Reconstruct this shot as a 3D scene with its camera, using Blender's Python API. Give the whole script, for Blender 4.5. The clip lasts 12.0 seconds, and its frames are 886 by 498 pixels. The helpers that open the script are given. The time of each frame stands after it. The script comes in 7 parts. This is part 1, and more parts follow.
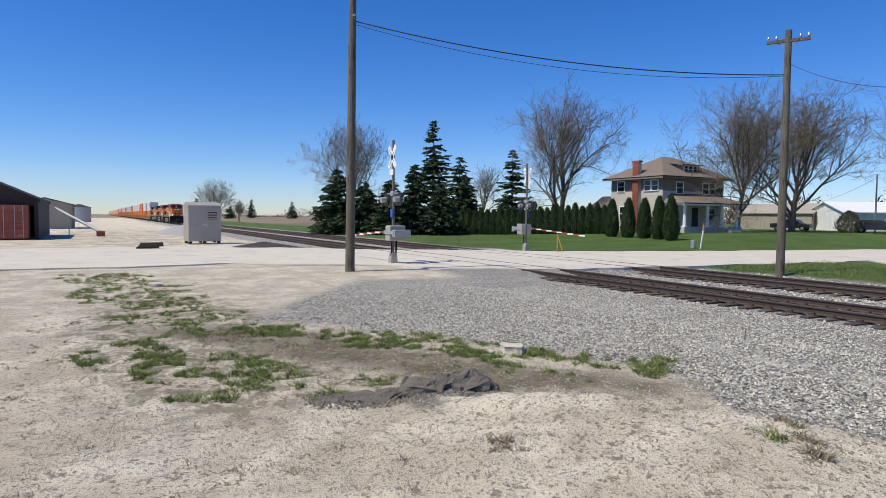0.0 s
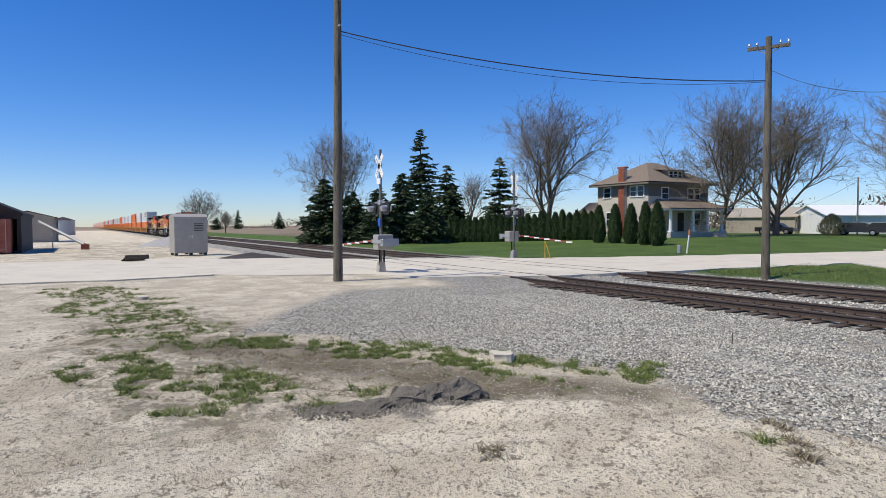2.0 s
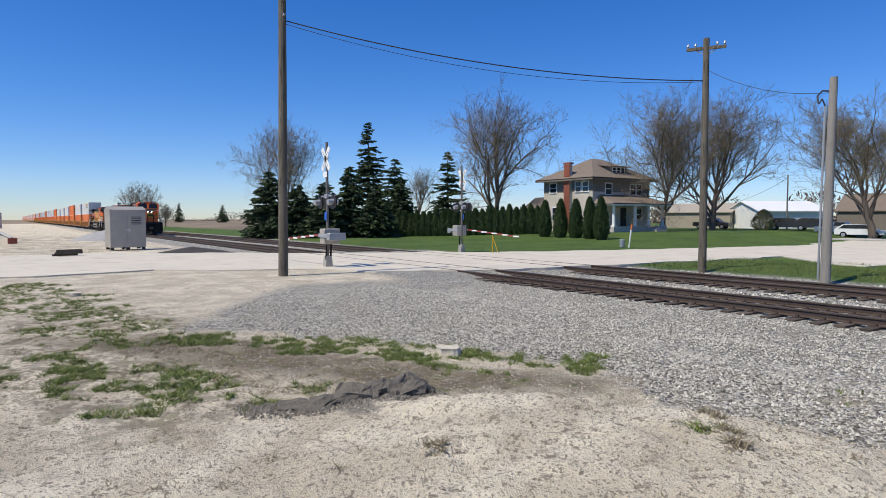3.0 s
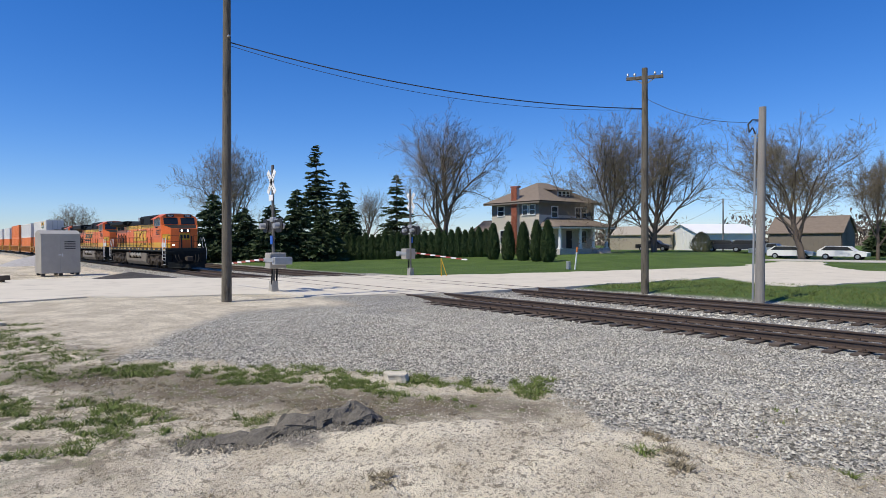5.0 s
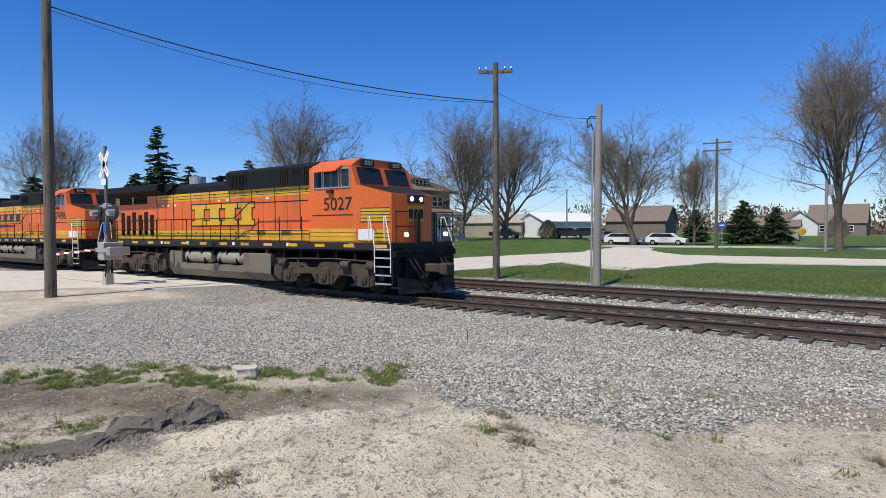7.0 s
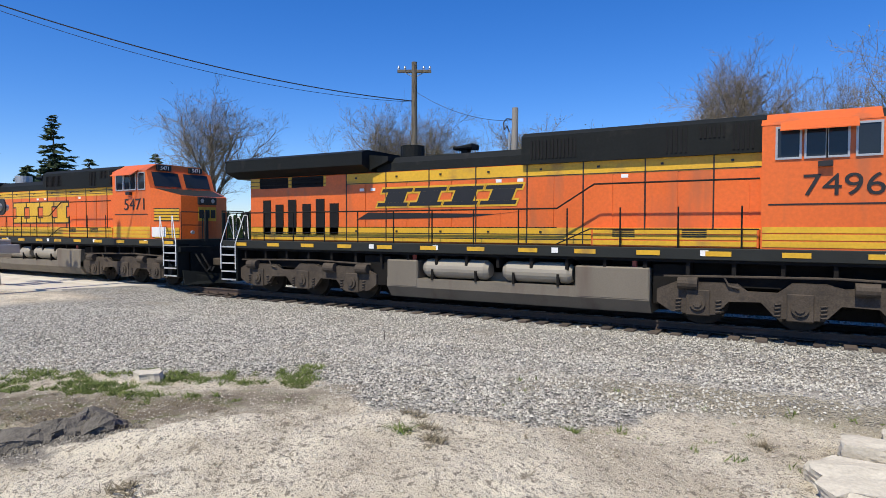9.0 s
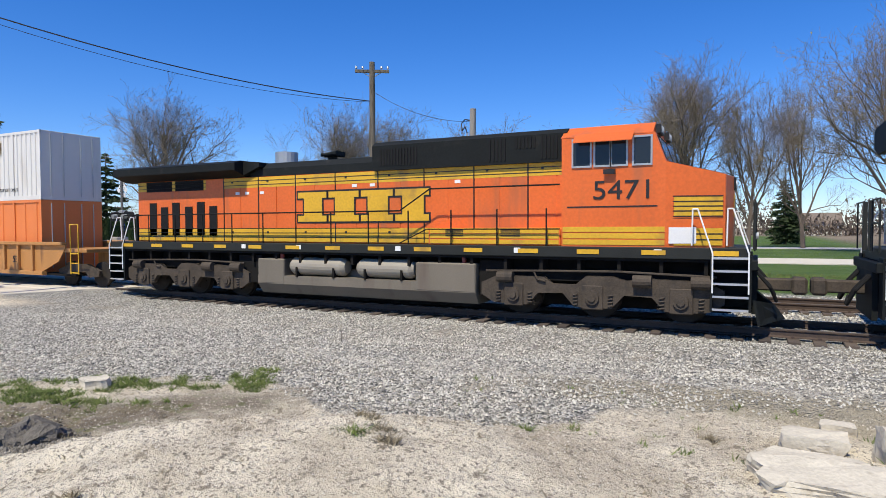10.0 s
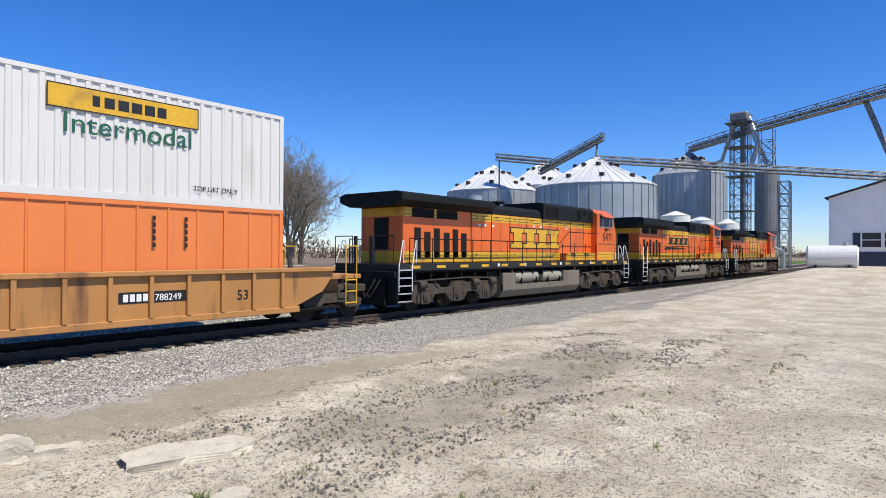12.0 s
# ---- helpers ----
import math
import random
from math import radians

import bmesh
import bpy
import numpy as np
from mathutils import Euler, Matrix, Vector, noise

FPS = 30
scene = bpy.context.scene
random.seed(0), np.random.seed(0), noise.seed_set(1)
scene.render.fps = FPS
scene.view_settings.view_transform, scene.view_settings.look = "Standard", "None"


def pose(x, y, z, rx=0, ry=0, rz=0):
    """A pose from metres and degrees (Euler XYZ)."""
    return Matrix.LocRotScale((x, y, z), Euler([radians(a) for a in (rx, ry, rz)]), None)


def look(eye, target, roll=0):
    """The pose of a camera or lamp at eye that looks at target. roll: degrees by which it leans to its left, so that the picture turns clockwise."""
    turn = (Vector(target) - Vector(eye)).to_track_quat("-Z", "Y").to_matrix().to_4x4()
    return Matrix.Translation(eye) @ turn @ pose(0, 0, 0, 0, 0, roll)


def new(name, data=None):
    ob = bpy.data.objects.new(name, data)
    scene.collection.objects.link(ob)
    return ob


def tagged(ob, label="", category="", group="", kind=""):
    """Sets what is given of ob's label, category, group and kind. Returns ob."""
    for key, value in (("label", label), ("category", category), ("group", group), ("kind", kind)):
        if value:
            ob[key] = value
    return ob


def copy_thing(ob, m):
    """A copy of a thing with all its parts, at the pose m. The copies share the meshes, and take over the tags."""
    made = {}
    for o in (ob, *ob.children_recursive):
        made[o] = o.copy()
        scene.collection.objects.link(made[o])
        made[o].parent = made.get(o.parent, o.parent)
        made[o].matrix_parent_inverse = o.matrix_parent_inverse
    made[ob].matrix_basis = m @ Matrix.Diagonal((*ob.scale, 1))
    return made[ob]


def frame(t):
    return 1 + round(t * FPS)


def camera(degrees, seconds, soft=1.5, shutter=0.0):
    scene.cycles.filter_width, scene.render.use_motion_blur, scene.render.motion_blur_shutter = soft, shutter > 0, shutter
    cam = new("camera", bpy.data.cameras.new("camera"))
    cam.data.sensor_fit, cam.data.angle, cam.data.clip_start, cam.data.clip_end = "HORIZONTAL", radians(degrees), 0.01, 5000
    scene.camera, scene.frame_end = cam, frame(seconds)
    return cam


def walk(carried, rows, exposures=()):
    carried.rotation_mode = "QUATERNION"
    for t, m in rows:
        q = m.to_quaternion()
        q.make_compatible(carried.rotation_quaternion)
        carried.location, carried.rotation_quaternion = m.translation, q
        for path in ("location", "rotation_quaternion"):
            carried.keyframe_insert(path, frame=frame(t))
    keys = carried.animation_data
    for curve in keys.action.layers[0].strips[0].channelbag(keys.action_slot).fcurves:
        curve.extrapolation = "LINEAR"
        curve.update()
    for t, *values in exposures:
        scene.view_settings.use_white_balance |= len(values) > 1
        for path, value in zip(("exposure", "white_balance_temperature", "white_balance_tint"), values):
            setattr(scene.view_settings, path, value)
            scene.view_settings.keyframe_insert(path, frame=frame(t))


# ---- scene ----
from mathutils import geometry

cam = camera(70.8, 12.0, soft=0.6)
PATH = [
    (0.0, -0.274, 0.153, 2.102, 61.16, -2.98, -0.5), (0.5, -0.282, 0.16, 2.104, 60.03, -1.51, -0.07), (1.0, -0.287, 0.161, 2.106, 60.14, -1.9, 0.62),
    (1.5, -0.282, 0.159, 2.107, 60.1, -2.52, 0.35), (2.0, -0.274, 0.157, 2.108, 60.04, -2.23, 0.26), (2.5, -0.283, 0.181, 2.109, 57.16, -2.26, -0.07),
    (4.5, -0.302, 0.226, 2.121, 53.23, -3.07, 0.51), (5.0, -0.312, 0.257, 2.137, 50.65, -0.7, 0.27), (5.5, -0.301, 0.268, 2.142, 48.06, -1.15, 0.66),
    (6.0, -0.287, 0.289, 2.142, 44.98, -1.36, 0.88), (6.5, -0.27, 0.3, 2.141, 40.72, -1.68, 0.53), (7.0, -0.258, 0.321, 2.139, 37.74, -1.88, 0.36),
    (7.5, -0.258, 0.325, 2.138, 35.65, -1.91, 0.27), (9.5, -0.227, 0.368, 2.138, 29.6, -1.98, -0.14), (10.0, -0.176, 0.374, 2.141, 26.68, -1.93, 0.16),
    (10.2, -0.119, 0.369, 2.143, 19.58, -2.01, -0.2), (10.3, -0.086, 0.381, 2.144, 13.76, -1.95, -0.92), (10.4, -0.032, 0.373, 2.145, 6.91, -1.94, -1.53),
    (10.5, 0.021, 0.375, 2.146, -1.06, -1.79, -1.81), (10.6, 0.076, 0.362, 2.145, -9.78, -1.32, -1.55), (10.7, 0.121, 0.348, 2.144, -18.62, -1.05, -1.22),
    (10.8, 0.165, 0.325, 2.144, -26.05, -0.9, -0.68), (10.9, 0.19, 0.302, 2.143, -31.69, -0.92, -0.51), (11.0, 0.204, 0.289, 2.142, -35.29, -0.83, -0.37),
    (11.2, 0.226, 0.271, 2.138, -42.31, -0.22, -0.21), (11.5, 0.244, 0.259, 2.133, -48.26, 0.33, 0.0), (12.0, 0.258, 0.261, 2.125, -51.55, 0.28, -0.28),
]
walk(cam, [(t, pose(x, y, z, 90 + p, r, w)) for t, x, y, z, w, p, r in PATH],
     exposures=[(0.0, 0.05), (5.0, 0.05), (7.5, 0.1), (9.5, 0.25), (12.0, 0.30)])

# ---- world and sun ----
SUN_AZ, SUN_EL = radians(182.0), radians(58.0)
world = bpy.data.worlds.new("sky")
scene.world = world
world.use_nodes = True
wn = world.node_tree.nodes
wn.clear()
sky = wn.new("ShaderNodeTexSky")
sky.sky_type, sky.sun_disc, sky.sun_elevation, sky.sun_rotation = "NISHITA", False, SUN_EL, SUN_AZ
sky.air_density, sky.dust_density, sky.ozone_density, sky.altitude = 1.0, 0.0, 4.0, 200
back = wn.new("ShaderNodeBackground")
back.inputs["Strength"].default_value = 0.108
wout = wn.new("ShaderNodeOutputWorld")
hue = wn.new("ShaderNodeHueSaturation")
hue.inputs["Saturation"].default_value = 1.32
tint = wn.new("ShaderNodeMix")
tint.data_type, tint.blend_type = "RGBA", "MULTIPLY"
tint.inputs["Factor"].default_value = 1.0
tint.inputs[7].default_value = (0.77, 0.87, 1.20, 1)
world.node_tree.links.new(sky.outputs["Color"], hue.inputs["Color"])
world.node_tree.links.new(hue.outputs["Color"], tint.inputs[6])
world.node_tree.links.new(tint.outputs[2], back.inputs["Color"])
world.node_tree.links.new(back.outputs["Background"], wout.inputs["Surface"])
sun = new("sun", bpy.data.lights.new("sun", "SUN"))
sun.data.energy, sun.data.angle, sun.data.color = 4.5, radians(0.53), (1.0, 0.92, 0.755)
SUN_DIR = Vector((math.sin(SUN_AZ) * math.cos(SUN_EL), math.cos(SUN_AZ) * math.cos(SUN_EL), math.sin(SUN_EL)))
sun.matrix_world = look(SUN_DIR * 50, (0, 0, 0))


# ---- materials ----
def mat(name, color, rough=0.7, metal=0.0, vary=0.25, scale=3.0, grain=40.0, bump=0.2, stain=None, stain_at=0.55, obrand=0.0, axis=None):
    """A surface with broad and fine variation, an optional stain colour, and fine relief. axis stretches the stains along z."""
    m = bpy.data.materials.new(name)
    m.use_nodes = True
    nt = m.node_tree
    n, li = nt.nodes, nt.links
    b = n["Principled BSDF"]
    b.inputs["Roughness"].default_value, b.inputs["Metallic"].default_value = rough, metal
    co = n.new("ShaderNodeTexCoord")
    mp = n.new("ShaderNodeMapping")
    mp.inputs["Scale"].default_value = (1, 1, 0.15) if axis == "z" else ((0.12, 1, 1) if axis == "x" else (1, 1, 1))
    li.new(co.outputs["Object"], mp.inputs["Vector"])
    big, fine = n.new("ShaderNodeTexNoise"), n.new("ShaderNodeTexNoise")
    big.inputs["Scale"].default_value, fine.inputs["Scale"].default_value = scale, grain
    big.inputs["Detail"].default_value, fine.inputs["Detail"].default_value = 5, 3
    li.new(mp.outputs["Vector"], big.inputs["Vector"])
    li.new(co.outputs["Object"], fine.inputs["Vector"])
    add = n.new("ShaderNodeMath")
    add.operation = "ADD"
    li.new(big.outputs["Fac"], add.inputs[0])
    li.new(fine.outputs["Fac"], add.inputs[1])
    ramp = n.new("ShaderNodeMapRange")
    ramp.inputs["From Min"].default_value, ramp.inputs["From Max"].default_value = 0.6, 1.4
    ramp.inputs["To Min"].default_value, ramp.inputs["To Max"].default_value = 1 - vary, 1 + vary
    li.new(add.outputs[0], ramp.inputs["Value"])
    val = ramp.outputs["Result"]
    if obrand:
        info = n.new("ShaderNodeObjectInfo")
        r2 = n.new("ShaderNodeMapRange")
        r2.inputs["To Min"].default_value, r2.inputs["To Max"].default_value = 1 - obrand, 1 + obrand
        li.new(info.outputs["Random"], r2.inputs["Value"])
        mu = n.new("ShaderNodeMath")
        mu.operation = "MULTIPLY"
        li.new(val, mu.inputs[0])
        li.new(r2.outputs["Result"], mu.inputs[1])
        val = mu.outputs[0]
    sc = n.new("ShaderNodeVectorMath")
    sc.operation = "SCALE"
    sc.inputs[0].default_value = color
    li.new(val, sc.inputs["Scale"])
    out = sc.outputs["Vector"]
    if stain:
        st = n.new("ShaderNodeTexNoise")
        st.inputs["Scale"].default_value, st.inputs["Detail"].default_value = scale * 1.7, 6
        li.new(mp.outputs["Vector"], st.inputs["Vector"])
        r3 = n.new("ShaderNodeMapRange")
        r3.inputs["From Min"].default_value, r3.inputs["From Max"].default_value = stain_at, stain_at + 0.15
        li.new(st.outputs["Fac"], r3.inputs["Value"])
        mx = n.new("ShaderNodeMix")
        mx.data_type = "RGBA"
        li.new(r3.outputs["Result"], mx.inputs["Factor"])
        li.new(out, mx.inputs[6])
        mx.inputs[7].default_value = (*stain, 1)
        out = mx.outputs[2]
    li.new(out, b.inputs["Base Color"])
    if bump:
        bp = n.new("ShaderNodeBump")
        bp.inputs["Strength"].default_value, bp.inputs["Distance"].default_value = bump, 0.02
        li.new(add.outputs[0], bp.inputs["Height"])
        li.new(bp.outputs["Normal"], b.inputs["Normal"])
    return m


def glow(name, color, strength):
    m = mat(name, color, 0.3, vary=0.05)
    b = m.node_tree.nodes["Principled BSDF"]
    b.inputs["Emission Color"].default_value, b.inputs["Emission Strength"].default_value = (*color, 1), strength
    return m


def glass(name, color=(0.02, 0.025, 0.03)):
    m = mat(name, color, 0.04, vary=0.1, bump=0.0)
    m.node_tree.nodes["Principled BSDF"].inputs["Specular IOR Level"].default_value = 0.35
    return m


ORANGE = mat("orange_paint", (0.66, 0.128, 0.018), 0.42, vary=0.16, scale=0.8, grain=14, bump=0.03, stain=(0.40, 0.115, 0.038), stain_at=0.56, axis="z")
YELLOW = mat("yellow_paint", (0.64, 0.37, 0.020), 0.45, vary=0.16, scale=0.9, grain=14, bump=0.03, stain=(0.38, 0.22, 0.04), stain_at=0.56)
GREENBLACK = mat("dark_hood_paint", (0.009, 0.011, 0.011), 0.68, vary=0.3, scale=1.2, grain=18, bump=0.04, stain=(0.022, 0.022, 0.02), stain_at=0.6)
SILLGREY = mat("sill_grey_paint", (0.024, 0.026, 0.024), 0.55, vary=0.25, scale=1.5, bump=0.05)
BLACK = mat("black_line_paint", (0.012, 0.012, 0.012), 0.5, vary=0.2)
TRUCK = mat("dusty_cast_steel", (0.072, 0.058, 0.045), 0.8, vary=0.4, scale=2.5, grain=30, bump=0.25, stain=(0.05, 0.043, 0.036), stain_at=0.54)
UNDER = mat("grimy_underframe", (0.012, 0.011, 0.010), 0.9, vary=0.4, scale=2.0, bump=0.3)
TANKGREY = mat("dusty_fuel_tank", (0.165, 0.142, 0.108), 0.65, vary=0.18, scale=1.2, bump=0.08, stain=(0.13, 0.1, 0.075), stain_at=0.56, axis="z")
CYLGREY = mat("air_reservoir_paint", (0.30, 0.27, 0.215), 0.5, vary=0.12, scale=1.5, bump=0.04, stain=(0.25, 0.22, 0.18), stain_at=0.62)
GLASS = glass("dark_window_glass")
SILVER = mat("bare_aluminium", (0.62, 0.62, 0.62), 0.35, 0.7, vary=0.1)
WHITE = mat("white_paint", (0.78, 0.78, 0.76), 0.5, vary=0.07, scale=1.0, bump=0.03)
RED = mat("red_paint", (0.30, 0.055, 0.04), 0.45)
LAMP = glow("headlight_lens", (1.0, 0.93, 0.8), 5.0)
MESHDARK = mat("dark_radiator_screen", (0.012, 0.012, 0.013), 0.8, vary=0.3, grain=90, bump=0.4)
WHEEL = mat("worn_wheel_steel", (0.035, 0.03, 0.026), 0.8, 0.0, vary=0.35)
WELL = mat("well_car_ochre_paint", (0.42, 0.20, 0.06), 0.6, vary=0.2, scale=1.2, bump=0.08, stain=(0.16, 0.075, 0.032), stain_at=0.57, axis="z")
CWHITE = mat("container_white_paint", (0.63, 0.625, 0.60), 0.5, vary=0.06, scale=0.7, bump=0.03, stain=(0.50, 0.47, 0.42), stain_at=0.62, axis="z")
CORANGE = mat("container_orange_paint", (0.70, 0.20, 0.05), 0.5, vary=0.08, scale=0.7, bump=0.03, stain=(0.52, 0.17, 0.07), stain_at=0.64, axis="z")
GREEN = mat("dark_green_lettering", (0.01, 0.10, 0.055), 0.5)
RAILSTEEL = mat("rusty_rail_steel", (0.075, 0.052, 0.04), 0.7, 0.2, vary=0.3, scale=4, bump=0.2)
RAILHEAD = mat("polished_rail_head", (0.16, 0.145, 0.13), 0.5, 0.6, vary=0.2)
TIE = mat("weathered_crosstie_wood", (0.085, 0.066, 0.052), 0.9, vary=0.35, scale=5, grain=60, bump=0.5, obrand=0.35, axis="x")
POLEWOOD = mat("weathered_pole_wood", (0.135, 0.117, 0.088), 0.9, vary=0.4, scale=6, grain=50, bump=0.8, stain=(0.06, 0.05, 0.037), stain_at=0.53, axis="z")
PALEWOOD = mat("pale_grey_pole_wood", (0.27, 0.25, 0.22), 0.9, vary=0.25, scale=6, grain=50, bump=0.5, axis="z")
WIRE = mat("black_cable", (0.012, 0.012, 0.012), 0.6)
GALV = mat("galvanised_steel", (0.42, 0.43, 0.43), 0.45, 0.55, vary=0.15, scale=1.5, bump=0.05)
BINROOF = mat("bright_bin_roof_steel", (0.66, 0.665, 0.66), 0.5, 0.25, vary=0.1, scale=0.4, bump=0.05)
BINWALL = mat("galvanised_bin_wall_steel", (0.40, 0.42, 0.44), 0.5, 0.5, vary=0.16, scale=0.4, bump=0.1)
ALUBOX = mat("brushed_aluminium_case", (0.40, 0.37, 0.32), 0.45, 0.2, vary=0.14, scale=2, bump=0.05)
BARK = mat("grey_brown_bark", (0.135, 0.105, 0.083), 0.95, vary=0.35, scale=3, grain=25, bump=0.7, axis="z")
TWIG = mat("bare_twigs", (0.215, 0.175, 0.125), 0.9, vary=0.3, scale=0.6)
BUD = mat("pale_spring_buds", (0.27, 0.235, 0.115), 0.9, vary=0.3, scale=0.6)
NEEDLE = mat("dark_pine_needles", (0.036, 0.060, 0.020), 0.85, vary=0.45, scale=0.9, bump=0.0)
CEDAR = mat("arborvitae_foliage", (0.036, 0.062, 0.014), 0.85, vary=0.45, scale=1.2, bump=0.0)
GRASSY = mat("spring_grass_blades", (0.115, 0.20, 0.035), 0.85, vary=0.45, scale=1.0, bump=0.0)
DRYGRASS = mat("dry_weeds", (0.20, 0.155, 0.085), 0.9, vary=0.4, scale=2.0, bump=0.0)
STONE = mat("limestone_block", (0.52, 0.475, 0.385), 0.9, vary=0.18, scale=4, grain=30, bump=0.5, stain=(0.36, 0.32, 0.25), stain_at=0.58)
GREYSTONE = mat("ballast_stone", (0.34, 0.33, 0.325), 0.9, vary=0.3, scale=6, bump=0.3)
CONCRETE = mat("concrete", (0.45, 0.43, 0.40), 0.9, vary=0.15, scale=2, bump=0.2)
STUCCO = mat("pale_grey_siding", (0.56, 0.505, 0.42), 0.85, vary=0.08, scale=1.0, bump=0.1)
UPPER = mat("dark_upper_shingle_siding", (0.19, 0.165, 0.14), 0.85, vary=0.12, scale=2.0, bump=0.2)
SHINGLE = mat("brown_asphalt_shingles", (0.18, 0.145, 0.115), 0.95, vary=0.2, scale=2.5, grain=20, bump=0.4)
BRICKRED = mat("red_brick", (0.33, 0.10, 0.055), 0.9, vary=0.2, scale=8, bump=0.3, obrand=0.2)
RUSTBOX = mat("faded_red_container", (0.30, 0.085, 0.055), 0.7, vary=0.25, scale=1.2, bump=0.15, stain=(0.42, 0.22, 0.16), stain_at=0.6)
DARKSHED = mat("dark_brown_metal_siding", (0.035, 0.026, 0.022), 0.7, vary=0.2)
TANMETAL = mat("tan_metal_siding", (0.36, 0.32, 0.26), 0.7, vary=0.1)
NAVY = mat("navy_wainscot_metal", (0.02, 0.03, 0.06), 0.5, vary=0.1)
PLASTICW = mat("white_poly_tank", (0.66, 0.66, 0.64), 0.5, vary=0.08)
BLUESIGN = mat("blue_sign_sheet", (0.01, 0.09, 0.42), 0.4, vary=0.05)
ASPHALT = mat("loose_dark_millings", (0.05, 0.045, 0.042), 0.95, vary=0.35, scale=5, bump=0.6)
CARDARK = mat("dark_car_paint", (0.03, 0.03, 0.035), 0.3, vary=0.1, bump=0)
RUBBER = mat("black_rubber", (0.015, 0.015, 0.015), 0.8, vary=0.2)
SOIL = mat("dark_damp_soil", (0.13, 0.117, 0.098), 0.95, vary=0.4, scale=6, grain=45, bump=0.9)


for dull in (GREENBLACK, UNDER, TRUCK, SILLGREY, RUBBER, MESHDARK, WHEEL):
    dull.node_tree.nodes["Principled BSDF"].inputs["Specular IOR Level"].default_value = 0.18


# ---- mesh helpers ----
def box(bm, x0, x1, y0, y1, z0, z1, bev=0.0):
    vs = bmesh.ops.create_cube(bm, size=1.0, matrix=Matrix.Translation(((x0 + x1) / 2, (y0 + y1) / 2, (z0 + z1) / 2)) @ Matrix.Diagonal((x1 - x0, y1 - y0, z1 - z0, 1)))["verts"]
    if bev:
        es = list({e for v in vs for e in v.link_edges})
        bmesh.ops.bevel(bm, geom=es, offset=bev, segments=1, affect="EDGES")


def rod(bm, a, b, r, r2=None, n=8):
    a, b = Vector(a), Vector(b)
    d = b - a
    m = Matrix.Translation((a + b) / 2) @ d.to_track_quat("Z", "Y").to_matrix().to_4x4()
    bmesh.ops.create_cone(bm, cap_ends=True, segments=n, radius1=r, radius2=r if r2 is None else r2, depth=d.length, matrix=m)


def pipe(bm, pts, r, n=6):
    for a, b in zip(pts, pts[1:]):
        rod(bm, a, b, r, n=n)


def prism(bm, profile, axis, lo, hi):
    """Extrudes a closed outline: along y it lies in x, z; along x it lies in y, z; along z it lies in x, y."""
    f = {"y": lambda p, t: (p[0], t, p[1]), "x": lambda p, t: (t, p[0], p[1]), "z": lambda p, t: (p[0], p[1], t)}[axis]
    a = [bm.verts.new(f(p, lo)) for p in profile]
    b = [bm.verts.new(f(p, hi)) for p in profile]
    bm.faces.new(a)
    bm.faces.new(b[::-1])
    for i in range(len(a)):
        j = (i + 1) % len(a)
        bm.faces.new((a[j], a[i], b[i], b[j]))


def done(name, bm, material, smooth=False):
    bmesh.ops.recalc_face_normals(bm, faces=bm.faces[:])
    me = bpy.data.meshes.new(name)
    bm.to_mesh(me)
    bm.free()
    me.materials.append(material)
    if smooth:
        for p in me.polygons:
            p.use_smooth = True
    return me


def part(name, bm, material, parent=None, label="", smooth=False):
    ob = new(name, done(name, bm, material, smooth))
    ob.parent = parent
    if label:
        ob["label"] = label
    return ob


def mesh_part(name, verts, faces, material, parent=None, label="", smooth=False):
    me = bpy.data.meshes.new(name)
    me.from_pydata(verts, [], faces)
    me.materials.append(material)
    if smooth:
        me.polygons.foreach_set("use_smooth", [True] * len(me.polygons))
    ob = new(name, me)
    ob.parent = parent
    if label:
        ob["label"] = label
    return ob


def boxes(name, items, material, parent=None, label="", bev=0.0):
    bm = bmesh.new()
    for it in items:
        box(bm, *it, bev=bev)
    return part(name, bm, material, parent, label)


def thing(name, label, category, group="", m=None):
    ob = new(name)
    if m is not None:
        ob.matrix_basis = m
    return tagged(ob, label, category, group)


def words(name, text, size, material, parent, m, label="", wide=1.0):
    """Flat lettering, as a thin mesh."""
    cu = bpy.data.curves.new(name, "FONT")
    cu.body, cu.size, cu.extrude, cu.align_x = text, size, 0.004, "CENTER"
    tmp = bpy.data.objects.new(name, cu)
    scene.collection.objects.link(tmp)
    me = bpy.data.meshes.new_from_object(tmp.evaluated_get(bpy.context.evaluated_depsgraph_get()))
    bpy.data.objects.remove(tmp)
    me.transform(Matrix.Diagonal((wide, 1, 1, 1)))
    me.materials.clear()
    me.materials.append(material)
    ob = new(name, me)
    ob.parent, ob.matrix_basis = parent, m
    if label:
        ob["label"] = label
    return ob


# ---- ground ----
def smooth(a, b, v):
    t = min(1.0, max(0.0, (v - a) / (b - a)))
    return t * t * (3 - 2 * t)


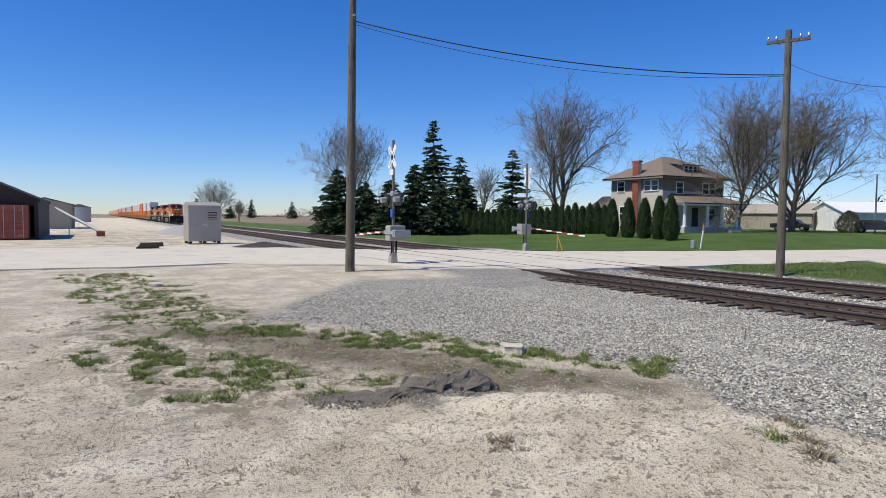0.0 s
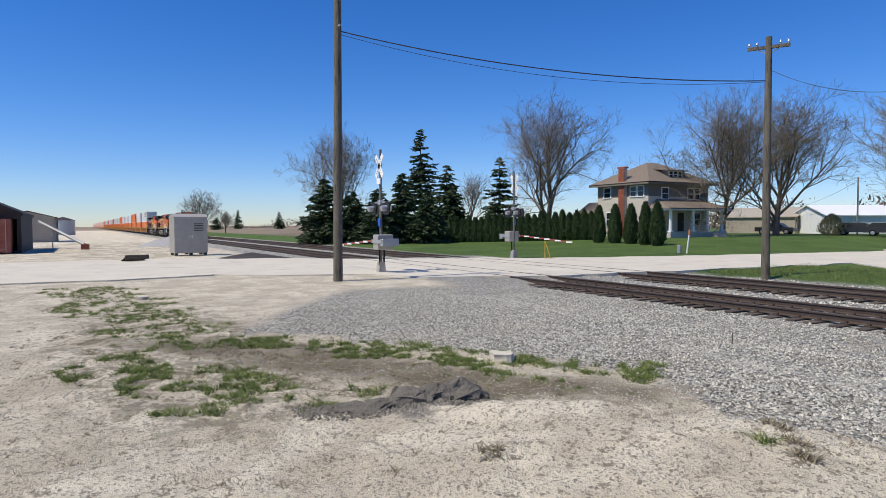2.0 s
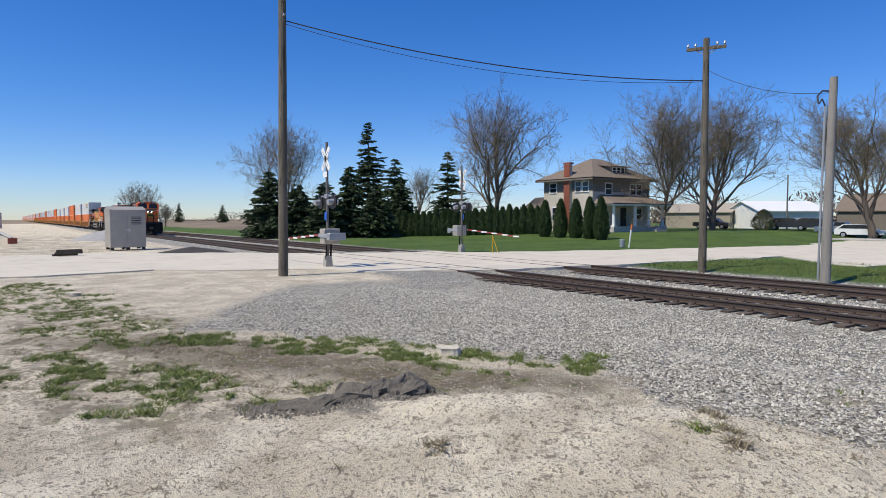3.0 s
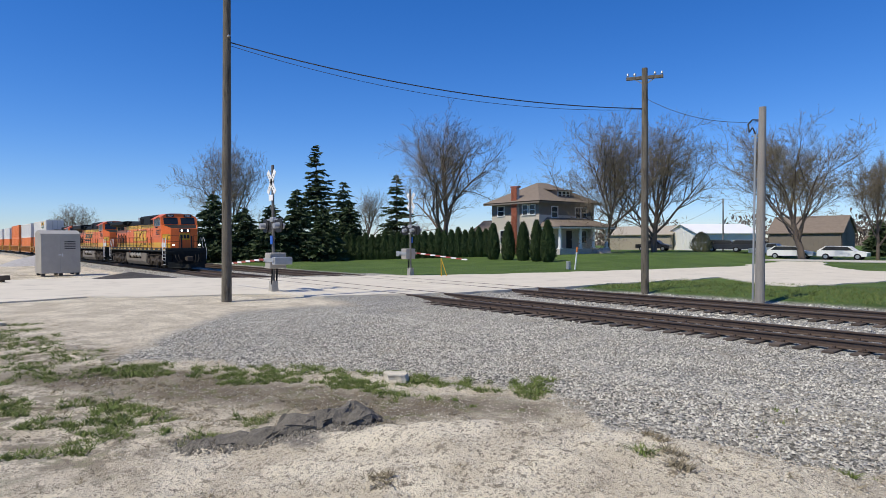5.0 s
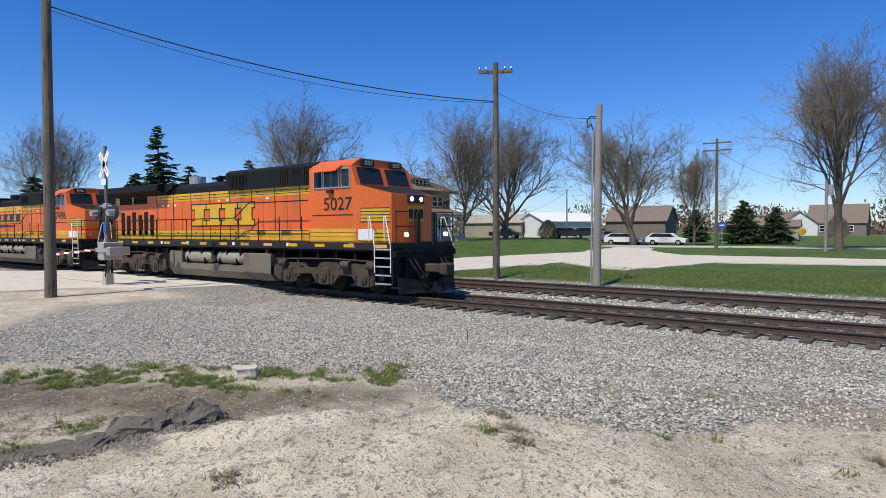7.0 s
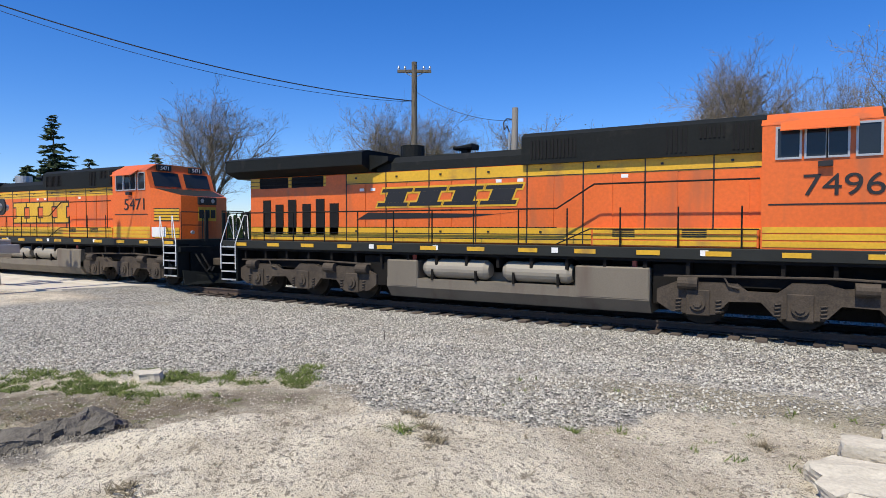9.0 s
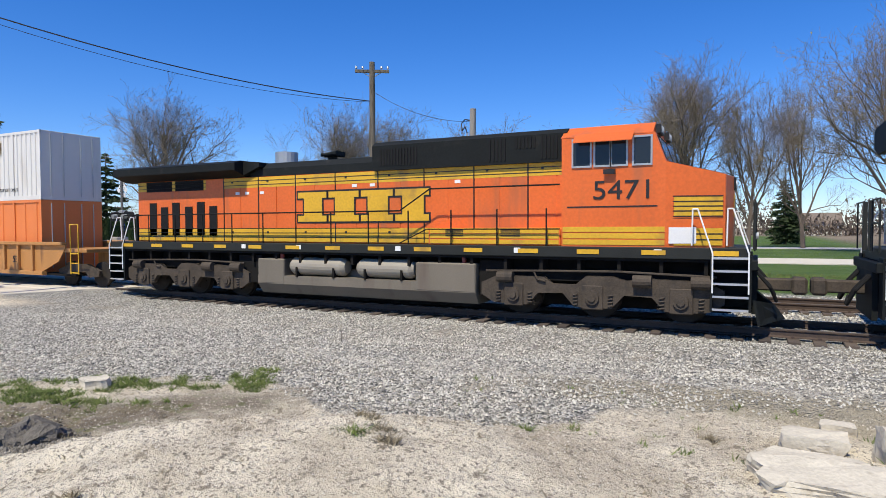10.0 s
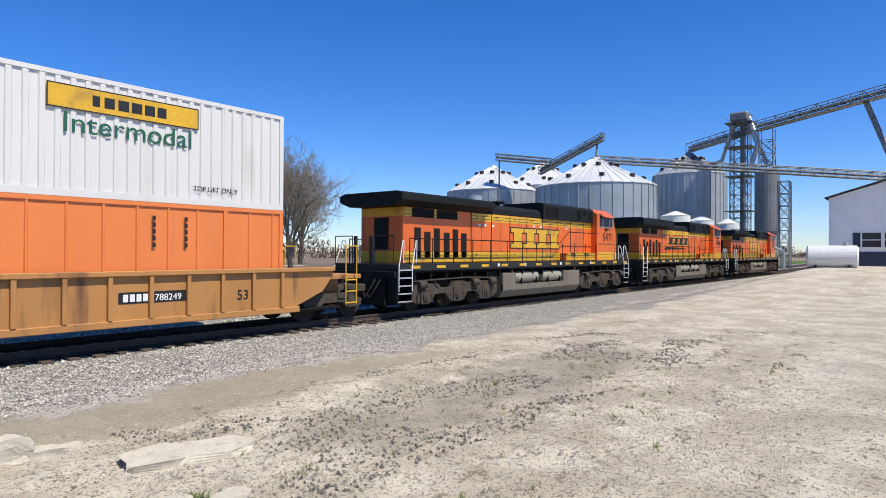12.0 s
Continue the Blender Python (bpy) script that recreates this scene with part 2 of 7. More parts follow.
def height(x, y):
    """The lie of the land: a low rise at the yard's edge with spoil heaps, level track bed, a slightly raised lawn."""
    z = 0.0
    d = math.hypot(x, y)
    if d < 40:
        z += 0.16 * math.exp(-(d / 5.0) ** 2)
        # a spoil bank with a gentle near side and a short steep back
        u, v = (x + 4.0) * 0.84 + (y - 4.45) * 0.54, (x + 4.0) * -0.54 + (y - 4.45) * 0.84
        v -= 0.12 * noise.noise((u * 1.3, 0, 5))
        z += 0.44 * math.exp(-(abs(u) / (2.1 if u < 0 else 2.6)) ** 3) * math.exp(-(v / (1.7 if v < 0 else 0.55)) ** 2)
        # dug soil beside it, with a hollow at its foot
        z += 0.09 * math.exp(-((x + 6.38) / 0.55) ** 2 - ((y - 3.41) / 0.5) ** 2)
        z -= 0.10 * math.exp(-((x + 5.05) / 0.30) ** 2 - ((y - 3.25) / 0.35) ** 2)
        z += 0.10 * math.exp(-((x - 7.5) / 1.6) ** 2 - ((y - 7.2) / 0.7) ** 2)
        z -= 0.14 * math.exp(-((x - 7.3) / 1.5) ** 2 - ((y - 6.0) / 0.7) ** 2)
        z -= 0.10 * math.exp(-((x - 11.0) / 1.7) ** 2 - ((y - 5.5) / 0.8) ** 2)
        level = smooth(14, 18, -x)
        z += (0.05 * noise.noise((x * 0.6, y * 0.6, 0)) + 0.03 * noise.noise((x * 2.0, y * 2.0, 3))) * (1 - level)
        if d < 16:
            z += 0.034 * noise.noise((x * 4.5, y * 4.5, 7)) + 0.022 * noise.noise((x * 9, y * 9, 9)) + 0.010 * noise.noise((x * 23, y * 23, 4))
    # the graded road and lane sit a little into the ground
    z -= 0.07 * smooth(15, 18, -x) * (1 - smooth(48, 52, -x)) * (1 - smooth(66, 72, y))
    z -= 0.07 * smooth(28, 30, y) * (1 - smooth(52, 55, y)) * (1 - smooth(15, 18, -x)) * (1 - smooth(42, 46, x))
    z -= 0.26 * smooth(9.5, 12.0, y) * (1 - smooth(22.5, 24.5, y)) * (1 - smooth(17.5, 20.5, -x) * (1 - smooth(37, 41, -x)))
    if x > 20:
        z += 1.2 * smooth(24, 52, x) * (1 - smooth(6.5, 11.5, y)) * (1 - smooth(90, 130, x))
    if y > 30 and x < -29:
        z += 0.7 * smooth(36, 56, y) * smooth(29, 36, -x)
    return z


def spread(lo, hi, near_lo, near_hi, step, grow=1.18):
    mid = list(np.arange(near_lo, near_hi + 1e-6, step))
    up, down, s = [], [], step
    v = near_hi
    while v < hi:
        s *= grow
        v += s
        up.append(min(v, hi))
    v, s = near_lo, step
    while v > lo:
        s *= grow
        v -= s
        down.append(max(v, lo))
    return down[::-1] + mid + up


def ground_material():
    m = bpy.data.materials.new("yard_ground")
    m.use_nodes = True
    nt = m.node_tree
    n, li = nt.nodes, nt.links
    b = n["Principled BSDF"]
    b.inputs["Roughness"].default_value = 0.95
    geo = n.new("ShaderNodeNewGeometry")
    sep = n.new("ShaderNodeSeparateXYZ")

    def noise_at(scale, detail=5, rough=0.6):
        t = n.new("ShaderNodeTexNoise")
        t.inputs["Scale"].default_value, t.inputs["Detail"].default_value, t.inputs["Roughness"].default_value = scale, detail, rough
        li.new(geo.outputs["Position"], t.inputs["Vector"])
        return t.outputs["Fac"]

    def math2(op, a, c, clamp=False):
        t = n.new("ShaderNodeMath")
        t.operation, t.use_clamp = op, clamp
        for k, v in ((0, a), (1, c)):
            if isinstance(v, (int, float)):
                t.inputs[k].default_value = v
            else:
                li.new(v, t.inputs[k])
        return t.outputs[0]

    def step(v, lo, hi):
        t = n.new("ShaderNodeMapRange")
        t.interpolation_type = "SMOOTHSTEP"
        li.new(v, t.inputs["Value"])
        t.inputs["From Min"].default_value, t.inputs["From Max"].default_value = lo, hi
        return t.outputs["Result"]

    def mix(f, a, c):
        t = n.new("ShaderNodeMix")
        t.data_type = "RGBA"
        li.new(f, t.inputs["Factor"])
        for k, v in ((6, a), (7, c)):
            if isinstance(v, tuple):
                t.inputs[k].default_value = (*v, 1)
            else:
                li.new(v, t.inputs[k])
        return t.outputs[2]

    li.new(geo.outputs["Position"], sep.inputs[0])
    X, Y = sep.outputs["X"], sep.outputs["Y"]
    wob = math2("MULTIPLY", math2("SUBTRACT", noise_at(0.35), 0.5), 2.6)
    wob2 = math2("MULTIPLY", math2("SUBTRACT", noise_at(1.6), 0.5), 1.8)
    yw = math2("ADD", math2("ADD", Y, wob), wob2)
    xw = math2("ADD", math2("ADD", X, wob), wob2)
    pebble = noise_at(26, 3, 0.7)
    grain = noise_at(90, 2)
    patch = noise_at(0.8, 6, 0.65)
    # pale crushed limestone of the yard, with grey dirt showing through
    lime = mix(step(patch, 0.40, 0.62), (0.57, 0.495, 0.37), (0.79, 0.71, 0.555))
    # dark flecks: dirt clumps, with their small shadows painted into the colour
    lime = mix(math2("MULTIPLY", step(noise_at(3.1, 6, 0.8), 0.57, 0.64), 0.8), lime, (0.36, 0.305, 0.225))
    lime = mix(step(noise_at(7.5, 5, 0.75), 0.57, 0.62), lime, (0.28, 0.235, 0.17))
    lime = mix(step(noise_at(15, 4, 0.7), 0.58, 0.65), lime, (0.27, 0.225, 0.165))
    lime = mix(step(pebble, 0.57, 0.62), lime, (0.235, 0.20, 0.15))
    lime = mix(step(noise_at(55, 3, 0.8), 0.60, 0.66), lime, (0.20, 0.17, 0.13))
    lime = mix(step(grain, 0.60, 0.72), lime, (0.81, 0.745, 0.60))
    # brown soil with sparse grass
    soil = mix(step(patch, 0.42, 0.60), (0.185, 0.150, 0.105), (0.33, 0.285, 0.21))
    soil = mix(step(noise_at(3.2, 6, 0.7), 0.50, 0.62), soil, (0.145, 0.145, 0.06))
    soil = mix(step(pebble, 0.60, 0.68), soil, (0.42, 0.39, 0.33))
    # grey crushed stone beside the tracks
    vor = n.new("ShaderNodeTexVoronoi")
    vor.inputs["Scale"].default_value = 27
    li.new(geo.outputs["Position"], vor.inputs["Vector"])
    bw = n.new("ShaderNodeRGBToBW")
    li.new(vor.outputs["Color"], bw.inputs[0])
    grey = mix(step(bw.outputs[0], 0.15, 0.9), (0.13, 0.123, 0.106), (0.66, 0.63, 0.55))
    grey = mix(math2("MULTIPLY", step(patch, 0.52, 0.66), 0.6), grey, (0.40, 0.355, 0.28))
    lawn = mix(step(noise_at(0.25, 6, 0.7), 0.38, 0.62), (0.062, 0.120, 0.013), (0.100, 0.170, 0.024))
    lawn = mix(step(noise_at(5.0, 4, 0.7), 0.55, 0.75), lawn, (0.15, 0.165, 0.055))
    field = mix(step(noise_at(0.02, 5), 0.4, 0.6), (0.20, 0.155, 0.105), (0.27, 0.215, 0.145))
    # where each lies
    def ramp(v, lo, hi, rise):
        t = n.new("ShaderNodeMapRange")
        li.new(v, t.inputs["Value"])
        t.inputs["From Min"].default_value, t.inputs["From Max"].default_value, t.inputs["To Max"].default_value = lo, hi, rise
        return t.outputs["Result"]

    brink = 2.9
    for lo, hi, rise in ((-13.0, -6.6, 4.0), (-6.4, -4.6, -0.9), (-2.6, -1.6, 1.7), (-1.6, 3.0, 1.6)):
        brink = math2("ADD", ramp(X, lo, hi, rise), brink)
    g = step(math2("SUBTRACT", yw, brink), -0.15, 0.35)
    g = math2("MULTIPLY", g, step(math2("ADD", xw, math2("MULTIPLY", Y, 1.45)), -9.6, -8.2))
    g = math2("MULTIPLY", g, step(X, -20.5, -19.0))
    g = math2("MAXIMUM", g, step(Y, 11.5, 12.5))
    # pale dust of a wheel track along the gravel
    trail = math2("ABSOLUTE", math2("SUBTRACT", math2("SUBTRACT", yw, 9.35), math2("MULTIPLY", X, 0.07)), 0.0)
    trail = math2("MULTIPLY", math2("SUBTRACT", 1.0, step(trail, 0.15, 0.75)), step(X, -9.0, -6.0))
    trail = math2("MULTIPLY", trail, step(noise_at(2.2, 5, 0.7), 0.40, 0.60))
    # worn soil in a band between the gravel and the yard
    across = math2("ADD", math2("MULTIPLY", math2("ADD", xw, 9.0), -0.506), math2("MULTIPLY", math2("ADD", yw, -3.75), 0.863))
    brown = math2("SUBTRACT", 1.0, step(math2("ABSOLUTE", across, 0.0), 0.45, 1.15))
    brown = math2("MULTIPLY", brown, math2("MULTIPLY", step(X, -14.0, -12.0), math2("SUBTRACT", 1.0, step(xw, -6.0, -5.0))))
    ax = math2("DIVIDE", math2("ADD", xw, 12.5), 6.5)
    ay = math2("DIVIDE", math2("ADD", yw, -1.3), 1.9)
    ra = math2("ADD", math2("MULTIPLY", ax, ax), math2("MULTIPLY", ay, ay))
    wide = math2("MULTIPLY", math2("SUBTRACT", 1.0, step(ra, 0.4, 1.3)), step(noise_at(2.3, 6, 0.75), 0.46, 0.56))
    brown = math2("MAXIMUM", brown, math2("MULTIPLY", wide, 0.85))
    bx = math2("DIVIDE", math2("ADD", xw, 70.0), 24.0)
    by = math2("DIVIDE", math2("ADD", yw, -3.0), 8.0)
    rb = math2("ADD", math2("MULTIPLY", bx, bx), math2("MULTIPLY", by, by))
    yard = math2("MULTIPLY", math2("SUBTRACT", 1.0, step(rb, 0.6, 1.2)), step(noise_at(0.45, 6, 0.75), 0.46, 0.58))
    brown = math2("MAXIMUM", brown, math2("MULTIPLY", yard, 0.6))
    dug = math2("ADD", math2("POWER", math2("DIVIDE", math2("ADD", xw, 6.38), 0.85), 2.0), math2("POWER", math2("DIVIDE", math2("ADD", yw, -3.41), 0.6), 2.0))
    dug = math2("SUBTRACT", 1.0, step(dug, 0.6, 1.2))
    ex2 = math2("DIVIDE", math2("ADD", xw, -4.0), 7.5)
    ey2 = math2("DIVIDE", math2("ADD", yw, -8.6), 0.9)
    r2 = math2("ADD", math2("MULTIPLY", ex2, ex2), math2("MULTIPLY", ey2, ey2))
    tan = math2("MULTIPLY", math2("SUBTRACT", 1.0, step(r2, 0.5, 1.3)), 0.75)
    dirt = math2("SUBTRACT", 1.0, step(math2("ADD", math2("POWER", math2("DIVIDE", math2("ADD", xw, -9.0), 5.0), 2.0), math2("POWER", math2("DIVIDE", math2("ADD", yw, -5.8), 1.1), 2.0)), 0.4, 1.3))
    col = mix(g, lime, grey)
    col = mix(math2("MULTIPLY", trail, 0.9), col, (0.66, 0.615, 0.52))
    col = mix(brown, col, soil)
    col = mix(math2("MULTIPLY", dug, 0.85), col, mix(step(pebble, 0.45, 0.6), (0.13, 0.115, 0.095), (0.27, 0.25, 0.215)))
    col = mix(tan, col, (0.36, 0.315, 0.215))
    col = mix(math2("MULTIPLY", dirt, 0.5), col, (0.25, 0.215, 0.165))
    far = step(math2("ADD", Y, math2("MULTIPLY", wob2, 0.35)), 23.6, 24.6)
    col = mix(far, col, lawn)
    # open fields beyond the village
    out = math2("MAXIMUM", step(math2("MULTIPLY", X, -1.0), 105, 125), step(Y, 150, 180))
    out = math2("MULTIPLY", out, step(math2("ADD", yw, 0.0), 34, 38))
    out = math2("MAXIMUM", out, step(math2("MULTIPLY", X, -1.0), 320, 380))
    out = math2("MAXIMUM", out, step(X, 200, 240))
    out = math2("MAXIMUM", out, math2("MULTIPLY", step(X, 8, 14), step(Y, 60, 66)))
    col = mix(out, col, field)
    li.new(col, b.inputs["Base Color"])
    bp = n.new("ShaderNodeBump")
    bp.inputs["Strength"].default_value, bp.inputs["Distance"].default_value = 1.0, 0.05
    hh = math2("ADD", math2("ADD", pebble, math2("MULTIPLY", grain, 0.5)), math2("MULTIPLY", vor.outputs["Distance"], math2("MULTIPLY", g, -1.2)))
    li.new(hh, bp.inputs["Height"])
    li.new(bp.outputs["Normal"], b.inputs["Normal"])
    return m


GROUND = ground_material()


def build_ground():
    xs = spread(-2200, 2200, -11, 12, 0.065)
    ys = spread(-1200, 2200, 1.6, 9.5, 0.065)
    nx, ny = len(xs), len(ys)
    verts = [(x, y, height(x, y)) for y in ys for x in xs]
    faces = [(j * nx + i, j * nx + i + 1, (j + 1) * nx + i + 1, (j + 1) * nx + i) for j in range(ny - 1) for i in range(nx - 1)]
    g = mesh_part("ground", verts, faces, GROUND, smooth=True)
    tagged(g, "dusty pale limestone yard with grey gravel, lawn and brown fields beyond", "ground", kind="structure")


build_ground()


def ragged(name, outline, z, material, label, amp=0.5, step=0.7, thick=0.05, over=None):
    """A flat spread of material with an uneven edge, laid on the ground."""
    pts = []
    for (ax, ay), (bx, by) in zip(outline, outline[1:] + outline[:1]):
        k = max(1, int(math.hypot(bx - ax, by - ay) / step))
        for i in range(k):
            x, y = ax + (bx - ax) * i / k, ay + (by - ay) * i / k
            a = min(amp, 0.2 + math.hypot(x, y) * 0.02)
            pts.append((x + a * noise.noise((x * 0.5, y * 0.5, 11)) * 2, y + a * noise.noise((x * 0.5, y * 0.5, 17)) * 2))
    bm = bmesh.new()
    top = [bm.verts.new((x, y, z)) for x, y in pts]
    for tri in geometry.tessellate_polygon([[Vector((x, y, 0)) for x, y in pts]]):
        bm.faces.new([top[i] for i in tri])
    low = [bm.verts.new((x, y, z - thick)) for x, y in pts]
    for i in range(len(pts)):
        j = (i + 1) % len(pts)
        bm.faces.new((top[i], low[i], low[j], top[j]))
    ob = part(name, bm, material)
    tagged(ob, label, "road" if "road" in name else "ground", kind="structure")
    return ob


ROADMAT = mat("white_limestone_road", (0.55, 0.505, 0.42), 0.95, vary=0.12, scale=0.5, grain=30, bump=0.3, stain=(0.44, 0.40, 0.335), stain_at=0.56)
ragged("road", [(-28.5, -60), (-28.4, 5.0), (-26.0, 9.6), (-22.6, 12.4), (-20.3, 17), (-19.6, 22), (-19.0, 27), (-18.2, 35.5), (-14.5, 32), (-12.5, 31.2), (-11.6, 33), (-10.4, 40.5), (0, 42.5), (40, 45), (40, 49), (0, 49.5),
                (-11.5, 49.6), (-15.5, 50.0), (-20, 57), (-23, 66), (-27, 66), (-24.5, 50.5), (-27.6, 36), (-30.8, 26.3), (-34.5, 20), (-38, 14), (-44.7, 7.6), (-44.5, -5), (-44.5, -60)], -0.012, ROADMAT,
       "pale dusty limestone road crossing the tracks", amp=0.35, thick=0.3)
STREET = mat("worn_street", (0.44, 0.42, 0.39), 0.95, vary=0.1, scale=0.5, bump=0.2)
ragged("road_far", [(-40, 66), (60, 74), (60, 80), (-40, 71)], 0.04, STREET, "grey village street behind the lawn", amp=0.1, step=4, thick=0.1)

# ---- tracks ----
T1, T2, GAUGE = 16.0, 21.1, 1.505


def rail_profile(y):
    return [(y - 0.07, -0.18), (y + 0.07, -0.18), (y + 0.07, -0.165), (y + 0.012, -0.14), (y + 0.012, -0.05), (y + 0.036, -0.04), (y + 0.036, -0.008), (y + 0.028, 0.0),
            (y - 0.028, 0.0), (y - 0.036, -0.008), (y - 0.036, -0.04), (y - 0.012, -0.05), (y - 0.012, -0.14), (y - 0.07, -0.165)]


def build_tracks():
    for c, label in ((T1, "near railway track of rusty steel rails on wooden ties"), (T2, "second railway track of rusty steel rails on wooden ties")):
        tr = thing("railway_track", label, "railway track", "two parallel tracks")
        tr["kind"] = "structure"
        for s in (-1, 1):
            y = c + s * GAUGE / 2
            bm = bmesh.new()
            prism(bm, rail_profile(y), "x", -900, 500)
            r = part("rail", bm, RAILSTEEL, tr)
            bm = bmesh.new()
            box(bm, -900, 500, y - 0.026, y + 0.026, 0.0, 0.004)
            part("running_surface", bm, RAILHEAD, r, "bright worn top of the rail")
        bm = bmesh.new()
        prism(bm, [(c - 2.45, -0.36), (c - 1.75, -0.235), (c + 1.75, -0.235), (c + 2.45, -0.36)], "x", -900, 500)
        part("ballast_bed", bm, GROUND, tr, "grey crushed-stone ballast")
        far = bmesh.new()
        tie = bmesh.new()
        box(tie, -0.115, 0.115, -1.3, 1.3, -0.38, -0.185, bev=0.012)
        me = done("crosstie", tie, TIE)
        plate = bmesh.new()
        for s in (-1, 1):
            box(plate, -0.09, 0.09, s * GAUGE / 2 - 0.17, s * GAUGE / 2 + 0.17, -0.186, -0.172)
            for a in (-1, 1):
                box(plate, -0.03, 0.03, s * GAUGE / 2 + a * 0.1 - 0.03, s * GAUGE / 2 + a * 0.1 + 0.03, -0.175, -0.13)
        pme = done("tie_plate", plate, RAILSTEEL)
        x = -150.0
        while x < 160:
            xx = x + random.uniform(-0.04, 0.04)
            if -24 < x < 42 and not -20 > x > -36:
                ob = new("crosstie", me)
                ob.parent, ob.matrix_basis = tr, pose(xx, c + random.uniform(-0.06, 0.06), random.uniform(-0.012, 0.012), 0, 0, random.uniform(-1.5, 1.5))
                po = new("tie_plate", pme)
                po.parent, po.matrix_basis = tr, pose(xx, c, 0.0)
            else:
                box(far, xx - 0.115, xx + 0.115, c - 1.3, c + 1.3, -0.38, -0.185)
            x += 0.53
        part("distant_crossties", far, TIE, tr)["kind"] = "stuff"
    # the level crossing between the rails
    bm = bmesh.new()
    for c in (T1, T2):
        for a, b in ((c - 1.9, c - GAUGE / 2 - 0.06), (c - GAUGE / 2 + 0.1, c + GAUGE / 2 - 0.1), (c + GAUGE / 2 + 0.06, c + 1.9)):
            for i in range(7):
                box(bm, -34.0 + i * 1.7, -32.32 + i * 1.7, a, b, -0.2, 0.0, bev=0.012)
    cr = part("crossing_panels", bm, ROADMAT)
    tagged(cr, "dusty concrete panels of the level crossing between the rails", "crossing", kind="structure")


build_tracks()


# ---- trees and hedges ----
def tube_rings(V, F, pts, radii, n):
    base = len(V)
    for k, (p, r) in enumerate(zip(pts, radii)):
        d = (pts[min(k + 1, len(pts) - 1)] - pts[max(k - 1, 0)]).normalized()
        u = d.orthogonal().normalized()
        w = d.cross(u)
        for i in range(n):
            a = math.tau * i / n
            V.append(p + (u * math.cos(a) + w * math.sin(a)) * r)
    for k in range(len(pts) - 1):
        for i in range(n):
            j = (i + 1) % n
            F.append((base + k * n + i, base + k * n + j, base + (k + 1) * n + j, base + (k + 1) * n + i))


def bare_tree(name, x, y, top, spread_r, seed, label, buds=0.0, fork=0.25, levels=5, lean=0.0, group="bare trees", wide=None):
    """A leafless broad tree: tapered trunk, limbs and many fine twigs."""
    rnd = random.Random(seed)
    z0 = height(x, y) - 0.1
    h = top - z0
    trunk, twigs, bud = ([], []), ([], []), ([], [])

    def grow(p, d, length, r, lev):
        pts, rad = [p.copy()], [r]
        steps_n = (5, 4, 3, 3, 2, 2)[lev]
        q = p.copy()
        wob = (0.07, 0.14, 0.18, 0.22, 0.26, 0.28)[lev]
        for i in range(steps_n):
            d = (d + Vector((rnd.gauss(0, wob), rnd.gauss(0, wob), rnd.gauss(0.06, wob)))).normalized()
            q = q + d * (length / steps_n)
            pts.append(q.copy())
            rad.append(max(r * (1 - 0.60 * (i + 1) / steps_n), 0.010))
        V, F = trunk if lev < 3 else twigs
        tube_rings(V, F, pts, rad, (9, 6, 4, 3, 3, 3)[lev])
        if lev >= levels:
            if buds and rnd.random() < buds:
                V, F = bud
                c = pts[-1] + Vector((rnd.gauss(0, 0.08), rnd.gauss(0, 0.08), rnd.gauss(0, 0.08)))
                b = len(V)
                for _ in range(3):
                    V.append(c + Vector((rnd.gauss(0, 0.05), rnd.gauss(0, 0.05), rnd.gauss(0, 0.05))))
                F.append((b, b + 1, b + 2))
            return
        kids = (rnd.randint(9, 11), rnd.randint(6, 7), rnd.randint(5, 6), 6, 4)[lev]
        spin = rnd.random() * math.tau
        for k in range(kids):
            t = fork + (1 - fork) * (k + rnd.random()) / kids if lev == 0 else 0.2 + 0.8 * (k + rnd.random()) / kids
            f = min(t, 0.999) * steps_n
            i = int(f)
            at = pts[i].lerp(pts[i + 1], f - i)
            side = Matrix.Rotation(spin + k * 2.4 + rnd.gauss(0, 0.4), 3, d) @ d.orthogonal().normalized()
            open_a = rnd.uniform(0.5, 0.95) if lev else (0.98 - 0.60 * t) * spread_r + rnd.gauss(0, 0.08)
            nd = (d * math.cos(open_a) + side * math.sin(open_a) + Vector((0, 0, 0.18))).normalized()
            ln = length * (rnd.uniform(0.95, 1.2) * (1.15 - 0.35 * t) if lev == 0 else rnd.uniform(0.42, 0.66))
            grow(at, nd, ln, max(r * (0.44 if lev == 0 else 0.45) * (1.1 - 0.35 * t), 0.012), lev + 1)

    grow(Vector((0, 0, 0)), Vector((lean, 0, 1)).normalized(), h * 0.45, h * 0.021 + 0.05, 0)
    allz = max(max(v.z for v in trunk[0]), max(v.z for v in twigs[0]))
    k = h * 1.09 / allz
    w = k
    if wide:
        reach = sorted(max(abs(v.x), abs(v.y)) for v in twigs[0])
        w = 1.06 * wide / 2 / reach[int(len(reach) * 0.985)]
    tr = thing(name, label, "tree", group, pose(x, y, z0))
    for nm, (V, F), m in (("trunk", trunk, BARK), ("crown", twigs, TWIG), ("bud_haze", bud, BUD)):
        if V:
            o = mesh_part(nm, [(v.x * w, v.y * w, v.z * k) for v in V], F, m, tr)
            if nm == "bud_haze":
                o["kind"] = "stuff"
    return tr


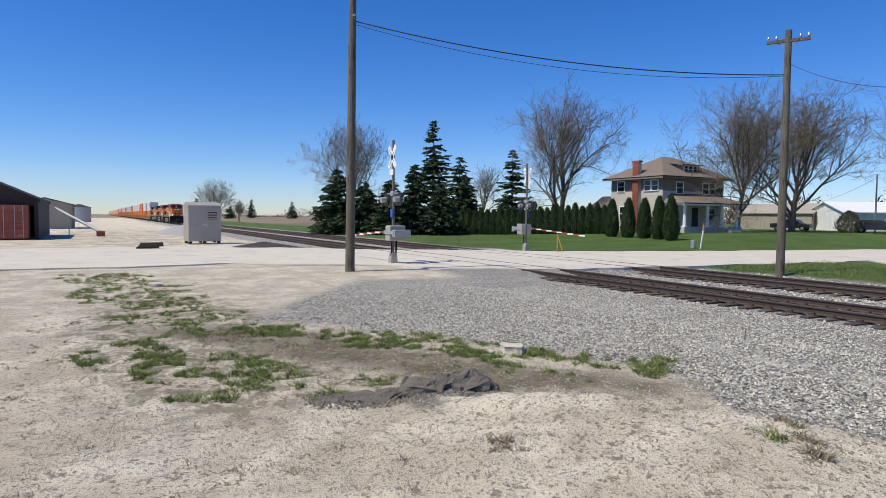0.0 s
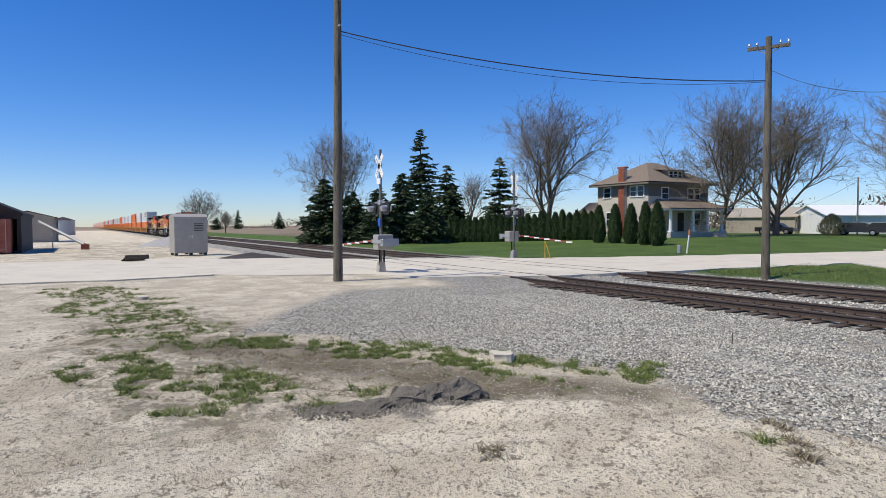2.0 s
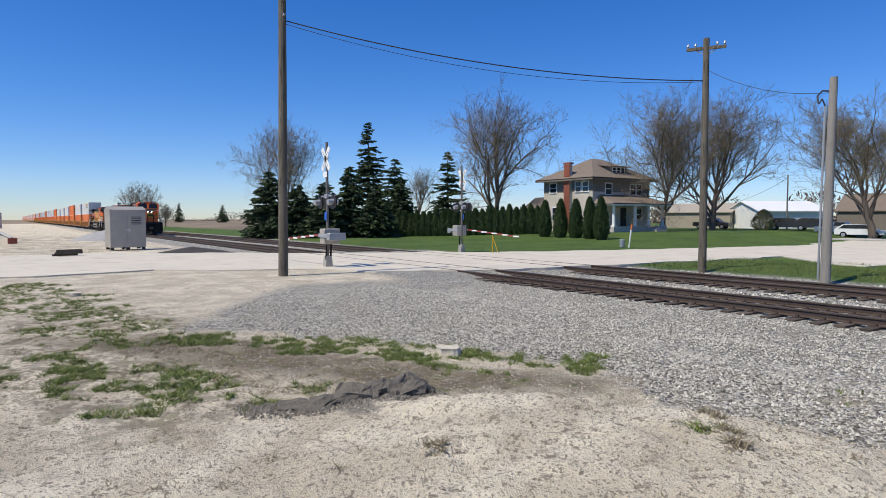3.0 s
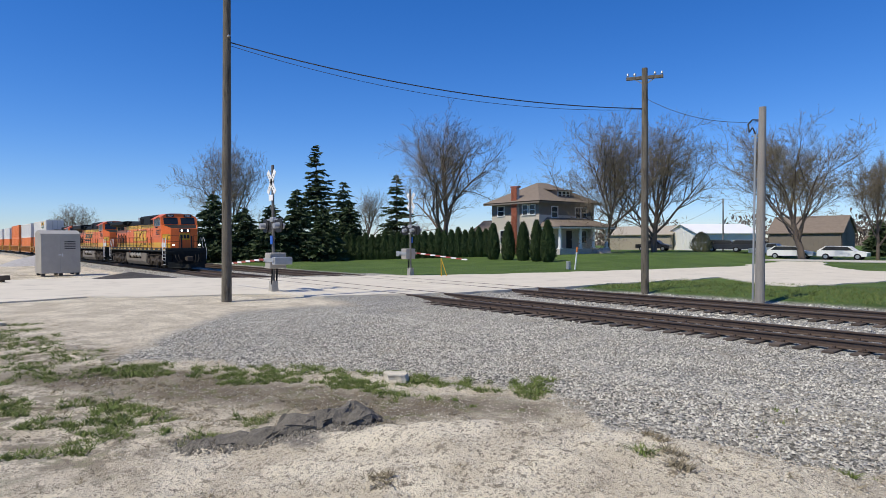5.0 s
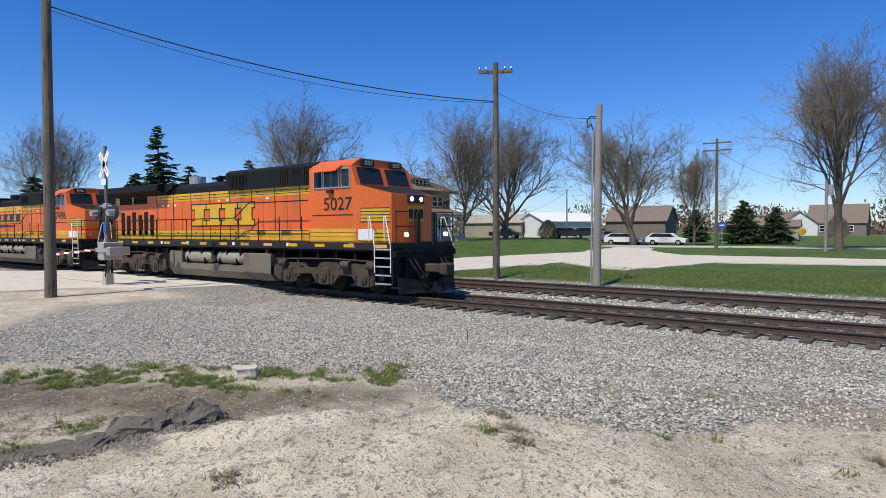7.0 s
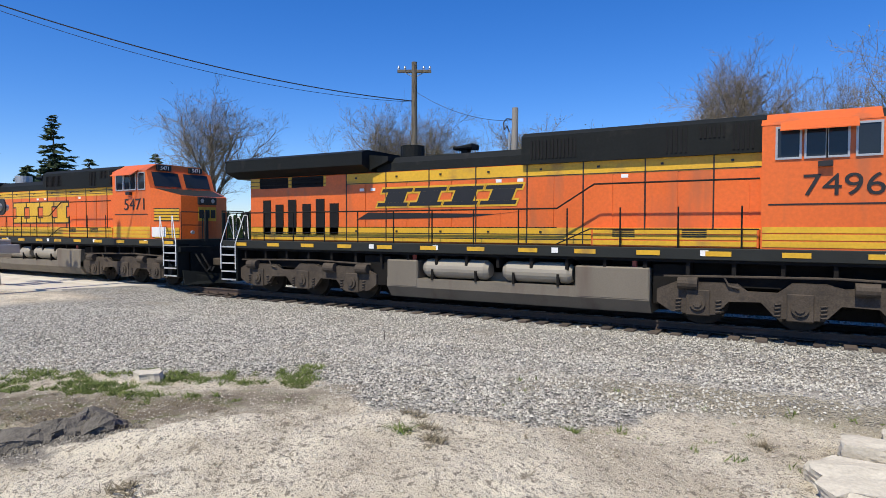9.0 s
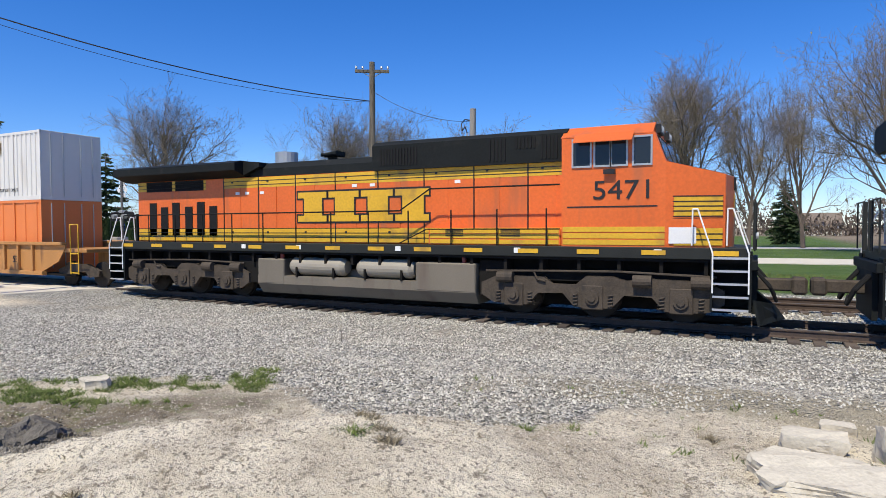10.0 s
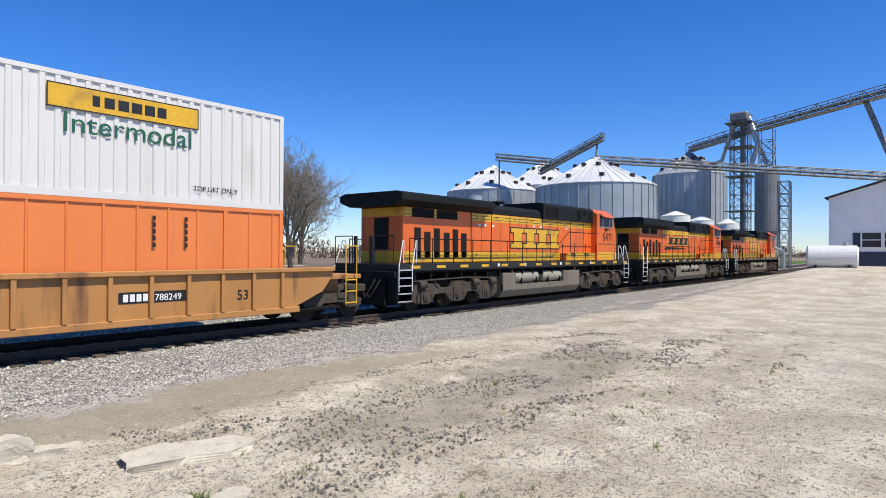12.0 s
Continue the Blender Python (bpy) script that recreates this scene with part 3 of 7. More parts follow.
def conifer(x, y, top, width, seed, label, bare=0.12, sparse=1.0, category="conifer", tier=1.0, ragged_by=0.0):
    """An evergreen: straight trunk with whorls of drooping boughs of needles."""
    rnd = random.Random(seed)
    z0 = height(x, y) - 0.05
    h = top - z0
    tr = thing("conifer", label, category, "evergreens", pose(x, y, z0))
    bm = bmesh.new()
    rod(bm, (0, 0, 0), (0, 0, h * 0.97), 0.02 * h + 0.04, 0.02, n=8)
    part("trunk", bm, BARK, tr)
    V, F = [], []
    BV, BF = [], []
    z = h * bare
    while z < h:
        t = (z - h * bare) / (h * (1 - bare))
        r = width * (1 - t) ** 0.85 * (0.75 + 0.25 * min(1, t * 6))
        nb = max(4, int(9 * sparse * (0.5 + r / width)))
        for b in range(nb):
            a = rnd.random() * math.tau
            L = r * rnd.uniform(0.65 - 0.35 * ragged_by, 1.12 + 0.25 * ragged_by) + 0.15
            p = Vector((0, 0, z + rnd.uniform(-0.15, 0.15)))
            d = Vector((math.cos(a), math.sin(a), rnd.uniform(-0.28, 0.12)))
            side = Vector((-math.sin(a), math.cos(a), 0))
            tube_rings(BV, BF, [p, p + d * L * 0.9], [0.03, 0.008], 3)
            m = max(5, int(L * 11))
            for i in range(m):
                s = (i + rnd.random()) / m
                w = (0.16 + 0.45 * L * 0.35) * (1 - 0.5 * s)
                c = p + d * L * s + side * rnd.uniform(-1, 1) * w * 0.7 + Vector((0, 0, rnd.uniform(-0.25, 0.12) * w))
                e = (d + side * rnd.uniform(-1.1, 1.1) + Vector((0, 0, rnd.uniform(-0.5, 0.25)))).normalized() * rnd.uniform(0.32, 0.62)
                f = e.cross(Vector((rnd.gauss(0, 1), rnd.gauss(0, 1), rnd.gauss(0, 1)))).normalized() * rnd.uniform(0.09, 0.17)
                q = len(V)
                V.extend((c - f, c + f, c + e))
                F.append((q, q + 1, q + 2))
        z += (h * 0.028 + 0.12) * tier * rnd.uniform(1 - 0.5 * ragged_by, 1 + 0.5 * ragged_by)
    mesh_part("boughs", BV, BF, BARK, tr)["kind"] = "stuff"
    mesh_part("needles", V, F, NEEDLE, tr)
    return tr


def cedar_mesh(seed, h, r, n):
    """Upright scale-leaf sprays over a narrow flame shape."""
    rnd = random.Random(seed)
    V, F = [], []
    for i in range(n):
        t = rnd.random() ** 1.15
        z = h * t
        rr = r * (min(1, 0.62 + 2.2 * t)) * max(0.0, 1 - t ** 2.2) ** 0.65 * rnd.uniform(0.80, 1.06)
        a = rnd.random() * math.tau
        rr *= 1 + 0.10 * math.sin(a * 3 + seed) + 0.08 * math.sin(a * 7 + z * 4)
        c = Vector((rr * math.cos(a), rr * math.sin(a), z))
        out = Vector((math.cos(a), math.sin(a), 0))
        e = (out * rnd.uniform(0.1, 0.5) + Vector((rnd.gauss(0, 0.25), rnd.gauss(0, 0.25), 1))).normalized() * rnd.uniform(0.16, 0.34)
        f = e.cross(out + Vector((rnd.gauss(0, 0.5), rnd.gauss(0, 0.5), 0))).normalized() * rnd.uniform(0.04, 0.08)
        q = len(V)
        V.extend((c - f, c + f, c + e))
        F.append((q, q + 1, q + 2))
    return V, F


def cedar(name, x, y, h, r, seed, label, group, n=2600):
    z0 = height(x, y) - 0.03
    ob = thing(name, label, "evergreen shrub", group, pose(x, y, z0))
    V, F = cedar_mesh(seed, h, r, n)
    mesh_part("foliage", V, F, CEDAR, ob)
    bm = bmesh.new()
    prof = [(0.0, 0.55), (0.25, 0.80), (0.5, 0.80), (0.75, 0.55), (0.95, 0.1)]
    for (a, ra), (b, rb) in zip(prof, prof[1:]):
        rod(bm, (0, 0, a * h), (0, 0, b * h), r * ra * 0.92, r * rb * 0.92, n=9)
    part("inner_mass", bm, NEEDLE, ob)
    bm = bmesh.new()
    rod(bm, (0, 0, -0.05), (0, 0, 0.4), 0.07, n=6)
    part("stem", bm, BARK, ob)
    return ob


def build_trees():
    bare_tree("bare_tree", -89.3, 33.4, 17.0, 0.9, 1, "large bare tree behind dark evergreens by the field", fork=0.2, wide=12)
    bare_tree("bare_tree", -66.0, 54.2, 19.5, 1.0, 2, "tall spreading bare tree behind the hedge", fork=0.12, wide=17.5)
    bare_tree("bare_tree", -46.1, 63.4, 17.5, 1.05, 3, "big bare tree budding yellow beside the house porch", buds=0.5, fork=0.15, wide=15)
    bare_tree("bare_tree", -43.7, 69.8, 17.6, 1.0, 4, "big bare grey tree behind the house", fork=0.15, wide=16.5)
    bare_tree("bare_tree", -27.9, 73.2, 14.4, 1.05, 5, "rounded tree with pale spring buds beside the gravel lot", buds=0.9, fork=0.15, wide=14.5)
    bare_tree("bare_tree", -22.0, 77.2, 11.6, 0.95, 6, "smaller bare tree with an ivy-dark trunk by the lane", buds=0.3, wide=8)
    bare_tree("bare_tree", -6.4, 66.0, 18.6, 0.7, 7, "tall ragged bare tree with a thick trunk on the lawn", fork=0.3, wide=12)
    bare_tree("bare_tree", -0.9, 70.3, 16.8, 0.9, 8, "tall bare tree on the lawn beside the street", fork=0.25, wide=11)
    bare_tree("bare_tree", -110.0, 69.9, 12.7, 0.9, 9, "distant small bare tree behind the hedge", levels=4)
    bare_tree("bare_tree", -148.6, 23.1, 9.8, 1.0, 10, "lone bare tree at the field edge by the tracks", levels=4, buds=0.4, wide=9)
    bare_tree("bare_tree", -187.0, 35.6, 6.2, 1.0, 11, "small distant bare tree in the field", levels=4)
    bare_tree("bare_tree", 4.0, 72.0, 18.2, 0.8, 12, "bare willowy tree beyond the tracks", fork=0.2, wide=10)
    bare_tree("bare_tree", 10.3, 59.5, 18.8, 0.85, 13, "broad many-stemmed bare tree with pale buds", buds=0.6, fork=0.08, wide=14)
    bare_tree("bare_tree", 21.5, 66.0, 17.2, 0.75, 16, "bare budding tree in a row beyond the tracks", buds=0.4, fork=0.15, wide=9)
    bare_tree("bare_tree", 27.0, 66.0, 18.0, 0.8, 14, "bare upright tree in a row beyond the tracks", fork=0.15, wide=9.5)
    bare_tree("bare_tree", 32.0, 61.0, 17.4, 0.8, 15, "bare tree with forked limbs beyond the tracks", fork=0.15, wide=10)
    bare_tree("bare_tree", 38.3, 49.2, 12.5, 0.85, 17, "low spreading bare tree near the field", fork=0.12)
    bare_tree("bare_tree", 62.6, 90.9, 19.0, 0.9, 18, "far bare tree at the village edge", levels=4)
    bare_tree("bare_tree", 69.0, 86.2, 18.6, 0.9, 19, "far bare tree at the village edge", levels=4)
    conifer(-75.2, 39.9, 14.9, 3.3, 21, "tall dark pine with an open crown above a bare trunk", bare=0.30, sparse=1.5, tier=1.25, ragged_by=0.8)
    conifer(-69.4, 40.6, 9.9, 2.6, 22, "dark pine with ragged boughs beside the clipped hedge", bare=0.25, sparse=1.4, tier=1.3, ragged_by=0.8)
    conifer(-67.6, 40.4, 7.3, 2.2, 33, "dense green cedar behind the clipped hedge", bare=0.05, sparse=1.6)
    conifer(-69.8, 49.1, 11.6, 2.7, 23, "green spruce rising behind the hedge", sparse=1.3, tier=1.2, ragged_by=0.7)
    conifer(-71.1, 24.9, 7.6, 3.6, 24, "dense dark evergreen beside the tracks", bare=0.02, sparse=1.6)
    conifer(-68.0, 27.0, 6.0, 3.2, 25, "dense dark evergreen beside the tracks", bare=0.02, sparse=1.6)
    conifer(-64.6, 28.8, 6.2, 3.2, 26, "dense dark evergreen beside the signal", bare=0.02, sparse=1.6)
    conifer(-65.0, 32.0, 8.0, 2.9, 27, "dark spruce beside the lawn", bare=0.04, sparse=1.5)
    conifer(-62.5, 34.0, 5.8, 3.0, 28, "dense dark evergreen at the end of the hedge", bare=0.02, sparse=1.6)
    conifer(-17.9, 83.4, 5.4, 2.8, 29, "dark cedar by the village street", bare=0.06, sparse=1.4)
    conifer(-14.5, 84.0, 4.4, 2.2, 30, "dark cedar by the village street", bare=0.06, sparse=1.3)
    conifer(-26.0, 92.0, 4.6, 2.2, 31, "dark rounded cedar behind the lane", bare=0.04, sparse=1.4)
    conifer(3.0, 88.0, 8.0, 2.4, 32, "dark spruce behind the street", bare=0.06, sparse=1.2)
    for i, (x, y, h) in enumerate(((-46.9, 45.2, 3.3), (-44.6, 45.1, 3.35), (-42.4, 44.9, 3.3), (-40.3, 44.5, 3.45), (-38.5, 44.0, 3.4))):
        cedar("arborvitae", x, y, h + 0.35, 0.66, 40 + i, "tall pointed arborvitae on a mulched bed before the house", "arborvitae before the house", 3400)
    for i in range(26):
        t = i / 25
        x, y = -65.5 + 15.2 * t, 36.2 + 12.2 * t
        cedar("hedge_shrub", x, y, 2.75 + 0.35 * math.sin(i * 2.3) * 0.6 + 0.4 * t, 0.66, 60 + i, "close-set arborvitae in a long green hedge", "hedge of arborvitae", 1700)
    rnd = random.Random(5)
    for i in range(9):
        x, y = -230 - rnd.random() * 60, 30 + i * 13 + rnd.random() * 6
        conifer(x, y, rnd.uniform(5.5, 9.5), rnd.uniform(2.2, 3.4), 90 + i, "distant dark evergreen of a far windbreak", bare=0.04, sparse=0.9)
    # woods and hedgerows at the skyline
    V, F = [], []
    for x0, y0, x1, y1, n, hh in ((-420, 60, -300, 330, 1800, 7), (-60, 190, 60, 170, 2600, 9), (-140, 150, -50, 170, 1800, 9), (40, 160, 160, 150, 1500, 7), (180, 120, 420, 40, 1600, 6)):
        for i in range(n * 4):
            t = rnd.random()
            a = rnd.random() ** 0.7
            c = Vector((x0 + (x1 - x0) * t + rnd.gauss(0, 3), y0 + (y1 - y0) * t + rnd.gauss(0, 3), a * hh * (0.55 + 0.45 * math.sin(t * 37) * math.sin(t * 11))))
            q = len(V)
            for _ in range(3):
                V.append(c + Vector((rnd.gauss(0, 0.28), rnd.gauss(0, 0.28), rnd.gauss(0, 0.45))))
            F.append((q, q + 1, q + 2))
    w = mesh_part("distant_woods", V, F, BARK)
    tagged(w, "grey-brown leafless woods along the skyline", "woods", kind="stuff")


build_trees()


# ---- poles, wires and crossing gear ----
def pole(x, y, top, r, material, label, lean=0.0):
    p = thing("utility_pole", label, "utility pole", "poles along the road", pose(x, y, 0, 0, lean, 0))
    bm = bmesh.new()
    rod(bm, (0, 0, -0.3), (0, 0, top), r, r * 0.72, n=14)
    part("shaft", bm, material, p, smooth=False)
    return p


def crossarm(p, z, half, dx=1.0, dy=0.0, bells=True):
    bm = bmesh.new()
    d = Vector((dx, dy, 0)).normalized() * half
    w = Vector((-d.y, d.x, 0)).normalized() * 0.06
    for q in (-1,):
        a = [(-d + w * q), (d + w * q), (d - w * q), (-d - w * q)]
        lo, hi = [bm.verts.new((v.x, v.y, z - 0.06)) for v in a], [bm.verts.new((v.x, v.y, z + 0.06)) for v in a]
        bm.faces.new(lo)
        bm.faces.new(hi)
        for i in range(4):
            bm.faces.new((lo[i], lo[(i + 1) % 4], hi[(i + 1) % 4], hi[i]))
    part("crossarm", bm, POLEWOOD, p)
    if bells:
        for k in (-0.92, -0.55, 0.55, 0.92):
            bm = bmesh.new()
            rod(bm, d * k + Vector((0, 0, z + 0.06)), d * k + Vector((0, 0, z + 0.15)), 0.03, n=8)
            rod(bm, d * k + Vector((0, 0, z + 0.13)), d * k + Vector((0, 0, z + 0.22)), 0.06, 0.035, n=10)
            part("insulator", bm, GALV, p)


def wire(name, a, b, sag, r, label):
    V, F = [], []
    pts = []
    for i in range(25):
        t = i / 24
        p = Vector(a).lerp(Vector(b), t)
        p.z -= sag * 4 * t * (1 - t)
        pts.append(p)
    tube_rings(V, F, pts, [r] * 25, 5)
    w = mesh_part(name, V, F, WIRE)
    tagged(w, label, "cable")


p1 = pole(-23.3, 8.7, 11.6, 0.185, POLEWOOD, "tall weathered wooden utility pole beside the crossing", lean=1.5)
bm = bmesh.new()
box(bm, -0.05, 0.3, -0.04, 0.04, 9.62, 9.68)
part("bracket", bm, GALV, p1)
p2 = pole(-15.4, 23.75, 9.45, 0.165, POLEWOOD, "weathered wooden utility pole with a crossarm beyond the tracks")
crossarm(p2, 9.05, 0.75, 0.85, 0.5)
bm = bmesh.new()
for s in (-0.35, 0.35):
    rod(bm, (0, 0, 8.75), (s, s * 0.6, 9.0), 0.02, n=5)
part("brace", bm, GALV, p2)
p3 = pole(-10.35, 23.1, 6.85, 0.17, PALEWOOD, "pale grey wooden pole with service wires on the lawn edge", lean=0.8)
bm = bmesh.new()
rod(bm, (-0.2, -0.08, 0.0), (-0.2, -0.08, 5.9), 0.04, n=8)
part("conduit", bm, GALV, p3)
bm = bmesh.new()
pipe(bm, [(-0.2, -0.08, 5.9), (-0.3, -0.08, 6.15), (-0.42, -0.08, 6.0), (-0.5, 0, 6.3), (-0.35, 0, 6.45), (-0.1, 0, 6.4)], 0.025)
part("drip_loop", bm, WIRE, p3)
p4 = pole(-16.05, 63.3, 10.5, 0.16, POLEWOOD, "utility pole with two crossarms by the lane")
crossarm(p4, 10.1, 1.25, 1, 0.1)
crossarm(p4, 9.4, 1.25, 1, 0.1)
p5 = pole(-6.9, 61.5, 6.0, 0.14, PALEWOOD, "pole carrying a transformer beside the big bare tree")
bm = bmesh.new()
rod(bm, (0.3, 0, 4.7), (0.3, 0, 5.6), 0.22, n=14)
part("transformer", bm, GALV, p5)
p6 = pole(-39.0, 78.0, 7.4, 0.11, PALEWOOD, "thin pale pole beside the white farm shed")
wire("overhead_wire", (-23.05, 8.7, 9.50), (-15.4, 23.75, 7.74), 0.55, 0.022, "black sagging cable between two poles")
wire("overhead_wire", (-23.05, 8.7, 9.38), (-15.4, 23.75, 7.70), 0.72, 0.010, "thin sagging cable under a thicker one")
wire("overhead_wire", (-15.4, 23.75, 8.2), (-10.35, 23.1, 6.35), 0.35, 0.010, "thin service wire between two poles")
wire("overhead_wire", (-16.05, 63.3, 9.4), (-6.9, 61.5, 5.6), 0.8, 0.016, "thin slack wire to the transformer pole")
wire("overhead_wire", (-39.0, 78.0, 7.0), (-49.0, 84.0, 4.4), 0.3, 0.014, "thin wire to the white shed")


def crossbuck(parent, x, y, z, face, s=0.6):
    for a in (-52, 52):
        bm = bmesh.new()
        box(bm, -0.012, 0.012, -s, s, -0.115, 0.115)
        ob = part("crossbuck_blade", bm, WHITE, parent, "white reflective crossing blade")
        ob.matrix_basis = pose(x, y, z, 0, 0, face) @ pose(0, 0, 0, a, 0, 0)
        bm = bmesh.new()
        for k in (-0.38, -0.26, -0.14, 0.14, 0.26, 0.38):
            box(bm, -0.016, 0.016, k, k + 0.05, -0.025, 0.025)
        part("lettering_bars", bm, SILLGREY, ob)


# grey taken darker so the colour carries the mast's shaded side
MAST = mat("shade_dark_mast_grey", (0.13, 0.125, 0.115), 0.7, vary=0.3, scale=2.0)


def signal(x, y, face, label, arm):
    g = thing("crossing_signal", label, "crossing signal", "crossing signals", pose(x, y, 0, 0, 0, face))
    bm = bmesh.new()
    rod(bm, (0, 0, 0.3), (0, 0, 5.5), 0.062, n=12)
    part("mast", bm, MAST, g)
    bm = bmesh.new()
    prism(bm, [(-0.17, -0.05), (0.17, -0.05), (0.13, 0.45), (-0.13, 0.45)], "y", -0.16, 0.16)
    part("base_casting", bm, ALUBOX, g)
    crossbuck(g, -0.08, -0.05, 4.75, 0)
    bm = bmesh.new()
    box(bm, -0.10, -0.08, -0.2, 0.2, 3.95, 4.2)
    part("track_count_sign", bm, WHITE, g)
    bm = bmesh.new()
    rod(bm, (0, -0.85, 3.12), (0, 0.85, 3.12), 0.035, n=8)
    box(bm, -0.1, 0.1, -0.14, 0.14, 3.02, 3.22, bev=0.02)
    part("light_arm", bm, GALV, g)
    for sy in (-0.72, -0.42, 0.42, 0.72):
        fx = -1 if abs(sy) > 0.5 else 1
        bm = bmesh.new()
        rod(bm, (0, sy, 2.86), (fx * 0.05, sy, 2.86), 0.30, n=20)
        lamp = part("signal_lamp", bm, BLACK, g, "round black-backed warning light")
        bm = bmesh.new()
        rod(bm, (fx * 0.05, sy, 2.86), (fx * 0.30, sy, 2.84), 0.13, 0.12, n=14)
        part("hood", bm, GALV, lamp)
        bm = bmesh.new()
        rod(bm, (fx * 0.05, sy, 2.86), (fx * 0.10, sy, 2.86), 0.115, n=14)
        part("red_lens", bm, RED, lamp)
    bm = bmesh.new()
    box(bm, -0.09, -0.07, -0.12, 0.12, 2.05, 2.42)
    part("blue_notice", bm, BLUESIGN, g, "small blue information plate")
    bm = bmesh.new()
    box(bm, -0.38, 0.38, -0.5, 0.02, 1.0, 1.68, bev=0.03)
    mech = part("gate_mechanism", bm, ALUBOX, g, "grey gate mechanism case")
    bm = bmesh.new()
    for sx in (-0.42, 0.38):
        box(bm, sx, sx + 0.04, -0.95, 0.1, 1.30, 1.46)
    box(bm, -0.4, 0.4, -1.05, -0.75, 1.18, 1.5, bev=0.02)
    part("counterweight", bm, GALV, mech)
    bm = bmesh.new()
    pipe(bm, [(0.12, -0.1, 1.0), (0.12, -0.05, 0.4)], 0.04)
    pipe(bm, [(-0.12, -0.15, 1.0), (-0.14, -0.1, 0.3)], 0.03)
    part("conduit", bm, RUBBER, mech)
    if arm:
        for k in range(10):
            bm = bmesh.new()
            box(bm, -0.43, -0.40, 0.05 + k * 0.5, 0.55 + k * 0.5, 1.34 - k * 0.035, 1.42 - k * 0.035)
            part("gate_arm_segment", bm, WHITE if k % 2 else RED, mech, "red and white gate arm segment")
    return g


signal(-26.1, 11.8, 90, "grey crossing signal with crossbuck, lights and lowered gate arm", True)
signal(-32.7, 24.1, -90, "far crossing signal with crossbuck and striped lowered gate", True)
st = thing("gate_support", "yellow tripod under the far crossing gate arm", "stand", m=pose(-30.2, 24.6, 0))
for dx, dy in ((0.0, 0.0), (0.25, 0.25), (-0.1, 0.12)):
    bm = bmesh.new()
    rod(bm, (0, 0, 1.1), (dx, dy, 0), 0.022, n=6)
    part("leg", bm, YELLOW, st)


def case():
    c = thing("signal_cabinet", "brushed aluminium railway equipment cabinet standing beside the tracks", "cabinet", m=pose(-49.1, 6.8, 0, 0, 0, 6))
    bm = bmesh.new()
    box(bm, -0.75, 0.75, -1.15, 1.15, 0.15, 2.72, bev=0.02)
    body = part("body", bm, ALUBOX, c)
    bm = bmesh.new()
    prism(bm, [(-0.78, 2.70), (0.78, 2.70), (0.78, 2.76), (0.0, 3.0), (-0.78, 2.76)], "y", -1.17, 1.17)
    part("roof", bm, ALUBOX, c)
    bm = bmesh.new()
    box(bm, 0.75, 0.775, -0.05, 1.0, 0.3, 2.6)
    d = part("door", bm, ALUBOX, c)
    bm = bmesh.new()
    box(bm, 0.775, 0.80, 0.05, 0.11, 1.25, 1.45)
    box(bm, 0.775, 0.80, -0.15, 0.0, 1.33, 1.40)
    part("handle", bm, SILVER, d)
    bm = bmesh.new()
    for k in range(5):
        box(bm, 0.776, 0.79, 0.2, 0.85, 1.75 + k * 0.12, 1.80 + k * 0.12)
    part("vent_slot", bm, BLACK, d)
    bm = bmesh.new()
    for x in (-0.6, 0.6):
        for y in (-1.0, 0.0, 1.0):
            box(bm, x - 0.1, x + 0.1, y - 0.1, y + 0.1, 0, 0.16)
    part("feet", bm, BLACK, c)


case()


def heap(name, x, y, sx, sy, h, material, label, rough=0.12, seed=0):
    V, F = [], []
    n = 40
    for j in range(n + 1):
        for i in range(n + 1):
            u, v = (i / n - 0.5) * 2, (j / n - 0.5) * 2
            r = math.hypot(u, v)
            z = max(0.0, 1 - r) ** 0.9 * h + (0.5 * rough * h * noise.noise((u * 6, v * 6, seed)) + 0.4 * rough * h * noise.noise((u * 22, v * 22, seed))) * max(0, 1 - r) ** 0.5 * (rough > 0.5) + rough * h * noise.noise((u * 3 + seed, v * 3, seed)) * max(0, 1 - r) + 0.3 * rough * h * noise.noise((u * 11, v * 11, seed)) * max(0, 1 - r)
            V.append((u * sx, v * sy, z - 0.03))
    for j in range(n):
        for i in range(n):
            a = j * (n + 1) + i
            F.append((a, a + 1, a + n + 2, a + n + 1))
    ob = mesh_part(name, V, F, material, smooth=True)
    ob.matrix_basis = pose(x, y, height(x, y))
    tagged(ob, label, "heap")


heap("millings_heap", -42.6, 9.8, 1.6, 2.6, 0.45, ASPHALT, "low heap of dark loose millings beside the tracks", seed=3)
heap("stone_pile", -72.0, 8.0, 2.6, 3.2, 1.05, GREYSTONE, "grey gravel heap beside the distant tracks", seed=5)


# ---- buildings ----
def slab(bm, quad, thick):
    a = [bm.verts.new(p) for p in quad]
    b = [bm.verts.new((p[0], p[1], p[2] - thick)) for p in quad]
    bm.faces.new(a)
    bm.faces.new(b[::-1])
    n = len(quad)
    for i in range(n):
        j = (i + 1) % n
        bm.faces.new((a[i], a[j], b[j], b[i]))


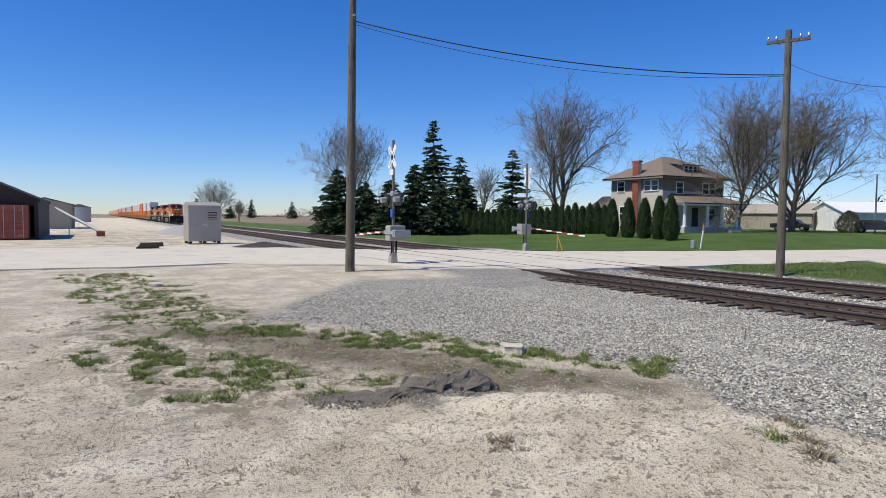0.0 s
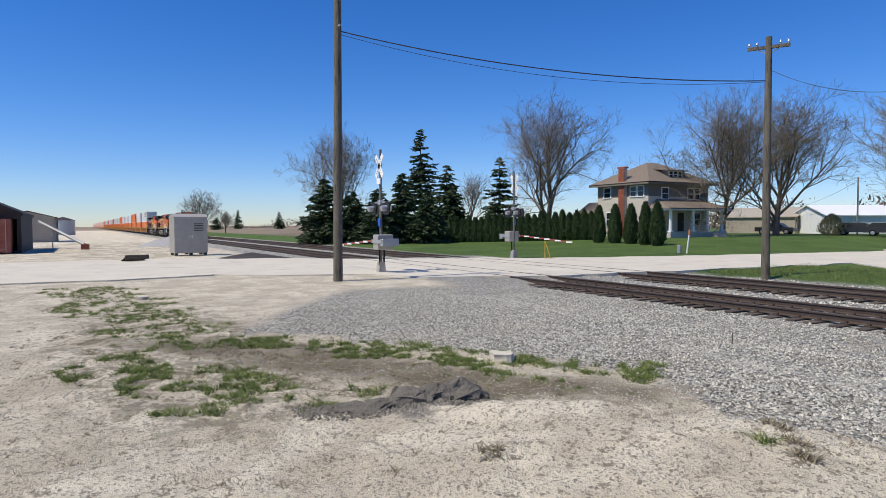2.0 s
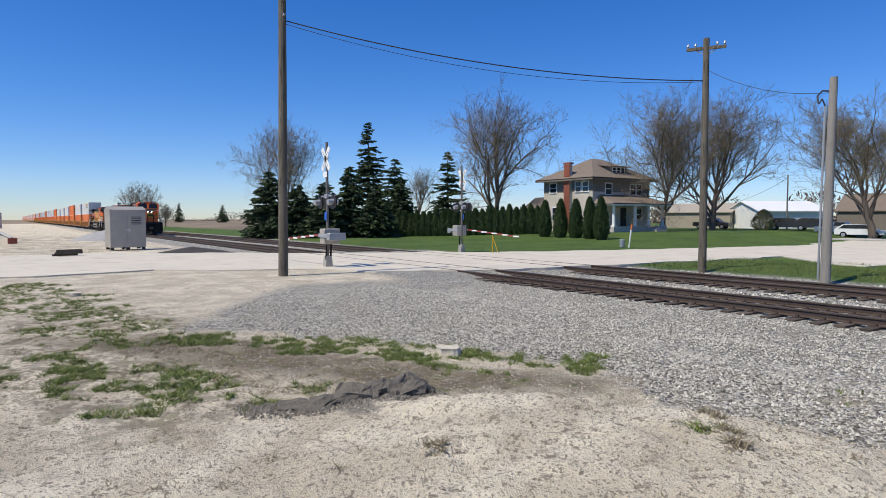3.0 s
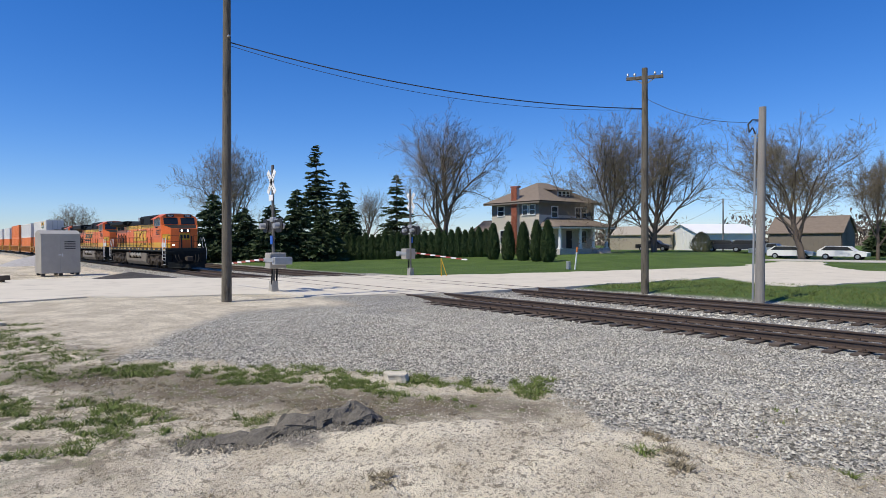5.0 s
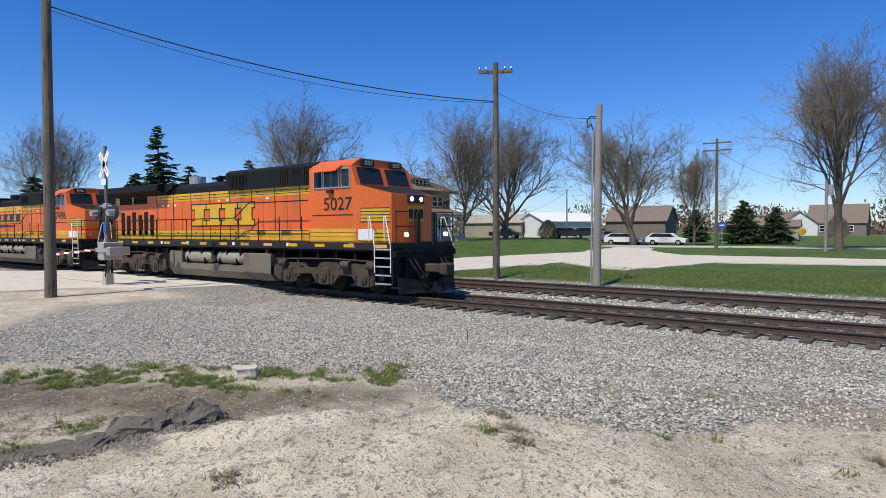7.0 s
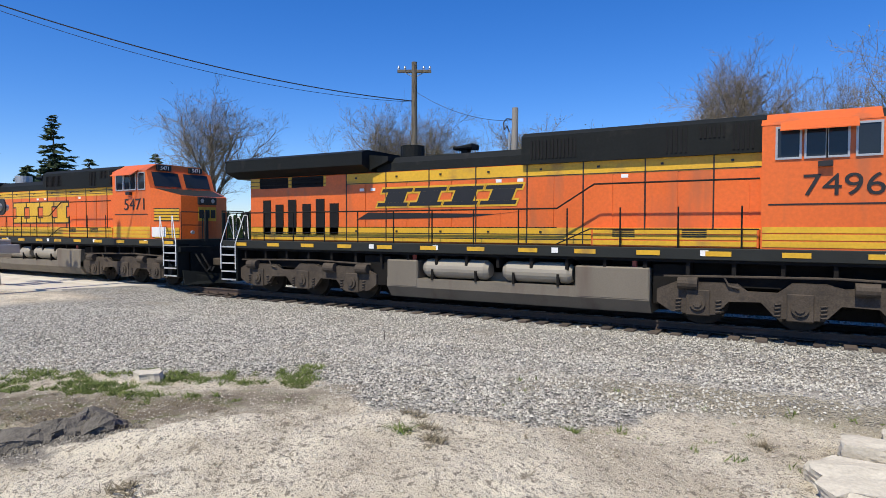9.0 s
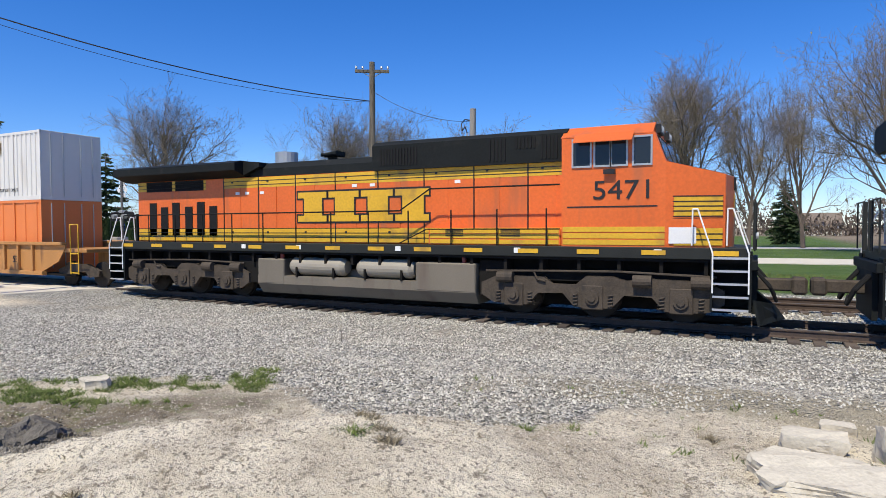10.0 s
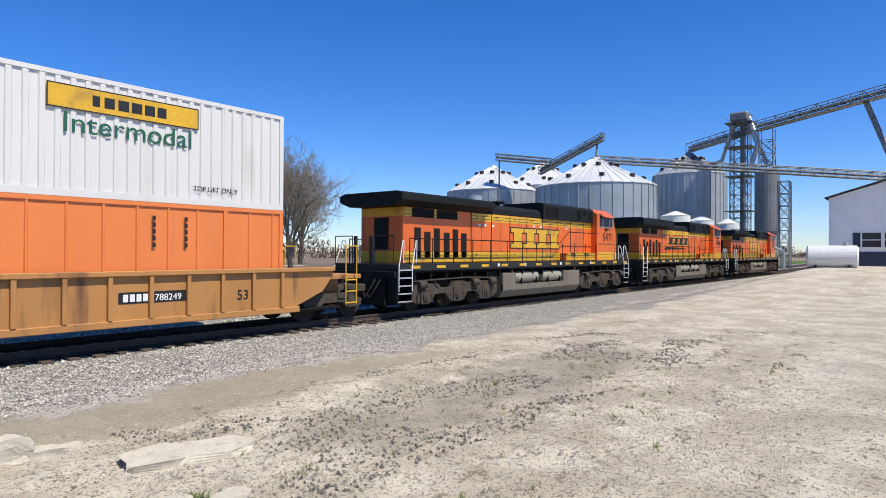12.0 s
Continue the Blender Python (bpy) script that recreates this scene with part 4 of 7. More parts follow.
def window(parent, axis, at, u0, u1, z0, z1, out, frame_mat=WHITE, bars=1):
    """A sash window: frame, sill and panes, on a wall facing along the axis."""
    def bx(bm, a, b, c, d, e0, e1):
        lo, hi = min(at + out * e0, at + out * e1), max(at + out * e0, at + out * e1)
        box(bm, *((lo, hi, a, b) if axis == "x" else (a, b, lo, hi)), c, d)
    bm = bmesh.new()
    for a, b, c, d in ((u0 - 0.1, u1 + 0.1, z1, z1 + 0.1), (u0 - 0.1, u0, z0, z1), (u1, u1 + 0.1, z0, z1), (u0, u1, (z0 + z1) / 2 - 0.03, (z0 + z1) / 2 + 0.03)):
        bx(bm, a, b, c, d, 0.0, 0.06)
    fr = part("window", bm, frame_mat, parent)
    bm = bmesh.new()
    bx(bm, u0 - 0.14, u1 + 0.14, z0 - 0.08, z0, 0.0, 0.10)
    part("sill", bm, frame_mat, fr)
    bm = bmesh.new()
    bx(bm, u0, u1, z0, z1, 0.0, 0.02)
    part("pane", bm, GLASS, fr)


def foursquare():
    x0, x1, y0, y1, b, e, rdg = -56.1, -48.35, 53.85, 63.9, 0.55, 6.75, 9.3
    h = thing("house", "two-storey foursquare house with hipped brown roof, chimney and porch", "house")
    for nm, bxx in (("wall", (x0, x1, y0, y0 + 0.25)), ("wall", (x0, x1, y1 - 0.25, y1)), ("wall", (x0, x0 + 0.25, y0 + 0.25, y1 - 0.25)), ("wall", (x1 - 0.25, x1, y0 + 0.25, y1 - 0.25))):
        bm = bmesh.new()
        box(bm, *bxx, b, 5.15)
        part(nm, bm, STUCCO, h, "pale lower wall")
        bm = bmesh.new()
        box(bm, *bxx, 5.152, e)
        part("upper_wall", bm, UPPER, h, "dark shingled band under the eaves")
    bm = bmesh.new()
    for k in range(18):
        z = b + 0.12 + k * 0.25
        box(bm, x0 + 0.02, x1 - 0.02, y0 - 0.012, y0, z, z + 0.02)
        box(bm, x1, x1 + 0.012, y0 + 0.02, y1 - 0.02, z, z + 0.02)
    part("siding_lap", bm, STUCCO, h)
    bm = bmesh.new()
    ov = 0.75
    c = [(x0 - ov, y0 - ov, e), (x1 + ov, y0 - ov, e), (x1 + ov, y1 + ov, e), (x0 - ov, y1 + ov, e)]
    mx, my = (x0 + x1) / 2, (y0 + y1) / 2
    r1, r2 = (mx, my - 1.0, rdg), (mx, my + 1.0, rdg)
    for q in ((c[0], c[1], r1), (c[1], c[2], r2, r1), (c[2], c[3], r2), (c[3], c[0], r1, r2)):
        slab(bm, q, 0.12)
    part("roof", bm, SHINGLE, h)
    bm = bmesh.new()
    box(bm, x0 - ov, x1 + ov, y0 - ov, y0 - ov + 0.08, e - 0.28, e - 0.02)
    box(bm, x1 + ov - 0.08, x1 + ov, y0 - ov, y1 + ov, e - 0.28, e - 0.02)
    box(bm, x0 - ov + 0.02, x1 + ov - 0.02, y0 - ov + 0.02, y1 + ov - 0.02, e - 0.22, e - 0.14)
    part("eave_trim", bm, UPPER, h)
    # chimney in brick courses on the track side
    ch = new("chimney")
    ch.parent = h
    ch["label"] = "red brick chimney rising up the side wall"
    bm = bmesh.new()
    box(bm, -0.10, 0.10, -0.05, 0.05, -0.032, 0.032)
    bme = done("brick", bm, BRICKRED)
    bm = bmesh.new()
    box(bm, -52.35, -51.45, y0 - 0.42, y0 + 0.02, 0.5, 8.45)
    part("mortar_core", bm, CONCRETE, ch)
    n = 0
    for k in range(72):
        z = 4.75 + k * 0.078
        if z > 8.4 or n > 290:
            break
        for i in range(4):
            ob = new("brick", bme)
            ob.parent, ob.matrix_basis = ch, pose(-52.25 + i * 0.23 + (0.05 if k % 2 else -0.02), y0 - 0.43, z)
            n += 1
    bm = bmesh.new()
    for k in range(54):
        z = 0.6 + k * 0.078
        for i in range(4):
            x = -52.25 + i * 0.23 + (0.05 if k % 2 else -0.02)
            box(bm, x - 0.1, x + 0.1, y0 - 0.48, y0 - 0.38, z - 0.032, z + 0.032)
    part("lower_bricks", bm, BRICKRED, ch)["kind"] = "stuff"
    bm = bmesh.new()
    box(bm, -52.45, -51.35, y0 - 0.5, y0 + 0.12, 8.42, 8.6)
    part("chimney_cap", bm, BRICKRED, ch)
    for u0, u1, z0, z1 in ((-55.0, -54.0, 5.2, 6.3), (-50.9, -50.1, 5.2, 6.3), (-49.8, -49.0, 5.2, 6.3), (-54.6, -53.6, 1.9, 3.4), (-51.0, -50.2, 1.9, 3.3)):
        window(h, "y", y0, u0, u1, z0, z1, -1)
    for u0, u1, z0, z1 in ((56.0, 57.0, 4.9, 6.1), (60.3, 61.2, 4.9, 6.1), (61.4, 62.3, 4.9, 6.1), (55.0, 56.2, 1.9, 3.3), (61.0, 62.4, 1.9, 3.3)):
        window(h, "x", x1, u0, u1, z0, z1, 1)
    bm = bmesh.new()
    box(bm, x1, x1 + 0.05, 58.6, 59.6, 1.25, 3.35)
    dr = part("front_door", bm, DARKSHED, h)
    bm = bmesh.new()
    box(bm, x1 + 0.05, x1 + 0.08, 59.4, 59.46, 2.2, 2.35)
    part("door_handle", bm, SILVER, dr)
    # dormer
    bm = bmesh.new()
    box(bm, x1 - 1.9, x1 - 0.6, 57.6, 60.2, 7.2, 8.15)
    dm = part("dormer", bm, UPPER, h)
    bm = bmesh.new()
    slab(bm, ((x1 - 3.2, 57.2, 8.65), (x1 - 0.2, 57.2, 8.2), (x1 - 0.2, 60.6, 8.2), (x1 - 3.2, 60.6, 8.65)), 0.14)
    part("dormer_roof", bm, SHINGLE, dm)
    for k in range(3):
        window(h, "x", x1 - 0.6, 57.85 + k * 0.75, 58.4 + k * 0.75, 7.4, 8.0, 1)
    # porch
    px = x1 + 2.7
    bm = bmesh.new()
    box(bm, x1, px, y0 + 0.4, y1 - 0.3, b - 0.4, 1.22)
    part("porch_deck", bm, CONCRETE, h)
    for y in (54.6, 58.2, 60.6, 63.1):
        bm = bmesh.new()
        rod(bm, (px - 0.3, y, 1.22), (px - 0.3, y, 3.55), 0.20, 0.16, n=14)
        box(bm, px - 0.52, px - 0.08, y - 0.22, y + 0.22, 1.22, 1.36)
        box(bm, px - 0.5, px - 0.1, y - 0.2, y + 0.2, 3.5, 3.62)
        part("porch_column", bm, WHITE, h)
    bm = bmesh.new()
    a0, a1 = y0 - 0.1, y1 + 0.1
    slab(bm, ((px + 0.4, a0, 3.8), (px + 0.4, a1, 3.8), (x1, a1 - 1.4, 4.85), (x1, a0 + 1.4, 4.85)), 0.12)
    slab(bm, ((px + 0.4, a0, 3.8), (x1, a0 + 1.4, 4.85), (x1, a0, 3.8)), 0.12)
    slab(bm, ((px + 0.4, a1, 3.8), (x1, a1, 3.8), (x1, a1 - 1.4, 4.85)), 0.12)
    part("porch_roof", bm, SHINGLE, h)
    bm = bmesh.new()
    box(bm, x1, px + 0.3, a0 + 0.1, a1 - 0.1, 3.55, 3.69)
    box(bm, px + 0.3, px + 0.4, a0, a1, 3.55, 3.80)
    part("porch_fascia", bm, WHITE, h)
    for k in range(4):
        bm = bmesh.new()
        box(bm, px + k * 0.28, px + k * 0.28 + 0.3, 60.8, 62.8, 0.3, 1.05 - k * 0.18)
        part("porch_step", bm, CONCRETE, h)
    # rear wing seen past the hedge
    bm = bmesh.new()
    box(bm, -61.5, x0, 56.0, 60.0, 0.5, 3.4)
    part("rear_wing", bm, STUCCO, h)
    bm = bmesh.new()
    slab(bm, ((-62.0, 55.4, 3.3), (x0, 55.4, 3.3), (x0, 58.0, 4.9), (-62.0, 58.0, 4.9)), 0.12)
    slab(bm, ((-62.0, 60.6, 3.3), (-62.0, 58.0, 4.9), (x0, 58.0, 4.9), (x0, 60.6, 3.3)), 0.12)
    part("rear_wing_roof", bm, SHINGLE, h)


foursquare()


def gable_shed(name, x, y, w, d, e, rise, turn, wall, roof, label, ribs=True, base=0.0, parts=()):
    """A metal shed: ribbed walls, gable along its own x, roof sheets. w along x, d along y."""
    s = thing(name, label, "shed", m=pose(x, y, base, 0, 0, turn))
    for a in (-1, 1):
        bm = bmesh.new()
        box(bm, -w / 2, w / 2, a * d / 2 - 0.1, a * d / 2 + 0.1, -0.2, e)
        part("wall", bm, wall, s)
        bm = bmesh.new()
        prism(bm, [(-d / 2 + 0.1, -0.2), (d / 2 - 0.1, -0.2), (d / 2 - 0.1, e), (0, e + rise), (-d / 2 + 0.1, e)], "x", a * w / 2 - 0.1, a * w / 2 + 0.1)
        part("gable_wall", bm, wall, s)
        if ribs:
            bm = bmesh.new()
            for k in np.arange(-w / 2 + 0.3, w / 2 - 0.2, 0.6):
                box(bm, k, k + 0.05, a * d / 2 + (0.1 if a > 0 else -0.125), a * d / 2 + (0.125 if a > 0 else -0.1), 0, e)
            for k in np.arange(-d / 2 + 0.4, d / 2 - 0.2, 0.6):
                top = e + rise * (1 - abs(k) / (d / 2)) - 0.1
                box(bm, a * w / 2 + (0.1 if a > 0 else -0.125), a * w / 2 + (0.125 if a > 0 else -0.1), k, k + 0.05, 0, top)
            part("siding_ribs", bm, wall, s)
        bm = bmesh.new()
        o = 0.35
        k = rise / (d / 2)
        slab(bm, ((-w / 2 - o, a * (d / 2 + o), e - o * k + 0.12), (w / 2 + o, a * (d / 2 + o), e - o * k + 0.12), (w / 2 + o, 0, e + rise + 0.12), (-w / 2 - o, 0, e + rise + 0.12)), 0.1)
        part("roof_slope", bm, roof, s)
    return s


WHITEROOF = mat("white_metal_roof", (0.78, 0.79, 0.80), 0.4, vary=0.05, scale=0.5)
gable_shed("machine_shed", -46.0, 88.7, 9.5, 8, 3.1, 1.3, 60, WHITE, WHITEROOF, "white metal farm shed with a pale roof")
gable_shed("machine_shed", -56.0, 88.0, 10, 9, 3.0, 1.3, 12, TANMETAL, TANMETAL, "tan metal shed behind the house trees")
gable_shed("barn", -36.0, 98.0, 9, 7, 3.2, 2.2, 5, UPPER, SHINGLE, "old grey barn behind the budding tree")
gable_shed("open_shelter", -19.5, 112.0, 7, 4, 2.2, 0.9, 5, TANMETAL, SHINGLE, "small dark-roofed shelter far down the lane", ribs=False)


def cottage(x, y, w, d, e, rise, turn, wall, label):
    c = gable_shed("cottage", x, y, w, d, e, rise, turn, wall, SHINGLE, label, ribs=False)
    tagged(c, category="house")
    for k in (-w / 4, w / 4):
        window(c, "y", -d / 2 - 0.1, k - 0.45, k + 0.45, 1.0, 2.2, -1)
    for k in (-d / 5, d / 5):
        window(c, "x", -w / 2 - 0.1, k - 0.4, k + 0.4, 1.0, 2.2, -1)
    return c


cottage(-25, 165.0, 8, 8, 2.7, 2.8, -60, WHITE, "white gabled village house with a porch")
cottage(-33.0, 172.0, 6, 6, 2.3, 1.8, 20, WHITE, "small white village house")
cottage(-16.0, 168.0, 11, 9, 3.0, 4.0, 0, UPPER, "brown-roofed village house behind a bare bush")
cottage(14.0, 185.0, 9, 8, 3.0, 2.6, 0, WHITE, "white village house beyond the lawn")

ps = thing("pole_shed", "dark open-fronted pole shed at the yard edge", "shed")
bm = bmesh.new()
slab(bm, ((-59.2, -3.95, 3.2), (-59.2, -12.0, 6.9), (-72.0, -12.0, 6.9), (-72.0, -3.95, 3.2)), 0.25)
part("roof", bm, DARKSHED, ps)
bm = bmesh.new()
box(bm, -72, -59.6, -4.3, -4.1, 0, 3.05)
box(bm, -72, -71.8, -12, -4.3, 0, 3.1)
part("wall", bm, DARKSHED, ps)
for yy in (-4.25, -11.8):
    bm = bmesh.new()
    box(bm, -59.7, -59.45, yy - 0.12, yy + 0.12, 0, 3.0 if yy > -6 else 6.6)
    part("post", bm, DARKSHED, ps)
bm = bmesh.new()
prism(bm, [(-4.1, 3.05), (-4.1, 2.75), (-12, 2.75), (-12, 6.7)], "x", -59.62, -59.55)
part("gable_board", bm, DARKSHED, ps)

rc = thing("storage_container", "faded red steel storage container with rusty doors", "shipping container", m=pose(-58.2, -5.9, 0))
bm = bmesh.new()
box(bm, -6.0, 0, -1.2, 1.2, 0.12, 2.7, bev=0.02)
part("shell", bm, RUSTBOX, rc)
for k in range(6):
    bm = bmesh.new()
    box(bm, 0.0, 0.05, -1.15, -0.04, 0.25 + k * 0.4, 0.5 + k * 0.4, bev=0.015)
    part("door_panel", bm, RUSTBOX, rc)
    bm = bmesh.new()
    box(bm, 0.0, 0.05, 0.04, 1.15, 0.25 + k * 0.4, 0.5 + k * 0.4, bev=0.015)
    part("door_panel", bm, RUSTBOX, rc)
for yy in (-0.9, -0.35, 0.35, 0.9):
    bm = bmesh.new()
    rod(bm, (0.08, yy, 0.15), (0.08, yy, 2.65), 0.025, n=6)
    part("lock_bar", bm, GALV, rc)
gable_shed("tool_shed", -104, -6.2, 10, 6, 3.3, 0.8, 0, TANMETAL, DARKSHED, "tan metal shed beyond the red container")
au = thing("grain_auger", "long grey grain auger resting on the yard", "farm machine")
bm = bmesh.new()
rod(bm, (-72, -3.6, 2.6), (-66, 0.2, 0.45), 0.14, n=10)
part("tube", bm, GALV, au)
bm = bmesh.new()
box(bm, -66.3, -65.6, -0.1, 0.6, 0.0, 0.5, bev=0.03)
part("hopper", bm, RUSTBOX, au)
bm = bmesh.new()
rod(bm, (-70, -2.4, 0), (-70, -2.4, 1.9), 0.05, n=6)
part("leg", bm, GALV, au)
si = thing("silo", "small distant dark silo near the tracks", "silo", m=pose(-180, -4.2, 0))
bm = bmesh.new()
rod(bm, (0, 0, 0), (0, 0, 3.6), 2.6, n=24)
part("wall", bm, BINWALL, si)
bm = bmesh.new()
rod(bm, (0, 0, 3.6), (0, 0, 4.4), 2.7, 0.3, n=24)
part("roof", bm, DARKSHED, si)
# a barred grate built in place of a small grey concrete wedge
gr = thing("road_plate", "propped grate of bars standing in for a grey concrete wedge", "steel plate", m=pose(-42.3, 2.8, 0.18, 0, -22, 15))
for k in range(6):
    bm = bmesh.new()
    box(bm, -0.35, 0.35, -0.6 + k * 0.22, -0.48 + k * 0.22, -0.02, 0.02)
    part("bar", bm, TRUCK, gr)
bm = bmesh.new()
box(bm, -0.4, -0.34, -0.65, 0.7, -0.2, 0.05)
box(bm, 0.34, 0.4, -0.65, 0.7, -0.2, 0.05)
part("frame", bm, TRUCK, gr)


# ---- grain elevator ----
def grain_bin(x, y, r, eave, apex, label, seams=36, roof=None):
    b = thing("grain_bin", label, "grain bin", "grain bins", pose(x, y, 0))
    bm = bmesh.new()
    rod(bm, (0, 0, -0.2), (0, 0, eave), r, n=64)
    part("wall", bm, BINWALL, b)
    bm = bmesh.new()
    k = 0
    z = 1.1
    while z < eave:
        rod(bm, (0, 0, z), (0, 0, z + 0.09), r + 0.03, n=64)
        z += 1.1
    part("wall_ring", bm, BINWALL, b)
    for i in range(seams):
        a = math.tau * i / seams
        bm = bmesh.new()
        rod(bm, (math.cos(a) * (r + 0.06), math.sin(a) * (r + 0.06), 0), (math.cos(a) * (r + 0.06), math.sin(a) * (r + 0.06), eave), 0.07, n=4)
        part("stiffener", bm, BINWALL, b)
    bm = bmesh.new()
    rod(bm, (0, 0, eave), (0, 0, apex - 0.5), r + 0.15, 0.9, n=64)
    rod(bm, (0, 0, apex - 0.5), (0, 0, apex), 0.9, 0.7, n=24)
    part("roof", bm, roof or BINROOF, b)
    bm = bmesh.new()
    for i in range(36):
        a = math.tau * i / 36
        rod(bm, (math.cos(a) * (r + 0.15), math.sin(a) * (r + 0.15), eave + 0.05), (math.cos(a) * 0.9, math.sin(a) * 0.9, apex - 0.45), 0.05, n=4)
    part("roof_rib", bm, roof or BINROOF, b)
    for i in range(9):
        a = math.tau * (i + 0.3) / 9
        for t in (0.25, 0.72):
            rr = (r + 0.15) * (1 - t) + 0.9 * t
            z = eave + (apex - 0.5 - eave) * t
            bm = bmesh.new()
            box(bm, rr * math.cos(a) - 0.35, rr * math.cos(a) + 0.35, rr * math.sin(a) - 0.35, rr * math.sin(a) + 0.35, z, z + 0.55, bev=0.08)
            part("roof_vent", bm, TRUCK, b)
    return b


grain_bin(100.0, 46.2, 10.0, 13.2, 18.5, "large galvanised grain bin with a bright conical roof")
grain_bin(104.0, 70.0, 9.0, 14.0, 19.4, "galvanised grain bin with a bright conical roof")
grain_bin(124.0, 70.0, 9.0, 16.5, 22.5, "galvanised grain bin behind two others")
grain_bin(134.2, 41.0, 7.2, 18.2, 23.2, "tall dark galvanised grain bin beside the elevator leg", roof=BINWALL)
for x, y, r, h in ((104.0, 34.0, 2.3, 8.2), (106.0, 30.5, 2.0, 7.4), (110.0, 27.5, 1.7, 7.0)):
    t = thing("steel_tank", "small white upright steel tank below the bins", "tank", "upright tanks", pose(x, y, 0))
    bm = bmesh.new()
    rod(bm, (0, 0, 0), (0, 0, h), r, n=28)
    part("wall", bm, PLASTICW, t)
    bm = bmesh.new()
    rod(bm, (0, 0, h), (0, 0, h + 0.8), r + 0.05, 0.3, n=28)
    part("roof", bm, PLASTICW, t)


def lattice(parent, a, b, w, hgt, seg, material, name="truss"):
    """A walkway truss from a to b: four chords with posts and diagonals."""
    a, b = Vector(a), Vector(b)
    d = b - a
    n = max(2, int(d.length / seg))
    side = Vector((-d.y, d.x, 0))
    side = side.normalized() * w / 2 if side.length > 0.01 else Vector((w / 2, 0, 0))
    up = Vector((0, 0, hgt))
    bm = bmesh.new()
    for s in (-1, 1):
        for u in (0, 1):
            rod(bm, a + side * s + up * u, b + side * s + up * u, 0.08, n=4)
        for i in range(n + 1):
            p = a + d * i / n + side * s
            rod(bm, p, p + up, 0.05, n=4)
            if i < n:
                q = a + d * (i + 1) / n + side * s
                rod(bm, (p if i % 2 else p + up), (q + up if i % 2 else q), 0.04, n=4)
    part(name, bm, material, parent)
    bm = bmesh.new()
    m = [a + side, b + side, b - side, a - side]
    slab(bm, [tuple(v + Vector((0, 0, 0.12))) for v in m], 0.12)
    part("walkway", bm, material, parent)
    bm = bmesh.new()
    rod(bm, a + up * 0.5, b + up * 0.5, min(w, hgt) * 0.2, n=8)
    part("conveyor_tube", bm, material, parent)


def tower(parent, x, y, w, z1, step, material):
    bm = bmesh.new()
    for sx in (-1, 1):
        for sy in (-1, 1):
            rod(bm, (x + sx * w / 2, y + sy * w / 2, -0.2), (x + sx * w / 2, y + sy * w / 2, z1), 0.10, n=4)
    z = 0.0
    while z + step <= z1 + 0.01:
        c = [(x - w / 2, y - w / 2), (x + w / 2, y - w / 2), (x + w / 2, y + w / 2), (x - w / 2, y + w / 2)]
        for i in range(4):
            p, q = c[i], c[(i + 1) % 4]
            rod(bm, (*p, z + step), (*q, z + step), 0.06, n=4)
            rod(bm, (*p, z), (*q, z + step), 0.05, n=4)
            rod(bm, (*q, z), (*p, z + step), 0.05, n=4)
        z += step
    part("lattice_tower", bm, material, parent)


ELEV = mat("dark_galvanised_elevator_steel", (0.20, 0.205, 0.21), 0.55, 0.5, vary=0.25, scale=0.8)
el = thing("grain_elevator", "tall grey steel elevator leg with lattice tower and conveyors", "grain elevator")
tower(el, 127.0, 29.4, 3.0, 27.0, 2.2, ELEV)
tower(el, 121.5, 23.8, 2.2, 24.0, 2.2, ELEV)
tower(el, 108.7, 18.9, 1.6, 13.3, 1.9, ELEV)
bm = bmesh.new()
box(bm, 126.3, 127.1, 28.7, 29.3, 0, 27)
box(bm, 127.4, 128.1, 28.7, 29.3, 0, 27)
part("leg_casing", bm, ELEV, el)
bm = bmesh.new()
box(bm, 125.5, 128.6, 27.8, 31.0, 26.9, 28.6, bev=0.3)
part("leg_head", bm, ELEV, el)
bm = bmesh.new()
pipe(bm, [(126.2, 27.8, 27.4), (125.2, 26.0, 22.5), (124.8, 27.0, 18.5)], 0.42, n=10)
pipe(bm, [(126.2, 27.8, 26.4), (125.0, 24.4, 18.0)], 0.42, n=10)
pipe(bm, [(126.5, 30.5, 26.4), (128.0, 33.0, 20.0), (131.0, 38.0, 19.0)], 0.35, n=10)
part("spout", bm, GALV, el)
bm = bmesh.new()
rod(bm, (121.5, 23.8, 6.0), (121.5, 23.8, 16.5), 2.0, n=24)
rod(bm, (121.5, 23.8, 3.5), (121.5, 23.8, 6.0), 0.5, 2.0, n=24)
part("hopper_bin", bm, ELEV, el)
bm = bmesh.new()
for z in (10.0, 16.5, 22.0, 26.5):
    box(bm, 124.6, 129.4, 27.0, 31.8, z, z + 0.1)
    for sy in (27.0, 31.7):
        box(bm, 124.6, 129.4, sy, sy + 0.06, z + 1.0, z + 1.08)
part("platform", bm, ELEV, el)
cg = thing("conveyor_gallery", "grey steel truss galleries carrying conveyors between the bins", "conveyor")
lattice(cg, (134.2, 41.0, 23.4), (127.0, 29.4, 24.3), 1.8, 1.5, 1.7, ELEV)
lattice(cg, (127.0, 29.4, 24.4), (112.0, -22.0, 30.5), 1.8, 1.6, 1.7, ELEV)
lattice(cg, (100.0, 46.2, 17.6), (112.0, 5.0, 12.8), 1.3, 1.1, 1.5, ELEV)
lattice(cg, (97.0, 64.5, 19.2), (99.0, 54.0, 17.6), 1.2, 1.2, 1.5, ELEV)
lattice(cg, (99.0, 56.5, 16.2), (100.5, 45.0, 21.4), 1.2, 1.2, 1.5, ELEV)
bm = bmesh.new()
